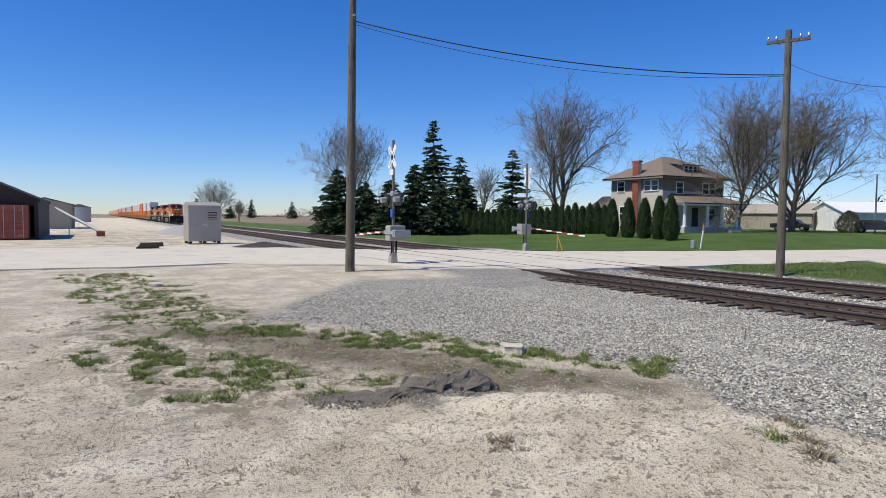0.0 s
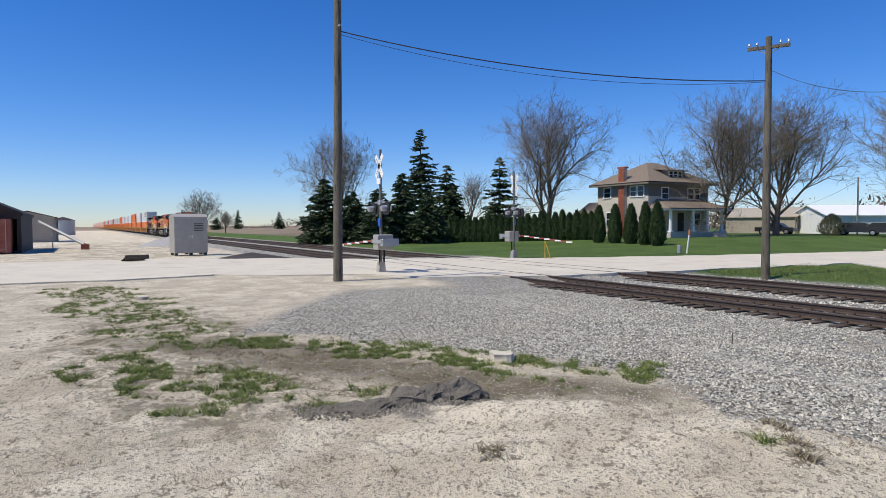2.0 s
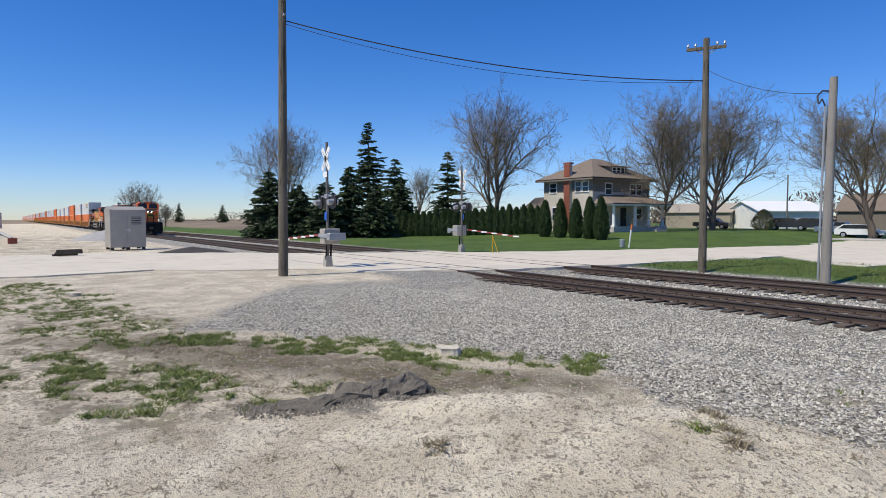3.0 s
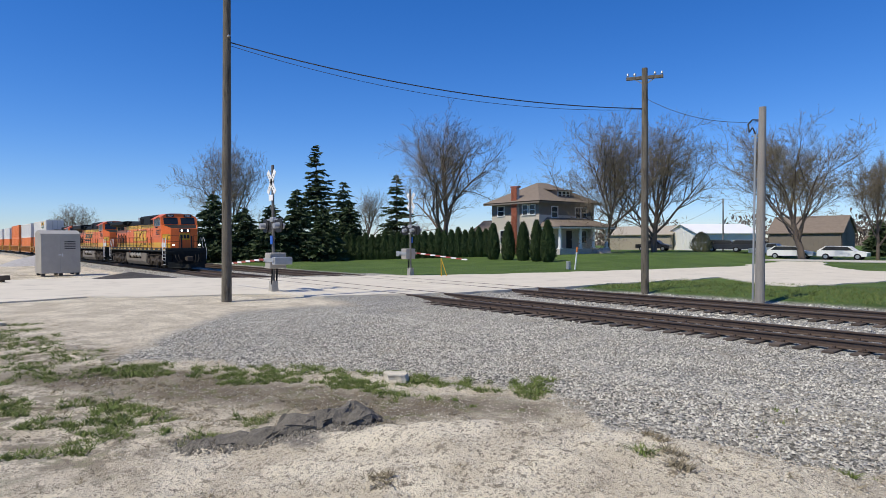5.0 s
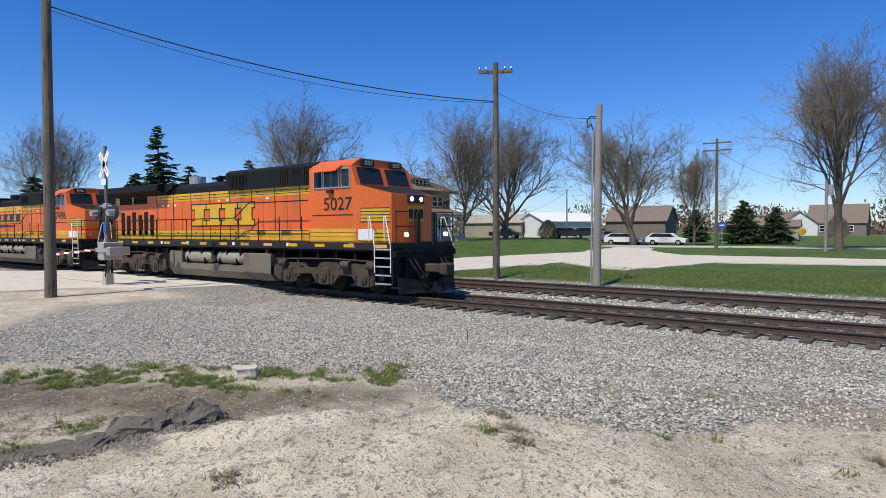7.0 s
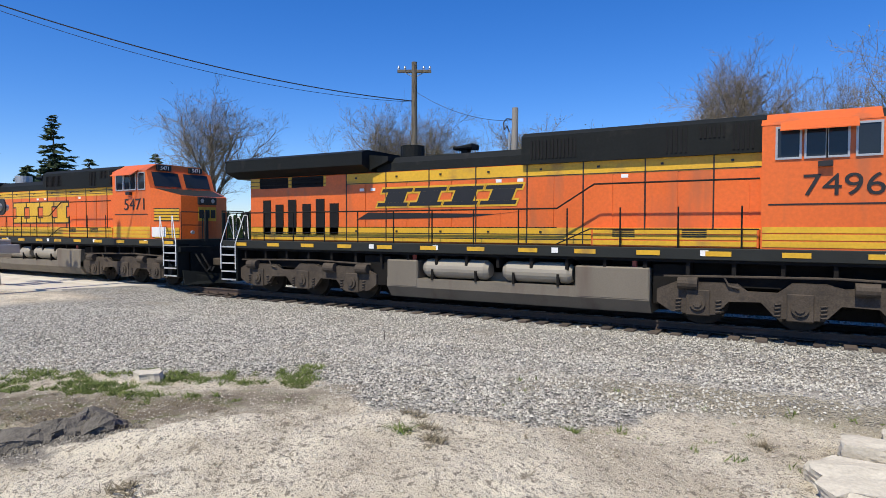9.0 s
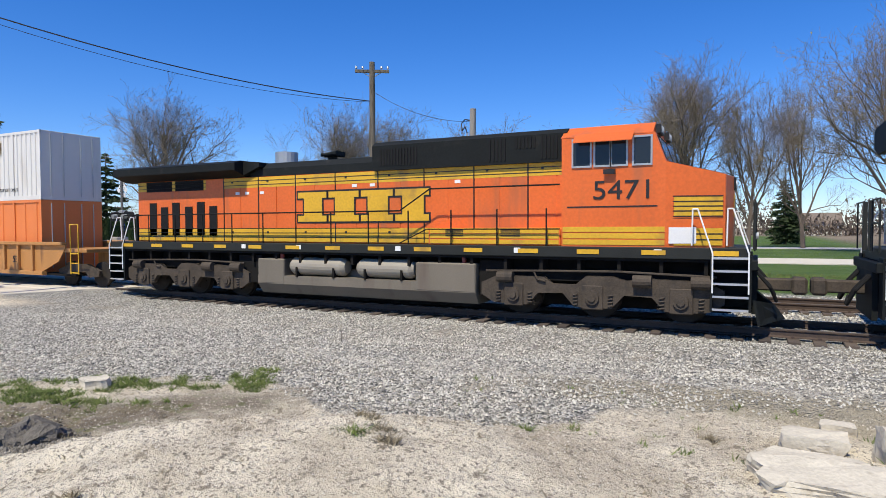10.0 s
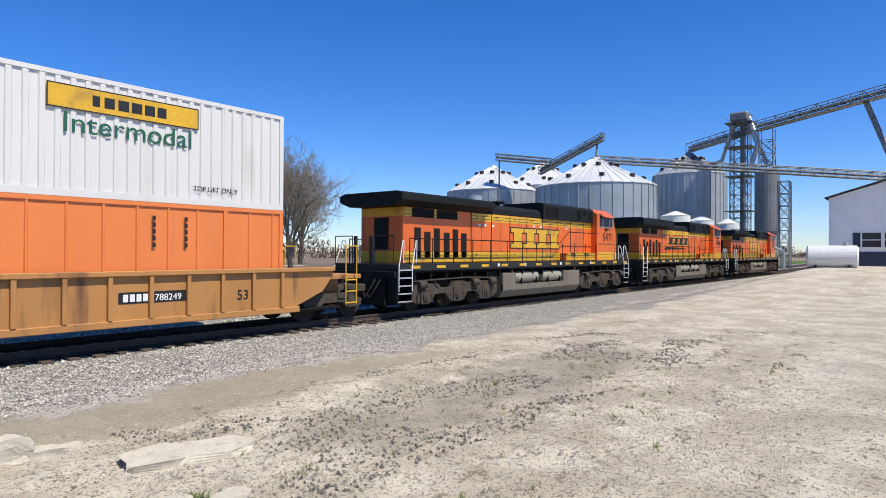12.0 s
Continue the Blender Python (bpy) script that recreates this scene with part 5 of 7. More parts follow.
for p, q in (((133.0, 40.0, 19.5), (134.2, 41.0, 23.4)), ((100.0, 46.2, 18.3), (100.3, 46.0, 20.8)), ((97.2, 64.0, 0), (97.2, 64.0, 19.2)), ((110.6, 6.0, 0), (110.6, 6.0, 12.9)), ((111.6, -6.0, 0), (119.0, 2.0, 27.0)), ((104.5, 52.0, 14.0), (104.5, 52.0, 17.4))):
    rod(bm, p, q, 0.16, n=6)
part("support", bm, ELEV, cg)
bm = bmesh.new()
rod(bm, (118.0, 0.0, 0), (121.5, 9.5, 27.0), 0.45, n=8)
rod(bm, (113.0, -12.0, 8.0), (119.5, 4.0, 18.0), 0.4, n=8)
part("drop_spout", bm, ELEV, cg)
dr = thing("grain_dryer", "small grey dryer with pipes under the elevator", "farm machine", m=pose(108.0, 21.5, 0))
bm = bmesh.new()
box(bm, -2.0, 2.0, -1.6, 1.6, 2.2, 4.6, bev=0.05)
part("housing", bm, GALV, dr)
bm = bmesh.new()
for sx in (-1.8, 1.8):
    for sy in (-1.4, 1.4):
        rod(bm, (sx, sy, 0), (sx, sy, 2.3), 0.1, n=6)
part("leg", bm, ELEV, dr)
bm = bmesh.new()
pipe(bm, [(-1, -1.6, 3.0), (-2.2, -3.0, 2.4), (-2.2, -3.0, 0)], 0.25, n=10)
part("duct", bm, GALV, dr)

of = gable_shed("elevator_office", 71.6, -2.6, 28, 19.0, 5.4, 2.9, 0, WHITE, DARKSHED, "white metal office building with navy wainscot and dark roof", base=1.15)
for s in (1,):
    bm = bmesh.new()
    box(bm, -14.17, -14.1, -9.6, 9.6, -0.2, 1.15)
    part("wainscot", bm, NAVY, of, "navy lower wall band")
    bm = bmesh.new()
    box(bm, -14.2, 14.2, 9.6, 9.66, -0.2, 1.15)
    part("wainscot", bm, NAVY, of, "navy lower wall band")
window(of, "x", -14.12, 4.6, 6.0, 1.5, 2.6, -1)
window(of, "x", -14.12, 6.2, 7.4, 1.5, 2.6, -1)
bm = bmesh.new()
box(bm, -14.16, -14.1, 7.5, 8.0, 1.5, 2.6)
part("shutter", bm, NAVY, of)
pt = thing("poly_tank", "white horizontal poly tank wrapped in plastic on skids", "tank", m=pose(51.6, 6.1, 1.0, 0, 0, 8))
bm = bmesh.new()
rod(bm, (0, -1.45, 0.9), (0, 1.45, 0.9), 0.82, n=28)
rod(bm, (0, -1.55, 0.9), (0, -1.45, 0.9), 0.7, 0.82, n=28)
rod(bm, (0, 1.45, 0.9), (0, 1.55, 0.9), 0.82, 0.7, n=28)
part("shell", bm, PLASTICW, pt)
bm = bmesh.new()
rod(bm, (0, -0.8, 1.7), (0, -0.8, 1.95), 0.14, n=12)
part("fill_cap", bm, GALV, pt)
bm = bmesh.new()
for yy in (-1.0, 1.0):
    box(bm, -0.75, 0.75, yy - 0.08, yy + 0.08, 0.0, 0.35)
part("skid", bm, DARKSHED, pt)


# ---- vehicles and small things beyond the tracks ----
def parked_car(x, y, turn, paint, label, pickup=False):
    c = thing("parked_car", label, "car", "parked vehicles", pose(x, y, height(x, y), 0, 0, turn))
    prof = [(-2.3, 0.35), (2.25, 0.35), (2.3, 0.75), (1.2, 0.95), (0.6, 1.42), (-0.4, 1.46) if pickup else (-1.5, 1.45), (-0.6, 0.98) if pickup else (-2.2, 1.0), (-2.3, 0.9)]
    bm = bmesh.new()
    prism(bm, prof, "y", -0.88, 0.88)
    part("body", bm, paint, c)
    bm = bmesh.new()
    for s in (-1, 1):
        prism(bm, [(1.05, 0.98), (0.55, 1.38), (-0.3 if pickup else -1.4, 1.40), (-0.45 if pickup else -1.9, 1.0)], "y", s * 0.885 - 0.004, s * 0.885 + 0.004)
    part("side_window", bm, GLASS, c)
    for wx in (-1.45, 1.45):
        for s in (-1, 1):
            bm = bmesh.new()
            rod(bm, (wx, s * 0.72, 0.33), (wx, s * 0.92, 0.33), 0.33, n=18)
            w = part("wheel", bm, RUBBER, c)
            bm = bmesh.new()
            rod(bm, (wx, s * 0.92, 0.33), (wx, s * 0.93, 0.33), 0.2, n=14)
            part("rim", bm, GALV, w)


parked_car(-38.0, 76.5, 20, CARDARK, "dark car parked before the white shed")
parked_car(-35.2, 77.0, 20, CARDARK, "dark wagon parked by the grey shed")
parked_car(-48.5, 77.5, 15, CARDARK, "dark pickup parked behind the bare trees", True)
parked_car(-32.0, 75.5, 10, GALV, "silver pickup parked by the gravel lot", True)
parked_car(-29.5, 74.5, 10, WHITE, "white car parked under the budding tree")
parked_car(-24.5, 75.0, 5, WHITE, "white van parked at the lane end")
bs = thing("road_sign", "small blue square sign beside the lane", "sign", m=pose(-15.2, 61.9, 0))
bm = bmesh.new()
rod(bm, (0, 0, 0), (0, 0, 2.2), 0.04, n=8)
part("post", bm, GALV, bs)
bm = bmesh.new()
box(bm, -0.35, 0.35, -0.06, -0.04, 2.0, 2.55)
part("panel", bm, BLUESIGN, bs)
bm = bmesh.new()
box(bm, -0.2, 0.2, -0.07, -0.06, 2.22, 2.34)
part("lettering_bars", bm, WHITE, bs)
mb = thing("marker_post", "white leaning marker post on the lawn", "post", m=pose(-30.8, 38.3, height(-30.8, 38.3), 0, 8, 0))
bm = bmesh.new()
rod(bm, (0, 0, -0.1), (0, 0, 1.35), 0.06, n=10)
part("shaft", bm, WHITE, mb)
bm = bmesh.new()
rod(bm, (0, 0, 1.35), (0, 0, 1.75), 0.07, n=10)
part("tip", bm, CORANGE, mb)
ut = thing("utility_pedestal", "small grey utility pedestal on the lawn", "utility box", m=pose(-31.2, 38.0, height(-31.2, 38.0)))
bm = bmesh.new()
box(bm, -0.14, 0.14, -0.14, 0.14, 0, 0.62, bev=0.03)
part("housing", bm, GALV, ut)
hm = thing("round_marker", "round yellow marker on a post by the street", "sign", m=pose(-10.5, 75.0, 0))
bm = bmesh.new()
rod(bm, (0, 0, 0), (0, 0, 1.3), 0.04, n=6)
part("post", bm, PALEWOOD, hm)
bm = bmesh.new()
rod(bm, (0, -0.03, 1.6), (0, 0.0, 1.6), 0.4, n=18)
part("disc", bm, YELLOW, hm)
for i, (x, y, r) in enumerate(((-40.0, 74.5, 1.3),)):
    V, F = cedar_mesh(300 + i, 2.3, 1.3, 1600)
    bu = thing("bare_bush", "rounded pale budding bush before the white shed", "bush", m=pose(x, y, height(x, y)))
    mesh_part("crown", V, F, BUD, bu)
V, F = cedar_mesh(311, 4.2, 2.0, 2600)
bu = thing("bare_bush", "tall grey leafless bush before a village house", "bush", m=pose(-13.5, 140.0, 0))
mesh_part("crown", V, F, TWIG, bu)


# ---- stones, weeds and loose gravel in the yard ----
def rock(name, x, y, sx, sy, sz, turn, seed, label, material=STONE, tilt=0.0):
    rnd = random.Random(seed)
    bm = bmesh.new()
    box(bm, -sx / 2, sx / 2, -sy / 2, sy / 2, 0, sz)
    bmesh.ops.subdivide_edges(bm, edges=bm.edges[:], cuts=3 if name != "soil_clod" else 6, use_grid_fill=True)
    for v in bm.verts:
        k = Vector((v.co.x * 5 + seed, v.co.y * 5, v.co.z * 5))
        edge = abs(v.co.x) > sx * 0.45 and abs(v.co.y) > sy * 0.45
        v.co += Vector((noise.noise(k) * sx, noise.noise(k + Vector((7, 0, 0))) * sy, noise.noise(k + Vector((0, 9, 0))) * sz)) * 0.22
        if name == "soil_clod":
            r = math.hypot(v.co.x / sx, v.co.y / sy)
            v.co.z *= max(0.1, 1.15 - 1.5 * r * r)
            v.co += Vector((noise.noise(k * 4), noise.noise(k * 4 + Vector((3, 0, 0))), noise.noise(k * 4 + Vector((0, 5, 0))))) * 0.035
        if edge:
            v.co.x *= 0.9
            v.co.y *= 0.9
    ob = part(name, bm, material)
    ob.matrix_basis = pose(x, y, height(x, y) - 0.04, tilt, 0, turn)
    tagged(ob, label, "stone" if name != "soil_clod" else "soil clod", "limestone blocks in the yard" if name != "soil_clod" else "dug soil clods")


DUG = ((-6.94, 2.43), (-6.75, 2.69), (-6.54, 2.96), (-6.37, 3.26), (-6.26, 3.55), (-6.35, 3.88), (-5.92, 3.74), (-6.39, 4.1))
for i, ((x, y), (sx, sy, sz, tn)) in enumerate(zip(DUG, ((0.28, 0.16, 0.06, 45), (0.3, 0.18, 0.08, 62), (0.34, 0.2, 0.1, 79), (0.4, 0.24, 0.13, 46), (0.42, 0.26, 0.15, 63), (0.36, 0.24, 0.17, 80), (0.2, 0.16, 0.14, 47), (0.24, 0.16, 0.1, 64)))):
    rock("soil_clod", x, y, sx * 1.35, sy * 1.35, sz * 1.45, tn, 30 + i, "dark damp clod of dug soil lying in the dust", SOIL)
rock("stone_slab", 0.35, 6.15, 1.05, 0.48, 0.16, 10, 1, "long pale limestone slab lying tilted on the dust", tilt=8)
rock("stone_slab", 0.30, 6.62, 0.85, 0.42, 0.15, -6, 2, "pale limestone slab lying beside another slab")
rock("stone_block", 0.35, 7.25, 0.52, 0.36, 0.20, 4, 3, "pale limestone block half sunk in dust")
rock("stone_block", 0.95, 7.15, 0.24, 0.26, 0.34, 20, 4, "upright broken limestone block")
rock("stone_block", 1.42, 7.35, 0.80, 0.30, 0.26, 3, 5, "long pale limestone block in a row")
rock("stone_block", 1.93, 7.50, 0.24, 0.30, 0.36, -4, 6, "upright square limestone block in a row")
rock("stone_block", 2.16, 7.52, 0.22, 0.26, 0.24, 0, 7, "grey weathered limestone block in a row", GREYSTONE)
rock("stone_block", 2.45, 7.55, 0.34, 0.28, 0.28, 5, 8, "pale limestone block in a row")
rock("stone_block", 2.82, 7.5, 0.50, 0.22, 0.12, -6, 9, "low broken limestone piece in a row")
rock("stone_slab", 3.70, 6.3, 1.15, 0.55, 0.10, -20, 10, "flat pale limestone slab sunk in the dust")
rock("stone_block", 3.25, 4.95, 0.40, 0.22, 0.10, 15, 11, "small pale limestone piece")
rock("stone_block", 2.9, 5.15, 0.26, 0.2, 0.10, 35, 12, "small pale limestone piece")
rock("stone_slab", -8.20, 5.77, 0.46, 0.30, 0.15, -30, 13, "white limestone piece lying in the grass")
rock("stone_block", 0.6, 7.9, 0.3, 0.2, 0.12, 0, 14, "small pale limestone piece")
rock("stone_block", -20.8, 1.6, 0.4, 0.3, 0.14, 20, 15, "pale stone on the road edge")


def scatter(name, count, area, size, material, label, category, seed, keep=None):
    """Loose stones strewn over the ground, each a small uneven octahedron."""
    rnd = random.Random(seed)
    V, F = [], []
    made = 0
    while made < count:
        x, y = rnd.uniform(area[0], area[1]), rnd.uniform(area[2], area[3])
        if keep and not keep(x, y, rnd):
            continue
        made += 1
        s = size * rnd.uniform(0.5, 1.5)
        z = height(x, y)
        if 13.55 < y < 18.45:
            z = max(z, -0.36 + 0.125 * smooth(13.55, 14.25, y))
        b = len(V)
        q = rnd.random() * 3
        ca, sa = math.cos(q), math.sin(q)
        for dx, dy, dz in ((1, 0, 0), (0, 1, 0), (-1, 0, 0), (0, -1, 0), (0.2, 0.1, 1.0), (0, 0, -0.7)):
            dx, dy, dz = dx * s * rnd.uniform(0.7, 1.2), dy * s * rnd.uniform(0.6, 1.1), dz * s * rnd.uniform(0.7, 1.1)
            V.append((x + dx * ca - dy * sa, y + dx * sa + dy * ca, z + dz + s * 0.25))
        for f in ((0, 1, 4), (1, 2, 4), (2, 3, 4), (3, 0, 4), (1, 0, 5), (2, 1, 5), (3, 2, 5), (0, 3, 5)):
            F.append(tuple(b + i for i in f))
    ob = mesh_part(name, V, F, material)
    tagged(ob, label, category, kind="stuff")


def island_mat(name, lo, hi, rough=0.95):
    m = bpy.data.materials.new(name)
    m.use_nodes = True
    n, li = m.node_tree.nodes, m.node_tree.links
    g = n.new("ShaderNodeNewGeometry")
    mx = n.new("ShaderNodeMix")
    mx.data_type = "RGBA"
    mx.inputs[6].default_value, mx.inputs[7].default_value = (*lo, 1), (*hi, 1)
    li.new(g.outputs["Random Per Island"], mx.inputs["Factor"])
    b = n["Principled BSDF"]
    b.inputs["Roughness"].default_value = rough
    li.new(mx.outputs[2], b.inputs["Base Color"])
    return m


BALLAST = island_mat("mixed_ballast_stones", (0.13, 0.122, 0.105), (0.66, 0.63, 0.545))
PEBBLES = island_mat("mixed_limestone_pebbles", (0.30, 0.26, 0.205), (0.64, 0.585, 0.48))
GRASSMIX = island_mat("grass_blade_greens", (0.085, 0.13, 0.022), (0.20, 0.23, 0.075))
DRYMIX = island_mat("dry_weed_browns", (0.15, 0.125, 0.08), (0.30, 0.25, 0.165))


def line(v, *knots):
    return float(np.interp(v, [k[0] for k in knots], [k[1] for k in knots]))


def beside(x, y, rnd):
    d = y - line(x, (-13, 2.9), (-6.6, 6.9), (-6.4, 6.9), (-4.6, 6.0), (-2.6, 6.0), (-1.6, 7.7), (3, 9.3)) + 0.5 * noise.noise((x * 0.6, y * 0.6, 2))
    if x + 1.45 * y < -8.8:
        return False
    near = abs(y - 9.4 - 0.07 * x) < 0.5 and x > -7
    return d > 0 and rnd.random() < smooth(0, 0.8, d) * (0.30 + 0.70 * smooth(26, 5, abs(x))) * (0.45 if near else 1.0)


scatter("loose_ballast", 85000, (-19, 26, 3.0, 14.6), 0.0185, BALLAST, "grey crushed-stone ballast beside the track", "gravel", 1, beside)
scatter("track_ballast", 9000, (-19, 34, 14.6, 23.6), 0.04, BALLAST, "grey crushed stone between and beyond the rails", "gravel", 2, lambda x, y, r: min(abs(y - T1), abs(y - T2)) > 1.35)
scatter("pebbles", 42000, (-16, 14, 1.6, 8.5), 0.0095, PEBBLES, "small pale limestone pebbles and crumbs on the yard", "pebbles", 3, lambda x, y, r: math.hypot(x, y) > 3.2 and r.random() < 1.3 - math.hypot(x, y) / 19)


CRUMBS = island_mat("dark_soil_crumbs", (0.075, 0.067, 0.055), (0.25, 0.23, 0.19))
scatter("soil_crumbs", 4500, (min(p[0] for p in DUG) - 0.4, max(p[0] for p in DUG) + 0.4, min(p[1] for p in DUG) - 0.4, max(p[1] for p in DUG) + 0.4), 0.017, CRUMBS, "dark gravelly crumbs of dug soil", "soil", 5,
        lambda x, y, r: min(math.hypot(x - p[0], y - p[1]) for p in DUG) < 0.13 + 0.26 * r.random() ** 2)
scatter("dirt_crumbs", 2600, (3.5, 16, 4.2, 7.8), 0.020, CRUMBS, "brown dirt crumbs on the rutted yard", "soil", 6, lambda x, y, r: noise.noise((x * 0.5, y * 1.2, 4)) > 0.05)


def tufts(name, places, material, label, seed, h=0.10, blades=9, flat=0.5):
    rnd = random.Random(seed)
    V, F = [], []
    for x, y, k in places:
        z = height(x, y) - 0.01
        for _ in range(blades):
            a = rnd.random() * math.tau
            r = rnd.random() * 0.07 * k
            bx, by = x + r * math.cos(a), y + r * math.sin(a)
            l = h * k * rnd.uniform(0.5, 1.3)
            w = 0.004 + 0.004 * k
            ox, oy = rnd.gauss(0, flat) * l, rnd.gauss(0, flat) * l
            b = len(V)
            V.extend(((bx - w * math.sin(a), by + w * math.cos(a), z), (bx + w * math.sin(a), by - w * math.cos(a), z), (bx + ox, by + oy, z + l)))
            F.append((b, b + 1, b + 2))
    ob = mesh_part(name, V, F, material)
    tagged(ob, label, "grass", kind="stuff")


def patchy(count, area, seed, thr, fn=None):
    rnd = random.Random(seed)
    out = []
    for _ in range(count * 30):
        if len(out) >= count:
            break
        x, y = rnd.uniform(area[0], area[1]), rnd.uniform(area[2], area[3])
        if 0.7 * noise.noise((x * 0.9, y * 1.6, seed)) + 0.8 * noise.noise((x * 4, y * 4, seed)) > thr and (fn is None or fn(x, y)):
            out.append((x, y, rnd.uniform(0.5, 1.4)))
    return out


def along(x0, y0, x1, y1, half, ease=0.3):
    """Keeps places within a ragged strip between two points."""
    d = Vector((x1 - x0, y1 - y0))
    ln = d.length
    d /= ln

    def inside(x, y):
        u, v = (x - x0) * d.x + (y - y0) * d.y, -(x - x0) * d.y + (y - y0) * d.x
        return 0 < u < ln and abs(v) < half + ease * noise.noise((x * 1.1, y * 1.1, 6))
    return inside


strip = along(-12.4, 2.5, -6.2, 7.1, 0.50, 0.5)
mossy = along(-11.0, -0.1, -7.0, 2.9, 0.75, 0.8)
verge = along(-26.0, 0.0, -11.5, 1.9, 1.1, 1.2)
bank = along(-8.6, 5.0, -6.2, 5.6, 0.15, 0.3)
tufts("grass_tufts", patchy(1900, (-12.8, -6, 1.8, 7.9), 3, -0.02, strip) + patchy(1200, (-11.5, -6.5, -1.0, 4.0), 4, 0.0, mossy) + patchy(2200, (-26, -11, -2.0, 4.2), 5, -0.02, verge) + patchy(200, (-9, -6, 4.6, 6), 6, -0.1, bank),
      GRASSMIX, "green spring grass tufts on the dirt", 1, 0.050, 12, 0.9)
tufts("dry_weeds", patchy(2200, (-13, -5.5, 0.0, 6.5), 7, -0.05, along(-12.5, 1.6, -5.8, 4.7, 1.0, 0.6)) + patchy(220, (-5, 3, 3.6, 7.6), 8, 0.22) + patchy(1300, (-22, -5, -1.0, 3.0), 16, 0.05) + patchy(320, (-9, 3, 1.8, 6.5), 17, 0.15),
      DRYMIX, "low brown dead weeds on the dirt", 2, 0.026, 9, 1.6)
tufts("dry_weeds", patchy(1500, (3, 20, 2.2, 8.2), 9, 0.10), DRYMIX, "low brown dead weeds and clods on the dusty yard", 3, 0.028, 9, 1.7)
tufts("grass_tufts", patchy(160, (4, 14, 2.5, 7), 10, 0.25) + patchy(60, (-4, 2, 6, 8.5), 12, 0.2), GRASSMIX, "sparse green weeds on the dusty yard", 4, 0.06, 8)
tufts("lawn_blades", patchy(9000, (-19, 12, 24.2, 33), 11, -0.6), GRASSMIX, "mown lawn grass beyond the tracks", 5, 0.10, 6)
for i, (x, y) in enumerate(((-2.15, 6.0), (-3.25, 4.95), (-2.95, 4.75), (-3.1, 4.62), (-2.75, 4.6), (-0.6, 7.05), (3.1, 5.15), (-4.3, 2.9))):
    tufts("weed_plant", [(x + random.gauss(0, 0.05), y + random.gauss(0, 0.03), 1.0) for _ in range(9)], DRYMIX if i % 3 else GRASSMIX, "small dead weed plant rooted in the dust", 20 + i, 0.06, 12, 1.1)
sk = thing("stick", "thin dark stick poking up from the gravel", "stick", m=pose(-7.6, 10.6, height(-7.6, 10.6), 25, 20, 0))
bm = bmesh.new()
rod(bm, (0, 0, -0.05), (0, 0, 0.3), 0.012, 0.006, n=5)
part("shaft", bm, BARK, sk)


# ---- the train ----

def shape_letters(parent, x0, x1, z0, z1, y, fill, rim, slant=0.0):
    """A brand mark as four plain blocks with a dark rim, of the mark's size and colours."""
    w = (x1 - x0) / 4
    for i in range(4):
        a, b = x0 + i * w + 0.03, x0 + (i + 1) * w - 0.05
        for grow, mt, yy, nm in ((0.05, rim, y - 0.006, "mark_outline"), (0.0, fill, y - 0.012, "mark_block")):
            bm = bmesh.new()
            h = z1 - z0

            def bar(u, v, c, d):
                prism(bm, [(u + slant * (c - z0), c), (v + slant * (c - z0), c), (v + slant * (d - z0), d), (u + slant * (d - z0), d)], "y", yy - 0.004, yy + 0.004)

            bar(a - grow, b + grow, z0 - grow, z0 + h * 0.2 + grow)
            bar(a - grow, b + grow, z1 - h * 0.2 - grow, z1 + grow)
            bar(a + w * 0.20 - grow, b - w * 0.14 + grow, z0 + h * 0.2 + grow + 0.001, z1 - h * 0.2 - grow - 0.001)
            part(nm, bm, mt, parent)


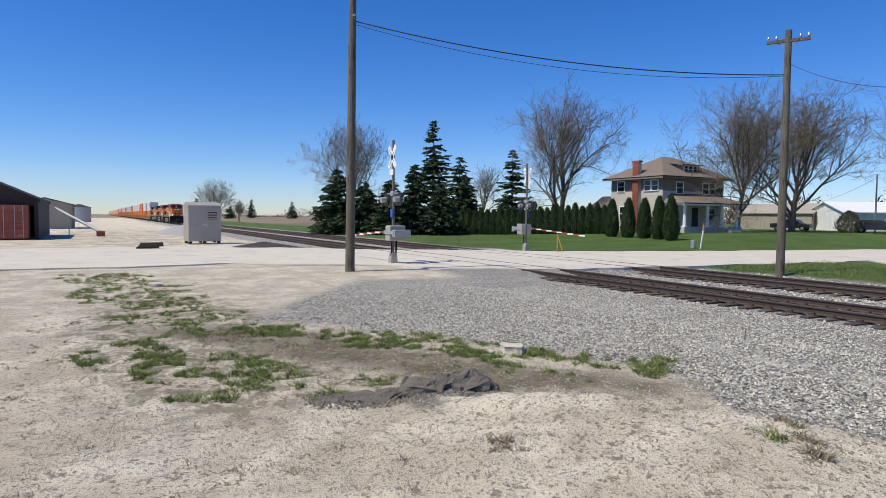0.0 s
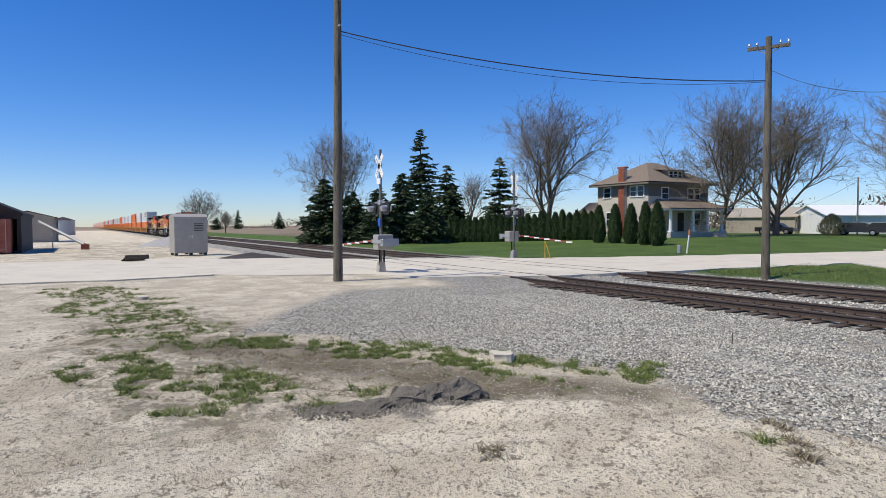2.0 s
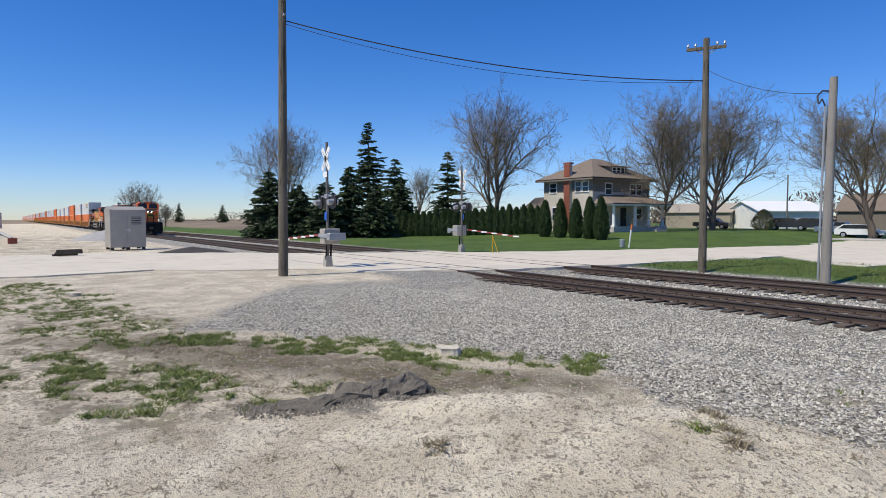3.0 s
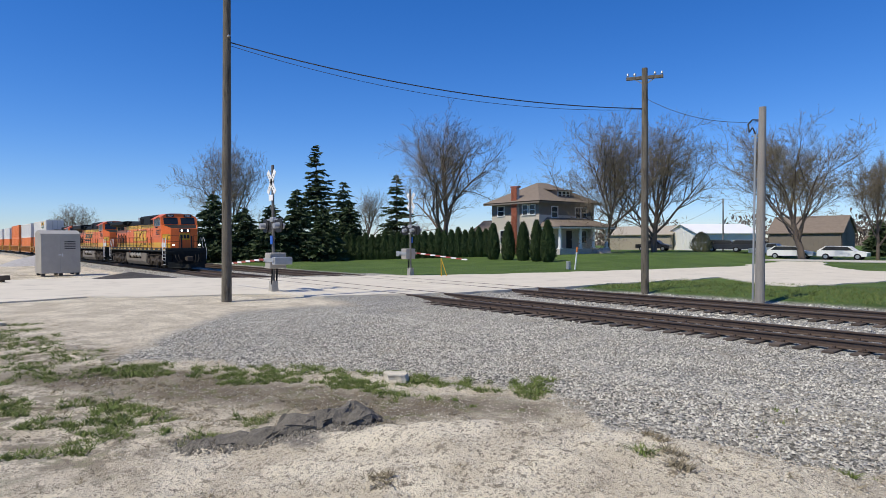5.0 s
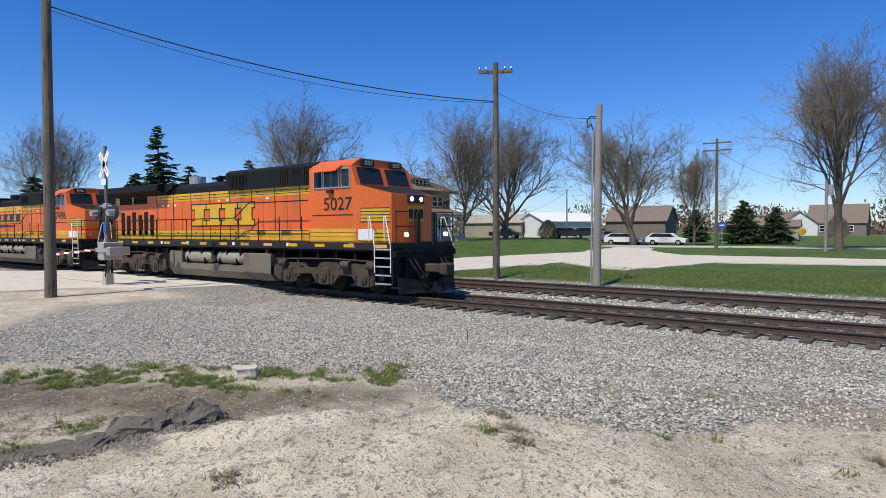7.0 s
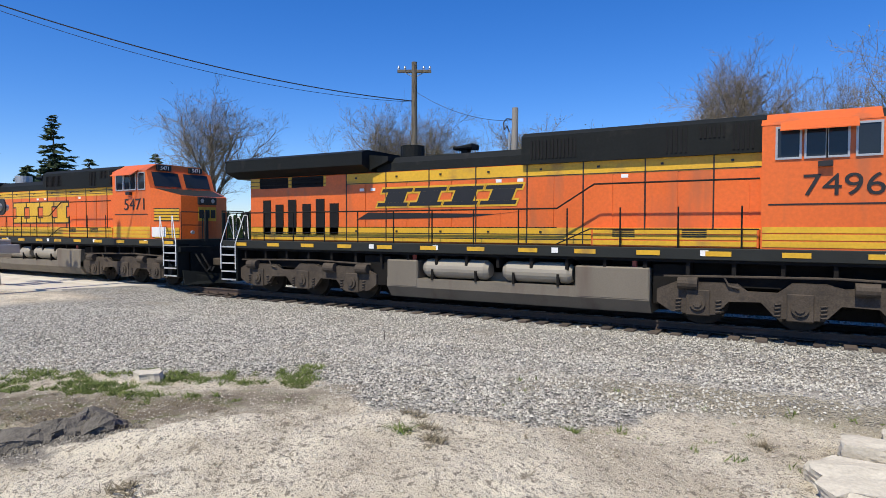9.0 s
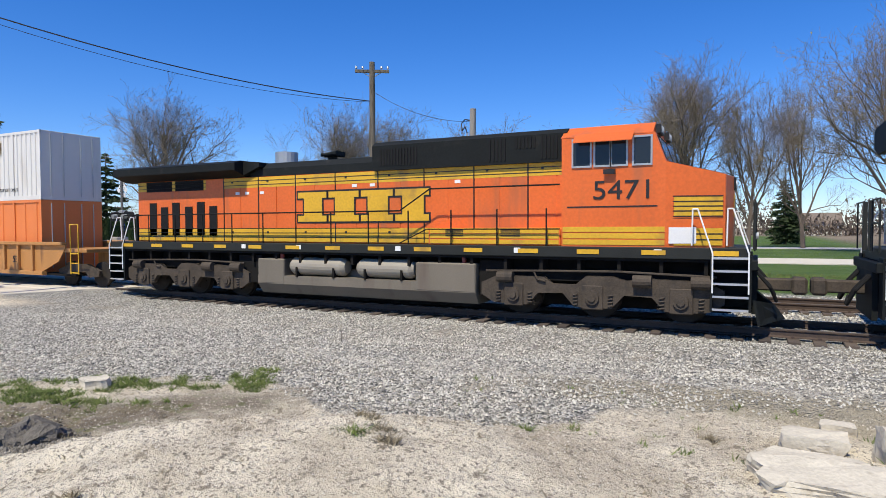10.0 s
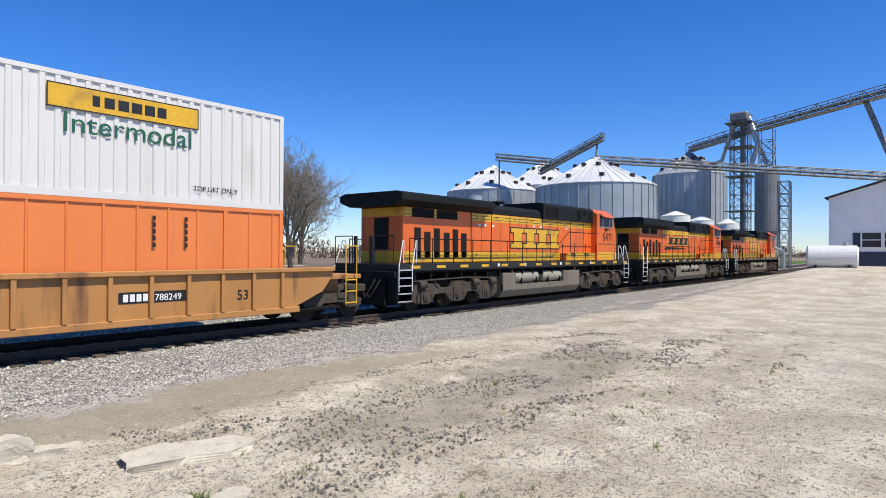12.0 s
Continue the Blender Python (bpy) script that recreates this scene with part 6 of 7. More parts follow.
def truck(parent, cx):
    """A three-axle bogie: cast side frames with axle boxes and springs, and a brake cylinder."""
    tr = new("truck")
    tr.parent, tr.matrix_basis = parent, pose(cx, 0, 0)
    for s in (-1, 1):
        y0, y1 = (-1.42, -1.27) if s < 0 else (1.27, 1.42)
        bm = bmesh.new()
        top = [(-2.75, 0.78), (-2.35, 0.95), (-1.15, 0.95), (-0.95, 0.80), (-0.40, 0.80), (-0.15, 1.0), (0.45, 1.0), (0.75, 0.92), (1.25, 0.98), (2.35, 0.95), (2.75, 0.78)]
        low = [(2.75, 0.50), (2.45, 0.32), (1.95, 0.28), (1.55, 0.30), (1.30, 0.58), (0.70, 0.60), (0.42, 0.30), (-0.42, 0.30), (-0.70, 0.60), (-1.30, 0.58), (-1.55, 0.30), (-1.95, 0.28), (-2.45, 0.32), (-2.75, 0.50)]
        prism(bm, top + low, "y", y0, y1)
        part("side_frame", bm, TRUCK, tr)
        for ax in (-1.9, 0.0, 1.9):
            bm = bmesh.new()
            yy = s * 1.42
            rod(bm, (ax, yy, 0.53), (ax, yy + s * 0.10, 0.53), 0.16, n=14)
            rod(bm, (ax, yy + s * 0.10, 0.53), (ax, yy + s * 0.13, 0.53), 0.09, n=10)
            box(bm, ax - 0.24, ax + 0.24, min(yy, yy + s * 0.05), max(yy, yy + s * 0.05), 0.26, 0.80, bev=0.02)
            part("axle_box", bm, TRUCK, tr)
            for k in (-0.40, 0.40):
                V, F = [], []
                turns = [Vector((ax + k + 0.085 * math.cos(q * 1.05), s * 1.36 + 0.085 * math.sin(q * 1.05), 0.30 + q * 0.0125)) for q in range(25)]
                tube_rings(V, F, turns, [0.022] * 25, 5)
                mesh_part("spring", V, F, TRUCK, tr)
        for bx in (-2.1, 1.1, 2.3):
            bm = bmesh.new()
            rod(bm, (bx - 0.2, s * 1.47, 0.93), (bx + 0.2, s * 1.47, 0.93), 0.13, n=12)
            part("brake_cylinder", bm, TRUCK, tr)
        bm = bmesh.new()
        pipe(bm, [(-2.6, s * 1.46, 1.06), (-0.8, s * 1.46, 1.10), (0.6, s * 1.46, 1.12), (2.6, s * 1.46, 1.06)], 0.025)
        pipe(bm, [(-1.4, s * 1.46, 1.10), (-1.3, s * 1.46, 0.9), (-1.1, s * 1.46, 0.86)], 0.02)
        part("brake_pipe", bm, TRUCK, tr)
    return tr


WHEELSETS = []


def wheelset(parent, x):
    bm = bmesh.new()
    for s in (-1, 1):
        rod(bm, (0, s * 0.70, 0), (0, s * 0.83, 0), 0.51, n=28)
        rod(bm, (0, s * 0.68, 0), (0, s * 0.71, 0), 0.54, n=28)
        for k in range(5):
            a = k * math.tau / 5
            rod(bm, (0.3 * math.cos(a), s * 0.82, 0.3 * math.sin(a)), (0.3 * math.cos(a), s * 0.845, 0.3 * math.sin(a)), 0.06, n=6)
    rod(bm, (0, -1.2, 0), (0, 1.2, 0), 0.10, n=10)
    ob = part("wheelset", bm, WHEEL, parent)
    ob.matrix_basis = pose(x, 0, 0.525)
    WHEELSETS.append((ob, x))


def steps(parent, x0, x1, face):
    """A boarding ladder in the corner of the end platform with bright tread edges and bent handrails."""
    a, b = min(x0, x1), max(x0, x1)
    wells = {}
    for s in (-1, 1):
        bm = bmesh.new()
        yo, yi = s * 1.56, s * 1.10
        lo, hi = min(yo, yi), max(yo, yi)
        box(bm, a - 0.05, a, lo, hi, 0.38, 1.5)
        box(bm, b, b + 0.05, lo, hi, 0.38, 1.5)
        for k in range(5):
            tb = bmesh.new()
            box(tb, a, b, lo, hi, 0.40 + k * 0.26, 0.43 + k * 0.26)
            part("tread", tb, GREENBLACK, parent)
        box(bm, a, b, min(yi, yi + s * 0.02), max(yi, yi + s * 0.02), 0.38, 1.5)
        wells[s] = part("stepwell", bm, GREENBLACK, parent)
    for s in (-1, 1):
        for k in range(5):
            bm = bmesh.new()
            y = s * 1.565
            box(bm, a, b, min(y, y + s * 0.02), max(y, y + s * 0.02), 0.395 + k * 0.26, 0.44 + k * 0.26)
            part("step_edge", bm, SILVER, wells[s], "bright worn step edge")
    for s in (-1, 1):
        for x, dx in ((x0, -0.30 * face), (x1, -0.30 * face)):
            bm = bmesh.new()
            pipe(bm, [(x, s * 1.60, 0.75), (x, s * 1.60, 1.55), (x + dx, s * 1.50, 2.45), (x + dx * 1.35, s * 1.45, 2.45), (x + dx * 1.4, s * 1.42, 1.7)], 0.017)
            part("grab_rail", bm, WHITE, parent, "white bent boarding handrail")


def stripes(parent, x0, x1, z0, z1, y, lines):
    """A yellow band with dark rules across it, on both sides."""
    for s in (-1, 1):
        bm = bmesh.new()
        yy = s * (y + 0.004)
        box(bm, x0, x1, min(yy, yy - s * 0.008), max(yy, yy - s * 0.008), z0, z1)
        b = part("yellow_band", bm, YELLOW, parent)
        for z in lines:
            bm = bmesh.new()
            yy = s * (y + 0.010)
            box(bm, x0, x1, min(yy, yy - s * 0.008), max(yy, yy - s * 0.008), z - 0.010, z + 0.010)
            part("pinstripe", bm, BLACK, b)


TALL = 1.03


def locomotive(number, new_style):
    """A six-axle freight diesel. x runs forward from the front coupler's face, z up from the rail."""
    lo = thing("locomotive", ("orange diesel locomotive with dark roof and %s" % ("black slanted side mark" if new_style else "yellow striped side bands")), "locomotive", "three coupled locomotives")
    # underframe
    bm = bmesh.new()
    box(bm, -20.9, -1.2, -1.0, 1.0, 0.95, 1.38)
    box(bm, -20.95, -1.15, -1.5, 1.5, 1.36, 1.42)
    for x in np.arange(-20, -1.5, 0.9):
        box(bm, x, x + 0.08, -1.45, 1.45, 1.1, 1.38)
    box(bm, -15.2, -14.3, -1.35, 1.35, 0.5, 1.3)
    box(bm, -7.2, -6.5, -1.3, 1.3, 0.45, 1.3)
    for cx in (-17.5, -4.35):
        for ax in (-2.3, -0.95, 0.95, 2.3):
            box(bm, cx + ax - 0.55, cx + ax + 0.55, -0.62, 0.62, 0.24, 0.98)
        box(bm, cx - 2.9, cx + 2.9, -1.2, 1.2, 0.86, 1.1)
    box(bm, -20.9, -20.2, -1.1, 1.1, 0.4, 1.3)
    box(bm, -1.9, -1.2, -1.1, 1.1, 0.4, 1.3)
    part("underframe", bm, UNDER, lo)
    bm = bmesh.new()
    box(bm, -20.95, -1.15, -1.55, 1.55, 1.42, 1.66, bev=0.012)
    sill = part("side_sill", bm, SILLGREY, lo)
    bm = bmesh.new()
    for i, x in enumerate(np.arange(-20.3, -1.6, 1.42)):
        for s in (-1, 1):
            box(bm, x, x + 0.5, min(s * 1.55, s * 1.562), max(s * 1.55, s * 1.562), 1.50, 1.60)
    part("reflector", bm, YELLOW, sill, "yellow reflective sill patches")
    bm = bmesh.new()
    for x in (-14.9, -12.8, -9.5, -6.2, -3.0):
        for s in (-1, 1):
            box(bm, x, x + 0.16, min(s * 1.55, s * 1.561), max(s * 1.55, s * 1.561), 1.50, 1.62)
    part("sill_label", bm, WHITE, sill)
    # end platforms, pilots and couplers
    for f, x in ((1, -1.05), (-1, -21.05)):
        bm = bmesh.new()
        prism(bm, [(-1.05, 0.30), (1.05, 0.30), (1.05, 1.4), (-1.05, 1.4)], "x", x - 0.05, x + 0.05)
        box(bm, x - 0.06, x + 0.06, -1.54, 1.54, 1.22, 1.42, bev=0.02)
        if f > 0:
            # the plough: a shallow V that leans forward at its foot
            for sy in (-1, 1):
                q = [bm.verts.new(p) for p in ((x + 0.12, sy * 1.42, 0.12), (x + 0.62, 0.0, 0.12), (x + 0.40, 0.0, 0.42), (x + 0.02, sy * 1.40, 0.62))]
                w = [bm.verts.new((p.co.x - 0.05, p.co.y, p.co.z)) for p in q]
                bm.faces.new(q)
                bm.faces.new(w[::-1])
                for i in range(4):
                    j = (i + 1) % 4
                    bm.faces.new((q[i], w[i], w[j], q[j]))
        part("pilot", bm, GREENBLACK, lo)
        bm = bmesh.new()
        box(bm, min(x, x + f * 0.85), max(x, x + f * 0.85), -0.16, 0.16, 0.72, 0.98, bev=0.03)
        box(bm, min(x + f * 0.72, x + f * 1.02), max(x + f * 0.72, x + f * 1.02), -0.28, 0.2, 0.66, 1.02, bev=0.05)
        part("coupler", bm, TRUCK, lo)
        for yy in (-0.9, -0.65, 0.65, 0.9):
            bm = bmesh.new()
            pipe(bm, [(x + f * 0.05, yy, 1.15), (x + f * 0.30, yy * 0.98, 0.85), (x + f * 0.42, yy * 0.8, 0.55), (x + f * 0.36, yy * 0.55, 0.7)], 0.035)
            part("air_hose", bm, RUBBER, lo)
        for y0, y1 in ((-1.45, -0.55), (0.55, 1.45)):
            bm = bmesh.new()
            pipe(bm, [(x, y0, 1.60), (x, y0, 2.60), (x, y1, 2.60), (x, y1, 1.60)], 0.018)
            rod(bm, (x, y0, 2.15), (x, y1, 2.15), 0.015, n=6)
            part("end_railing", bm, SILLGREY, lo)
        for yy in (-0.45, 0.33):
            bm = bmesh.new()
            box(bm, x - 0.04, x + 0.04, yy, yy + 0.12, 1.60, 2.6)
            part("end_post", bm, SILLGREY, lo)
        steps(lo, x - f * 0.10, x - f * 0.78, f)
    # fuel tank with reservoirs
    bm = bmesh.new()
    prism(bm, [(-1.46, 0.74), (-1.46, 0.50), (-1.25, 0.22), (1.25, 0.22), (1.46, 0.50), (1.46, 0.74)], "x", -14.35, -7.25)
    for a, b in ((-14.35, -13.35), (-8.95, -7.25)):
        box(bm, a, b, -1.47, 1.47, 0.5, 1.22, bev=0.03)
    box(bm, -13.3, -9.0, -1.0, 1.0, 0.7, 1.3)
    ft = part("fuel_tank", bm, TANKGREY, lo)
    for s in (-1, 1):
        for a, b in ((-13.2, -11.25), (-10.85, -9.05)):
            bm = bmesh.new()
            rod(bm, (a + 0.12, s * 1.22, 1.02), (b - 0.12, s * 1.22, 1.02), 0.25, n=20)
            rod(bm, (a, s * 1.22, 1.02), (a + 0.12, s * 1.22, 1.02), 0.17, 0.25, n=20)
            rod(bm, (b - 0.12, s * 1.22, 1.02), (b, s * 1.22, 1.02), 0.25, 0.17, n=20)
            part("air_reservoir", bm, CYLGREY, ft, "pale cylindrical air reservoir", smooth=False)
            for x in (a + 0.3, b - 0.35):
                bm = bmesh.new()
                box(bm, x, x + 0.06, s * 1.22 - 0.27, s * 1.22 + 0.27, 0.72, 1.0)
                part("reservoir_strap", bm, UNDER, ft)
        bm = bmesh.new()
        for x in (-13.5, -7.6):
            rod(bm, (x, s * 1.35, 1.2), (x, s * 1.35, 1.36), 0.06, n=8)
        part("filler_cap", bm, RED, ft)
    for cx in (-17.5, -4.35):
        truck(lo, cx)
        for ax in (-1.9, 0.0, 1.9):
            wheelset(lo, cx + ax)
    # long hood
    H = 1.05
    bm = bmesh.new()
    box(bm, -20.15, -5.0, -H, H, 1.66, 3.62, bev=0.02)
    hood = part("engine_hood", bm, ORANGE, lo)
    bm = bmesh.new()
    prism(bm, [(-H, 3.62), (H, 3.62), (H * 0.98, 3.85), (H * 0.80, 4.02), (-H * 0.80, 4.02), (-H * 0.98, 3.85)], "x", -15.0, -10.4)
    part("hood_roof", bm, GREENBLACK, lo)
    bm = bmesh.new()
    prism(bm, [(-1.18, 3.60), (1.18, 3.60), (1.18, 4.25), (1.02, 4.36), (-1.02, 4.36), (-1.18, 4.25)], "x", -10.45, -5.02)
    ic = part("inverter_cab", bm, GREENBLACK, lo)
    for s in (-1, 1):
        bm = bmesh.new()
        for x0, x1, z0, z1 in ((-10.2, -9.0, 3.72, 4.15), (-7.0, -6.5, 3.68, 4.2), (-6.3, -5.75, 3.95, 4.2), (-5.65, -5.2, 3.68, 4.2)):
            k = int((x1 - x0) / 0.09)
            for i in range(k):
                x = x0 + (x1 - x0) * i / k
                box(bm, x, x + 0.045, min(s * 1.18, s * 1.2), max(s * 1.18, s * 1.2), z0, z1)
        part("louvre", bm, MESHDARK, ic)
    # radiator section with overhanging wings
    up = 0.13 if new_style else 0.0
    bm = bmesh.new()
    prism(bm, [(-1.06, 3.62), (1.06, 3.62), (1.55, 3.80), (1.55, 4.02 + up), (1.3, 4.10 + up), (-1.3, 4.10 + up), (-1.55, 4.02 + up), (-1.55, 3.80)], "x", -20.75, -15.15)
    rw = part("radiator_wing", bm, GREENBLACK, lo, "dark overhanging radiator wings")
    bm = bmesh.new()
    prism(bm, [(-15.16, 3.66), (-14.5, 3.9), (-14.5, 4.03), (-15.16, 4.09)], "y", -1.2, 1.2)
    part("wing_fairing", bm, GREENBLACK, rw)
    for s in (-1, 1):
        bm = bmesh.new()
        for x0, x1 in ((-19.7, -18.45), (-18.3, -17.0)):
            box(bm, x0, x1, min(s * H, s * (H + 0.012)), max(s * H, s * (H + 0.012)), 3.28, 3.60)
        part("radiator_intake", bm, MESHDARK, hood)
        for k, x in enumerate((-19.55, -19.0, -18.45, -17.85, -17.3, -16.75)):
            bm = bmesh.new()
            box(bm, x, x + 0.34, min(s * H, s * (H + 0.02)), max(s * H, s * (H + 0.02)), 1.86, 2.92 - (0.14 if k % 2 else 0))
            part("vent_screen", bm, MESHDARK, hood)
    # doors along the hood: proud panels with hinge gaps and latches
    for s in (-1, 1):
        xs = list(np.arange(-16.1, -5.3, 0.72))
        for x in xs:
            bm = bmesh.new()
            box(bm, x + 0.02, x + 0.70, min(s * H, s * (H + 0.014)), max(s * H, s * (H + 0.014)), 1.74, 3.56)
            part("hood_door", bm, ORANGE, hood)
        for x in xs[::2]:
            bm = bmesh.new()
            box(bm, x - 0.012, x + 0.016, min(s * H, s * (H + 0.03)), max(s * H, s * (H + 0.03)), 1.7, 3.62)
            for z in (1.95, 3.45):
                box(bm, x + 0.34, x + 0.40, min(s * H, s * (H + 0.04)), max(s * H, s * (H + 0.04)), z, z + 0.05)
            part("door_seam", bm, BLACK, hood)
        for x in (-15.6, -15.2, -14.6, -11.2, -10.6, -8.0):
            bm = bmesh.new()
            box(bm, x, x + 0.16, min(s * H, s * (H + 0.022)), max(s * H, s * (H + 0.022)), 3.10 + 0.1 * (x > -12), 3.18 + 0.1 * (x > -12))
            part("notice_plate", bm, WHITE, hood)
    stripes(hood, -16.1, -5.0, 3.30, 3.60, H + 0.014, (3.38, 3.50) if not new_style else (3.32,))
    stripes(hood, -20.1, -5.0, 1.70, 2.08, H + 0.016, (1.82, 1.95) if not new_style else (1.80, 1.92))
    stripes(hood, -20.12, -16.9, 3.30, 3.60, H + 0.002, (3.38, 3.50))
    # the hood's rear end: bands, and a dark panel added for its shade
    for z0, z1 in ((1.70, 2.08), (3.30, 3.60)):
        boxes("end_band", [(-20.158, -20.149, -H + 0.03, H - 0.03, z0, z1)], YELLOW, hood)
    boxes("end_shade_panel", [(-20.17, -20.149, -0.35, 0.35, 2.12, 3.26)], GREENBLACK, hood)
    # the railway's mark, as plain shapes
    for s in (-1, 1):
        holder = new("side_mark")
        holder.parent, holder.matrix_basis = lo, (pose(0, 0, 0) if s < 0 else pose(-21.9, 0, 0, 0, 0, 180))
        if new_style:
            shape_letters(holder, -15.0, -10.6, 2.66, 3.14, -H - 0.016, BLACK, YELLOW, slant=0.45)
            bm = bmesh.new()
            prism(bm, [(-15.7, 2.30), (-15.3, 2.50), (-11.2, 2.42), (-10.3, 2.50), (-12.0, 2.34)], "y", -H - 0.022, -H - 0.016)
            part("mark_swoosh", bm, BLACK, holder)
        else:
            shape_letters(holder, -13.15, -8.7, 2.27, 3.10, -H - 0.016, YELLOW, BLACK)
    # roof details
    bm = bmesh.new()
    rod(bm, (-14.45, 0, 3.98), (-14.45, 0, 4.42), 0.36, n=18)
    part("exhaust_stack", bm, GALV if not new_style else GREENBLACK, lo)
    bm = bmesh.new()
    box(bm, -12.75, -12.55, -0.1, 0.1, 4.0, 4.2)
    for k in (-0.16, 0, 0.16):
        rod(bm, (-12.9, k, 4.26), (-12.35, k, 4.28), 0.03, 0.085, n=10)
        rod(bm, (-12.95, k, 4.26), (-12.75, k, 4.26), 0.06, 0.03, n=10)
    part("horn", bm, GREENBLACK, lo)
    # cab
    C = 1.42
    prof = [(-5.08, 1.66), (-2.78, 1.66), (-2.78, 3.46), (-3.02, 4.20), (-3.12, 4.30), (-5.08, 4.30)]
    bm = bmesh.new()
    prism(bm, [(x, min(z, 4.1)) for x, z in prof], "y", -C, C)
    cab = part("cab", bm, ORANGE, lo)
    bm = bmesh.new()
    prism(bm, [(-C - 0.01, 4.08), (C + 0.01, 4.08), (0.95, 4.36), (-0.95, 4.36)], "x", -5.10, -3.06)
    part("cab_roof", bm, ORANGE, cab)
    bm = bmesh.new()
    box(bm, -4.6, -3.7, -0.5, 0.5, 4.36, 4.44, bev=0.03)
    part("air_conditioner", bm, GALV, cab)
    # nose
    bm = bmesh.new()
    pts = [(-2.78, -C, 1.66), (-2.78, C, 1.66), (-1.62, 1.02, 1.66), (-1.48, 0.4, 1.66), (-1.48, -0.4, 1.66), (-1.62, -1.02, 1.66)]
    tops = [(-2.78, -C, 3.47), (-2.78, C, 3.47), (-1.62, 1.02, 3.18), (-1.48, 0.4, 3.16), (-1.48, -0.4, 3.16), (-1.62, -1.02, 3.18)]
    a, b = [bm.verts.new(p) for p in pts], [bm.verts.new(p) for p in tops]
    bm.faces.new(a)
    bm.faces.new(b)
    for i in range(6):
        j = (i + 1) % 6
        bm.faces.new((a[i], a[j], b[j], b[i]))
    nose = part("nose", bm, ORANGE, lo)
    bm = bmesh.new()
    pr = [(-2.74, -1.30), (-1.70, -0.95), (-1.56, -0.38), (-1.56, 0.38), (-1.70, 0.95), (-2.74, 1.30)]
    vs = [bm.verts.new((x, y, 3.476 - (x + 2.78) * 0.245 + 0.004)) for x, y in pr]
    bm.faces.new(vs)
    part("anti_glare_panel", bm, SILLGREY, nose, "dark anti-glare nose top")
    # windscreen pair, rear-raked
    for s in (-1, 1):
        bm = bmesh.new()
        y0, y1 = (0.12, 1.22) if s > 0 else (-1.22, -0.12)
        for off, grow, mt in ((0.012, 0.0, GLASS),):
            v = [bm.verts.new(p) for p in ((-2.80 + off, y0, 3.54), (-2.80 + off, y1, 3.54), (-3.0 + off, y1, 4.06), (-3.0 + off, y0, 4.06))]
            bm.faces.new(v)
            w = [bm.verts.new((p.co.x - 0.02, p.co.y, p.co.z)) for p in v]
            for i in range(4):
                j = (i + 1) % 4
                bm.faces.new((v[i], v[j], w[j], w[i]))
        part("windscreen", bm, GLASS, cab)
    bm = bmesh.new()
    for y0 in (-0.98, 0.40):
        box(bm, -3.10, -2.95, y0, y0 + 0.58, 4.12, 4.32, bev=0.01)
    nb = part("number_box", bm, BLACK, cab)
    for y0 in (-0.69, 0.69):
        words("box_number", number, 0.20, WHITE, nb, Matrix.Translation((-2.943, y0, 4.15)) @ pose(0, 0, 0, 90, 0, 90), wide=0.95)
    # side windows with frames and awning
    for s in (-1, 1):
        for x0, x1 in ((-4.80, -4.42), (-4.30, -3.98), (-3.93, -3.62), (-3.45, -3.10)):
            bm = bmesh.new()
            yy = s * C
            for a, b, c, d in ((x0 - 0.04, x1 + 0.04, 3.40, 3.44), (x0 - 0.04, x1 + 0.04, 4.0, 4.04), (x0 - 0.04, x0, 3.44, 4.0), (x1, x1 + 0.04, 3.44, 4.0)):
                box(bm, a, b, min(yy, yy + s * 0.03), max(yy, yy + s * 0.03), c, d)
            fr = part("window_frame", bm, GALV, cab)
            bm = bmesh.new()
            box(bm, x0, x1, min(yy, yy + s * 0.012), max(yy, yy + s * 0.012), 3.44, 4.0)
            part("pane", bm, GLASS, fr)
        bm = bmesh.new()
        prism(bm, [(s * C, 4.10), (s * (C + 0.30), 3.92), (s * (C + 0.30), 3.94), (s * C, 4.14)], "x", -4.75, -3.45)
        part("awning", bm, ORANGE, cab, "small orange sun awning")
        bm = bmesh.new()
        box(bm, -4.1, -3.85, min(s * C, s * (C + 0.12)), max(s * C, s * (C + 0.12)), 3.24, 3.34)
        part("mirror", bm, BLACK, cab)
        bm = bmesh.new()
        yy = s * C
        box(bm, -4.95, -2.95, min(yy, yy + s * 0.01), max(yy, yy + s * 0.01), 2.52, 2.55)
        part("cab_rule", bm, BLACK, cab)
        for z, k in ((1.70, 0), (1.84, 1), (1.98, 2)):
            bm = bmesh.new()
            box(bm, -5.05, -2.80, min(yy, yy + s * 0.012), max(yy, yy + s * 0.012), z, z + 0.115)
            part("yellow_band", bm, YELLOW, cab)
        mm = pose(-3.68, -C - 0.012, 2.70, 90, 0, 0) if s < 0 else pose(-3.68, C + 0.012, 2.70, 90, 0, 180)
        words("road_number", number, 0.60, BLACK, cab, mm, wide=1.16)
        # striped wing of the nose band
        bm = bmesh.new()
        ux = lambda t: -2.75 + t * 1.10
        uy = lambda t, o: s * (C - t * 0.385 + o)
        for z0, z1 in ((2.32, 2.72), (1.70, 2.06)):
            for t0, t1 in ((0.12, 0.98),):
                v = [bm.verts.new(p) for p in ((ux(t0), uy(t0, 0.012), z0), (ux(t1), uy(t1, 0.012), z0), (ux(t1), uy(t1, 0.012), z1), (ux(t0), uy(t0, 0.012), z1))]
                bm.faces.new(v)
        nb2 = part("nose_band", bm, YELLOW, nose)
        bm = bmesh.new()
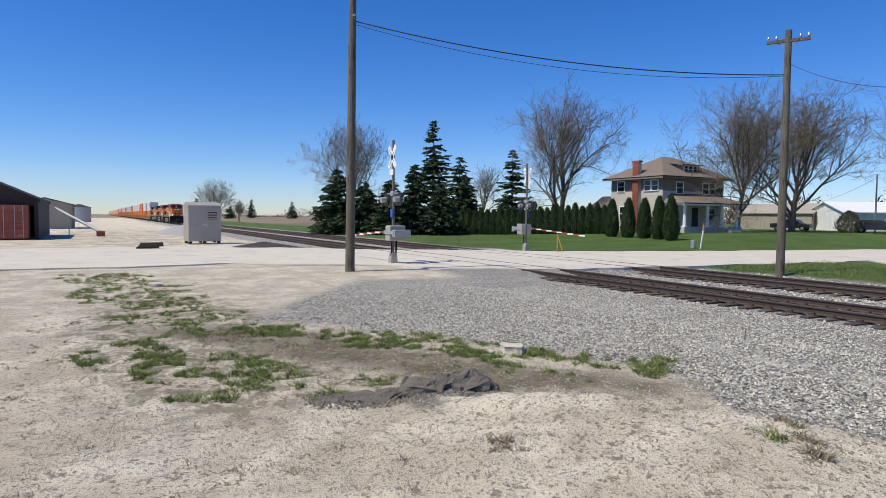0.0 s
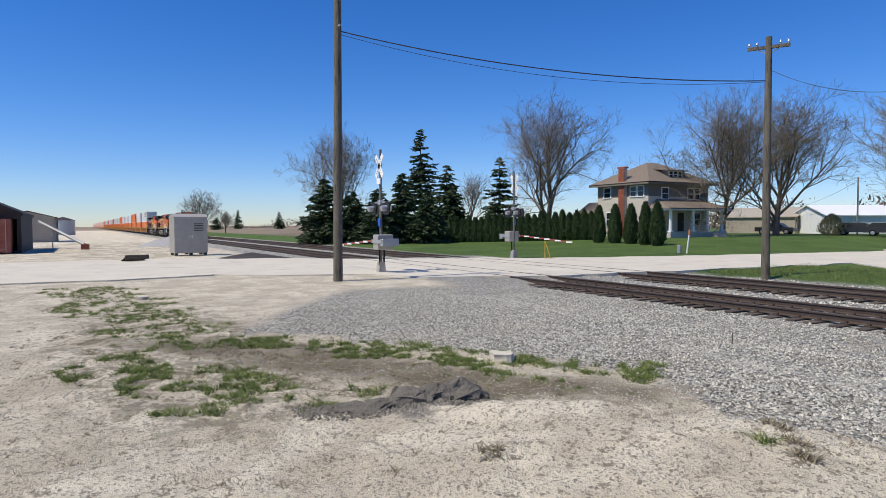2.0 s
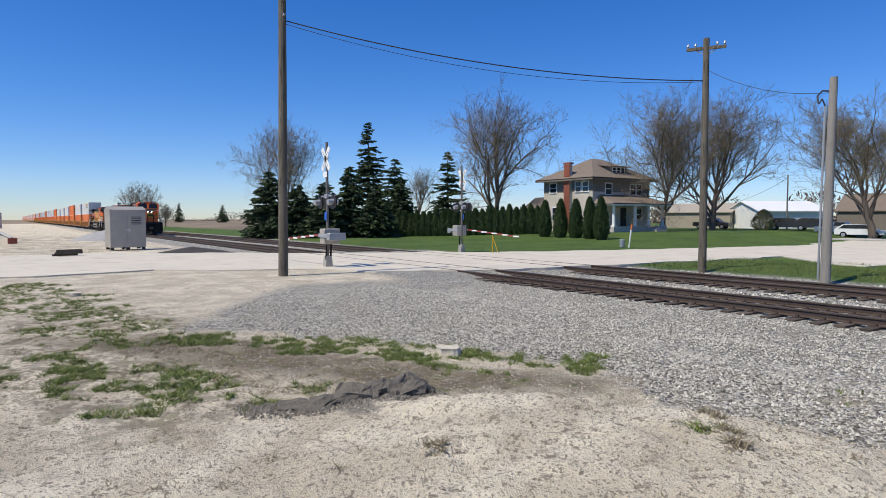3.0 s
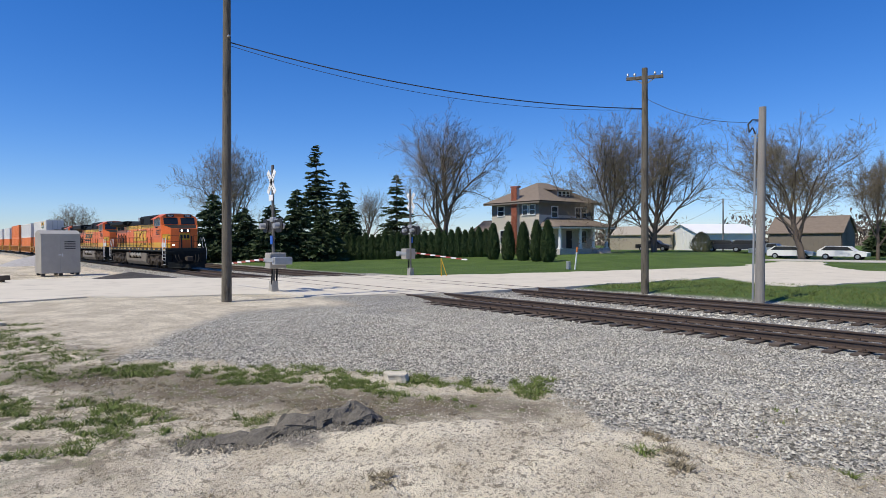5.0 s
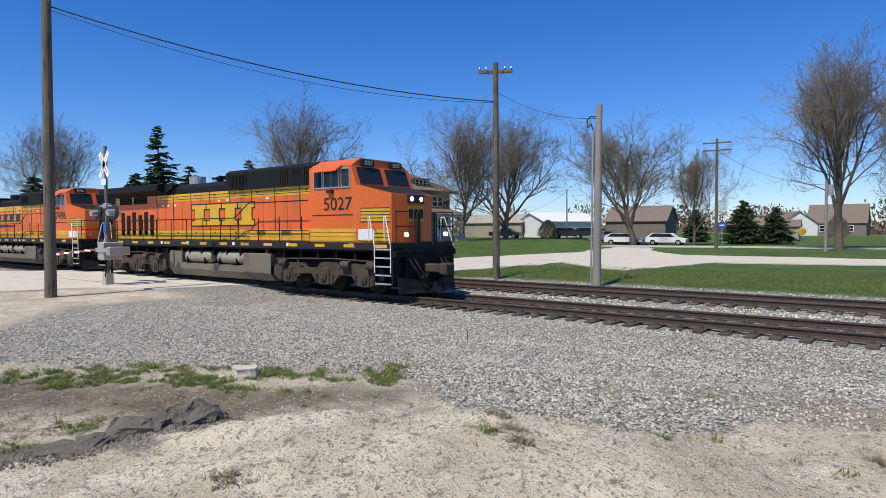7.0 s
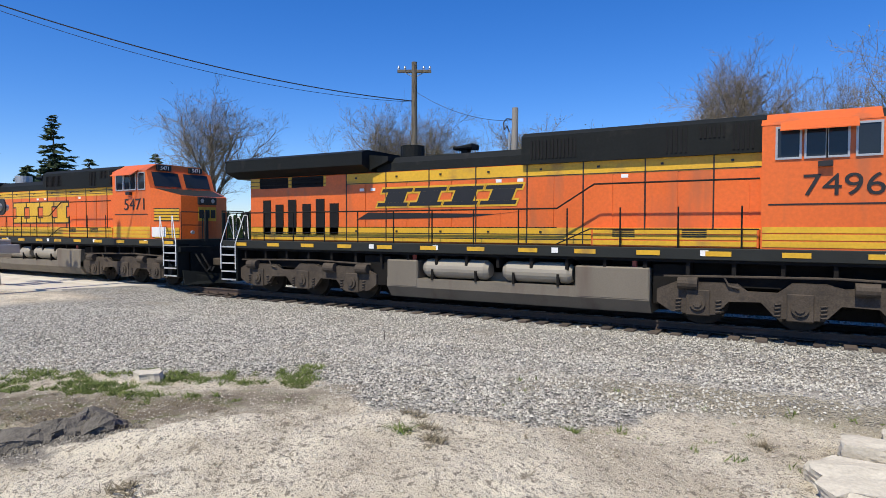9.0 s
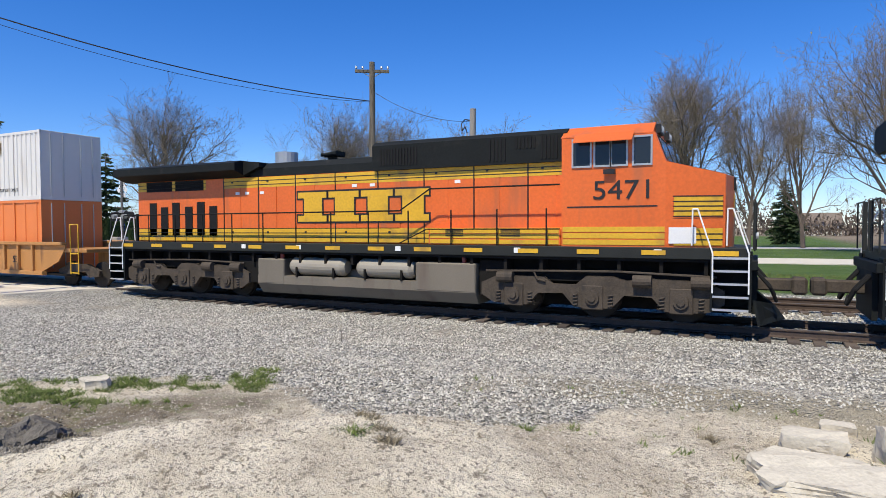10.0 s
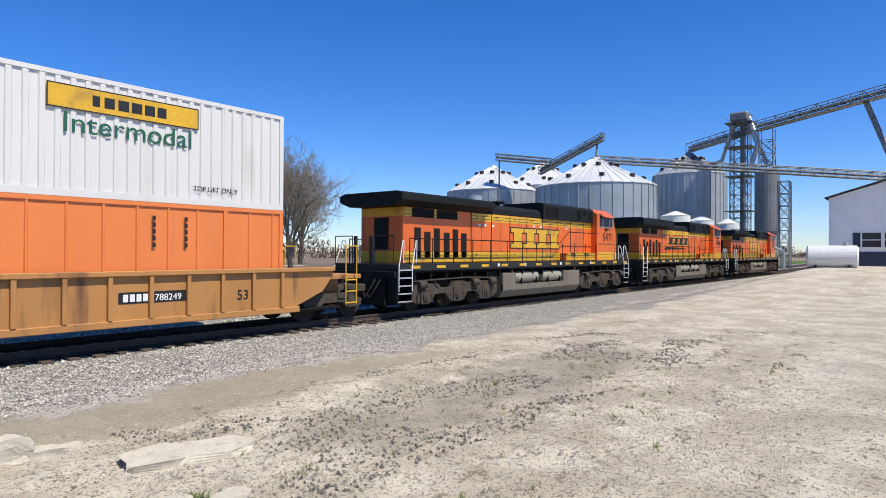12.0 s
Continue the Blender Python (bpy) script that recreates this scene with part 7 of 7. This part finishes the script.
        v = [bm.verts.new(p) for p in ((ux(0.03), uy(0.03, 0.022), 1.74), (ux(0.52), uy(0.52, 0.022), 1.74), (ux(0.52), uy(0.52, 0.022), 2.08), (ux(0.03), uy(0.03, 0.022), 2.08))]
        bm.faces.new(v)
        part("patch_plate", bm, WHITE, nose, "white repainted patch")
        for z in (2.31, 2.42, 2.52, 2.62, 2.73, 1.82, 1.94):
            bm = bmesh.new()
            v = [bm.verts.new(p) for p in ((ux(0.1), uy(0.1, 0.018), z - 0.012), (ux(0.99), uy(0.99, 0.018), z - 0.012), (ux(0.99), uy(0.99, 0.018), z + 0.012), (ux(0.1), uy(0.1, 0.018), z + 0.012))]
            bm.faces.new(v)
            part("pinstripe", bm, BLACK, nb2)
    bm = bmesh.new()
    box(bm, -1.476, -1.468, -0.40, 0.40, 2.30, 2.80)
    fm = part("nose_mark", bm, YELLOW, nose)
    bm = bmesh.new()
    for y0 in (-0.36, -0.10, 0.16):
        box(bm, -1.468, -1.462, y0, y0 + 0.2, 2.40, 2.70)
    part("mark_block", bm, BLACK, fm)
    bm = bmesh.new()
    for y0 in (-0.35, 0.12):
        rod(bm, (-1.48, y0 + 0.11, 3.02), (-1.43, y0 + 0.11, 3.02), 0.075, n=14)
    for y0 in (-1.0, 1.0):
        rod(bm, (-1.06, y0, 1.90), (-0.98, y0, 1.90), 0.065, n=12)
    part("headlight", bm, LAMP if number == "5027" else GALV, lo, "lit round headlights" if number == "5027" else "unlit round headlights")
    bm = bmesh.new()
    box(bm, -1.50, -1.44, -0.42, 0.42, 2.88, 3.16, bev=0.02)
    part("headlight_housing", bm, BLACK, lo)
    # running-board railings
    for s in (-1, 1):
        bm = bmesh.new()
        y = s * 1.50
        for x in np.arange(-20.3, -5.3, 1.24):
            rod(bm, (x, y, 1.62), (x, y, 2.52), 0.019, n=6)
        rod(bm, (-20.3, y, 2.52), (-9.4, y, 2.52), 0.019, n=6)
        rod(bm, (-20.3, y, 2.08), (-9.4, y, 2.08), 0.012, n=5)
        pipe(bm, [(-9.4, y, 2.52), (-8.5, y, 3.05), (-5.1, y, 3.05)], 0.019)
        pipe(bm, [(-9.4, y, 1.7), (-8.6, y, 2.05), (-5.1, y, 2.05)], 0.015)
        part("handrail", bm, GREENBLACK, lo)
    # battery box steps ahead of the hood
    for s in (-1, 1):
        bm = bmesh.new()
        box(bm, -8.6, -5.1, min(s * H, s * 1.40), max(s * H, s * 1.40), 1.66, 2.06, bev=0.02)
        eb = part("equipment_box", bm, ORANGE, lo)
        bm = bmesh.new()
        for z in (1.70, 1.83, 1.95):
            box(bm, -8.55, -5.15, min(s * 1.40, s * 1.412), max(s * 1.40, s * 1.412), z, z + 0.10)
        part("yellow_band", bm, YELLOW, eb)
        bm = bmesh.new()
        for x in (-8.1, -6.6):
            for q in range(4):
                box(bm, x, x + 0.5, min(s * 1.40, s * 1.42), max(s * 1.40, s * 1.42), 1.88 + q * 0.045, 1.905 + q * 0.045)
        part("louvre", bm, BLACK, eb)
    for ob in lo.children_recursive:
        if ob.name.startswith("wheelset"):
            continue
        ob.matrix_basis = Matrix.Translation((0, 0, ob.matrix_basis.translation.z * (TALL - 1))) @ ob.matrix_basis
        if ob.data and not ob.name.startswith(("road_number", "box_number")):
            ob.data.transform(Matrix.Diagonal((1, 1, TALL, 1)))
    return lo


LENGTH = 22.1
TRAIN = []
for i, (num, style) in enumerate((("5027", False), ("7496", True), ("5471", False))):
    TRAIN.append((locomotive(num, style), 44.2 - i * LENGTH))


def well_car():
    """A double-stack well car: ribbed side sills, sloped ends, bogies. x runs forward from its front coupler."""
    w = thing("well_car", "ochre double-stack well car with ribbed dusty sides", "freight car", "train of well cars")
    L = 20.6
    for s in (-1, 1):
        bm = bmesh.new()
        prism(bm, [(-3.0, 0.55), (-17.6, 0.55), (-18.6, 0.95), (-19.0, 1.42), (-19.0, 1.58), (-1.6, 1.58), (-1.6, 1.42), (-2.0, 0.95)][::-1], "y", min(s * 1.38, s * 1.42), max(s * 1.38, s * 1.42))
        part("side_sheet", bm, WELL, w)
        bm = bmesh.new()
        box(bm, -19.0, -1.6, min(s * 1.34, s * 1.54), max(s * 1.34, s * 1.54), 1.54, 1.66, bev=0.015)
        part("top_chord", bm, WELL, w)
        bm = bmesh.new()
        box(bm, -17.7, -2.9, min(s * 1.30, s * 1.50), max(s * 1.30, s * 1.50), 0.40, 0.56, bev=0.015)
        part("bottom_chord", bm, WELL, w)
        for x in np.arange(-17.3, -2.8, 0.92):
            bm = bmesh.new()
            box(bm, x - 0.05, x + 0.05, min(s * 1.42, s * 1.52), max(s * 1.42, s * 1.52), 0.56, 1.54, bev=0.01)
            part("rib", bm, WELL, w)
    bm = bmesh.new()
    box(bm, -19.4, -1.2, -1.3, 1.3, 0.40, 0.47)
    part("well_floor", bm, UNDER, w)
    for x, f in ((-1.3, 1), (-19.3, -1)):
        bm = bmesh.new()
        box(bm, min(x, x + f * 0.9), max(x, x + f * 0.9), -0.35, 0.35, 0.8, 1.3, bev=0.03)
        box(bm, x - 0.9, x + 0.9, -1.4, 1.4, 1.28, 1.42, bev=0.02)
        part("end_platform", bm, WELL, w)
        bm = bmesh.new()
        box(bm, min(x + f * 0.8, x + f * 1.3), max(x + f * 0.8, x + f * 1.3), -0.2, 0.2, 0.7, 1.0, bev=0.04)
        part("coupler", bm, TRUCK, w)
        for s in (-1, 1):
            bm = bmesh.new()
            for q in (0.35,):
                pipe(bm, [(x + f * 0.6, s * 1.5, 0.5), (x + f * 0.6, s * 1.5, 2.3), (x + f * 0.15, s * 1.5, 2.3), (x + f * 0.15, s * 1.5, 0.5)], 0.02)
            for z in (0.55, 0.9, 1.25):
                rod(bm, (x + f * 0.6, s * 1.5, z), (x + f * 0.15, s * 1.5, z), 0.02, n=6)
            part("ladder", bm, YELLOW, w)
        for s in (-1, 1):
            bm = bmesh.new()
            prism(bm, [(x - 1.2, 0.62), (x - 0.5, 0.85), (x + 0.5, 0.85), (x + 1.2, 0.62), (x + 1.15, 0.42), (x + 0.6, 0.36), (x + 0.4, 0.55), (x - 0.4, 0.55), (x - 0.6, 0.36), (x - 1.15, 0.42)], "y", min(s * 1.0, s * 1.12), max(s * 1.0, s * 1.12))
            part("bogie_frame", bm, TRUCK, w)
        bm = bmesh.new()
        for ax in (-0.9, 0.9):
            for s in (-1, 1):
                rod(bm, (x + ax, s * 0.69, 0.46), (x + ax, s * 0.82, 0.46), 0.46, n=24)
            rod(bm, (x + ax, -1.05, 0.46), (x + ax, 1.05, 0.46), 0.08, n=8)
        part("bogie_wheels", bm, WHEEL, w)
    return w


def container(name, paint, length, z0, z1, ribs, label):
    c = thing(name, label, "shipping container", "stacked containers")
    hw = 1.22
    bm = bmesh.new()
    box(bm, -length, 0, -hw + 0.03, hw - 0.03, z0, z1, bev=0.01)
    part("shell", bm, paint, c)
    bm = bmesh.new()
    for s in (-1, 1):
        a, b = min(s * (hw - 0.05), s * (hw + 0.012)), max(s * (hw - 0.05), s * (hw + 0.012))
        box(bm, -length, 0, a, b, z1 - 0.10, z1)
        box(bm, -length, 0, a, b, z0, z0 + 0.16)
        for x in (-length, -0.12, -length + 1.75, -1.87):
            box(bm, x, x + 0.12, a, b, z0, z1)
    part("frame", bm, paint, c)
    far = []
    for s in (-1, 1):
        n = int((length - 0.4) / ribs)
        for i in range(n):
            x = -0.3 - i * ribs
            bm = bmesh.new()
            w = 0.10 if ribs < 0.5 else 0.035
            y0, y1 = s * (hw - 0.03), s * (hw + 0.004)
            prism(bm, [(x, y0), (x - 0.02, y1), (x - 0.02 - w, y1), (x - 0.04 - w, y0)], "z", z0 + 0.16, z1 - 0.10)
            if s < 0:
                part("side_rib", bm, paint, c)
            else:
                far.append(done("rib", bm, paint))
    bm = bmesh.new()
    for me in far:
        bm.from_mesh(me)
    part("back_corrugation", bm, paint, c)
    bm = bmesh.new()
    for k in (-0.85, -0.35, 0.35, 0.85):
        rod(bm, (0.03, k, z0 + 0.15), (0.03, k, z1 - 0.12), 0.02, n=6)
    part("lock_bar", bm, GALV, c)
    return c


CAR = 20.6
car0 = well_car()
up0 = container("container", CWHITE, 16.15, 3.275, 5.93, 0.30, "white corrugated container on top of an orange one")
low0 = container("container", CORANGE, 16.15, 0.47, 3.27, 0.75, "orange smooth-sided container sitting in a well car")
NCARS = 20
first = -LENGTH
for i in range(NCARS):
    at = first - i * CAR
    c = car0 if i == 0 else copy_thing(car0, pose(0, 0, 0))
    if i == 0:
        u, l = up0, low0
    else:
        ut = (up0, up0, low0, up0)[i % 4]
        u = copy_thing(up0, pose(0, 0, 0)) if ut is up0 else copy_thing(low0, pose(0, 0, 0))
        l = copy_thing(low0, pose(0, 0, 0))
        if ut is low0:
            tagged(u, "orange container stacked on another orange container")
    TRAIN.append((c, at))
    TRAIN.append((l, at - 3.3))
    TRAIN.append((u, at - 3.3, 2.805 if (i and ut is low0) else 0.0))
def far_set(i):
    """A stacked well car of the train's far end: sills and two containers."""
    f = thing("distant_well_car", "distant ochre well car carrying two stacked containers", "freight car", "train of well cars")
    boxes("sill", [(-19.0, -1.6, -1.5, 1.5, 0.45, 1.6)], WELL, f)
    for nm, lo, hi, paint in (("lower_container", 0.5, 3.27, CORANGE if i % 3 else CWHITE), ("upper_container", 3.3, 5.93, CWHITE if i % 2 else CORANGE)):
        boxes(nm, [(-19.4, -3.3, -1.22, 1.22, max(lo, 1.65) if lo < 1 else lo, hi)], paint, f, bev=0.03)
    return f


for i in range(30):
    TRAIN.append((far_set(i), first - (NCARS + i) * CAR))
# lettering on the first car and its containers
y = -1.22 - 0.022
bm = bmesh.new()
box(bm, -6.0, -2.6, y - 0.004, y + 0.004, 5.14, 5.66)
ban = part("banner", bm, YELLOW, up0, "yellow company banner with dark shapes")
bm = bmesh.new()
box(bm, -6.0, -2.6, y - 0.007, y - 0.003, 5.14, 5.165)
box(bm, -6.0, -2.6, y - 0.007, y - 0.003, 5.635, 5.66)
box(bm, -6.0, -5.975, y - 0.007, y - 0.003, 5.14, 5.66)
box(bm, -2.625, -2.6, y - 0.007, y - 0.003, 5.14, 5.66)
for x, w in ((-5.1, 0.16), (-4.85, 0.22), (-4.55, 0.24), (-4.25, 0.24), (-3.95, 0.24), (-3.65, 0.22)):
    box(bm, x, x + w, y - 0.007, y - 0.003, 5.28, 5.52)
part("banner_mark", bm, BLACK, ban)
words("lettering", "Intermodal", 0.62, GREEN, up0, pose(-4.23, y, 4.66, 90, 0, 0), "green word on white", wide=1.08)
words("lettering", "TOP LIFT ONLY", 0.18, BLACK, up0, pose(-2.1, y, 3.62, 90, 0, 0))
bm = bmesh.new()
for x in (-3.75, -2.95):
    for k in range(5):
        box(bm, x, x + 0.08, y - 0.004, y + 0.004, 2.85 - k * 0.16, 2.95 - k * 0.16)
part("id_bars", bm, BLACK, low0)
yy = -1.42 - 0.004
words("car_number", "788249", 0.22, WHITE, car0, pose(-6.75, yy - 0.012, 0.96, 90, 0, 0))
bm = bmesh.new()
box(bm, -7.9, -6.2, yy - 0.006, yy, 0.92, 1.18)
part("number_patch", bm, BLACK, car0)
bm = bmesh.new()
for k in range(4):
    box(bm, -7.8 + k * 0.15, -7.69 + k * 0.15, yy - 0.012, yy - 0.006, 0.96, 1.13)
part("reporting_bars", bm, WHITE, car0)
words("car_size", "53", 0.36, BLACK, car0, pose(-4.72, yy - 0.006, 0.86, 90, 0, 0))


def motions():
    """The train runs through at an almost even speed; the wheels roll."""
    ts = [-0.5 + 0.5 * i for i in range(27)]
    for item in TRAIN:
        ob, off = item[0], item[1]
        dz = item[2] if len(item) > 2 else 0.0
        walk(ob, [(t, pose(train_at(t) + off, T1, dz)) for t in ts])
    fr = [i / FPS for i in range(0, 361)]
    for ob, x in WHEELSETS:
        walk(ob, [(t, pose(x, 0, 0.525, 0, math.degrees(train_at(t) / 0.525) % 360, 0)) for t in fr])


def train_at(t):
    """Where the rear two locomotives couple at t, set to fit the camera's view, slowing overall."""
    return float(np.interp(t, (-0.5, 0, 5, 7.5, 9.5, 10, 10.5, 11, 11.5, 12, 12.5), (-210.4, -200.0, -95.0, -46.55, -8.6, 0.85, 9.7, 18.2, 27.05, 36.65, 45.9)))


motions()
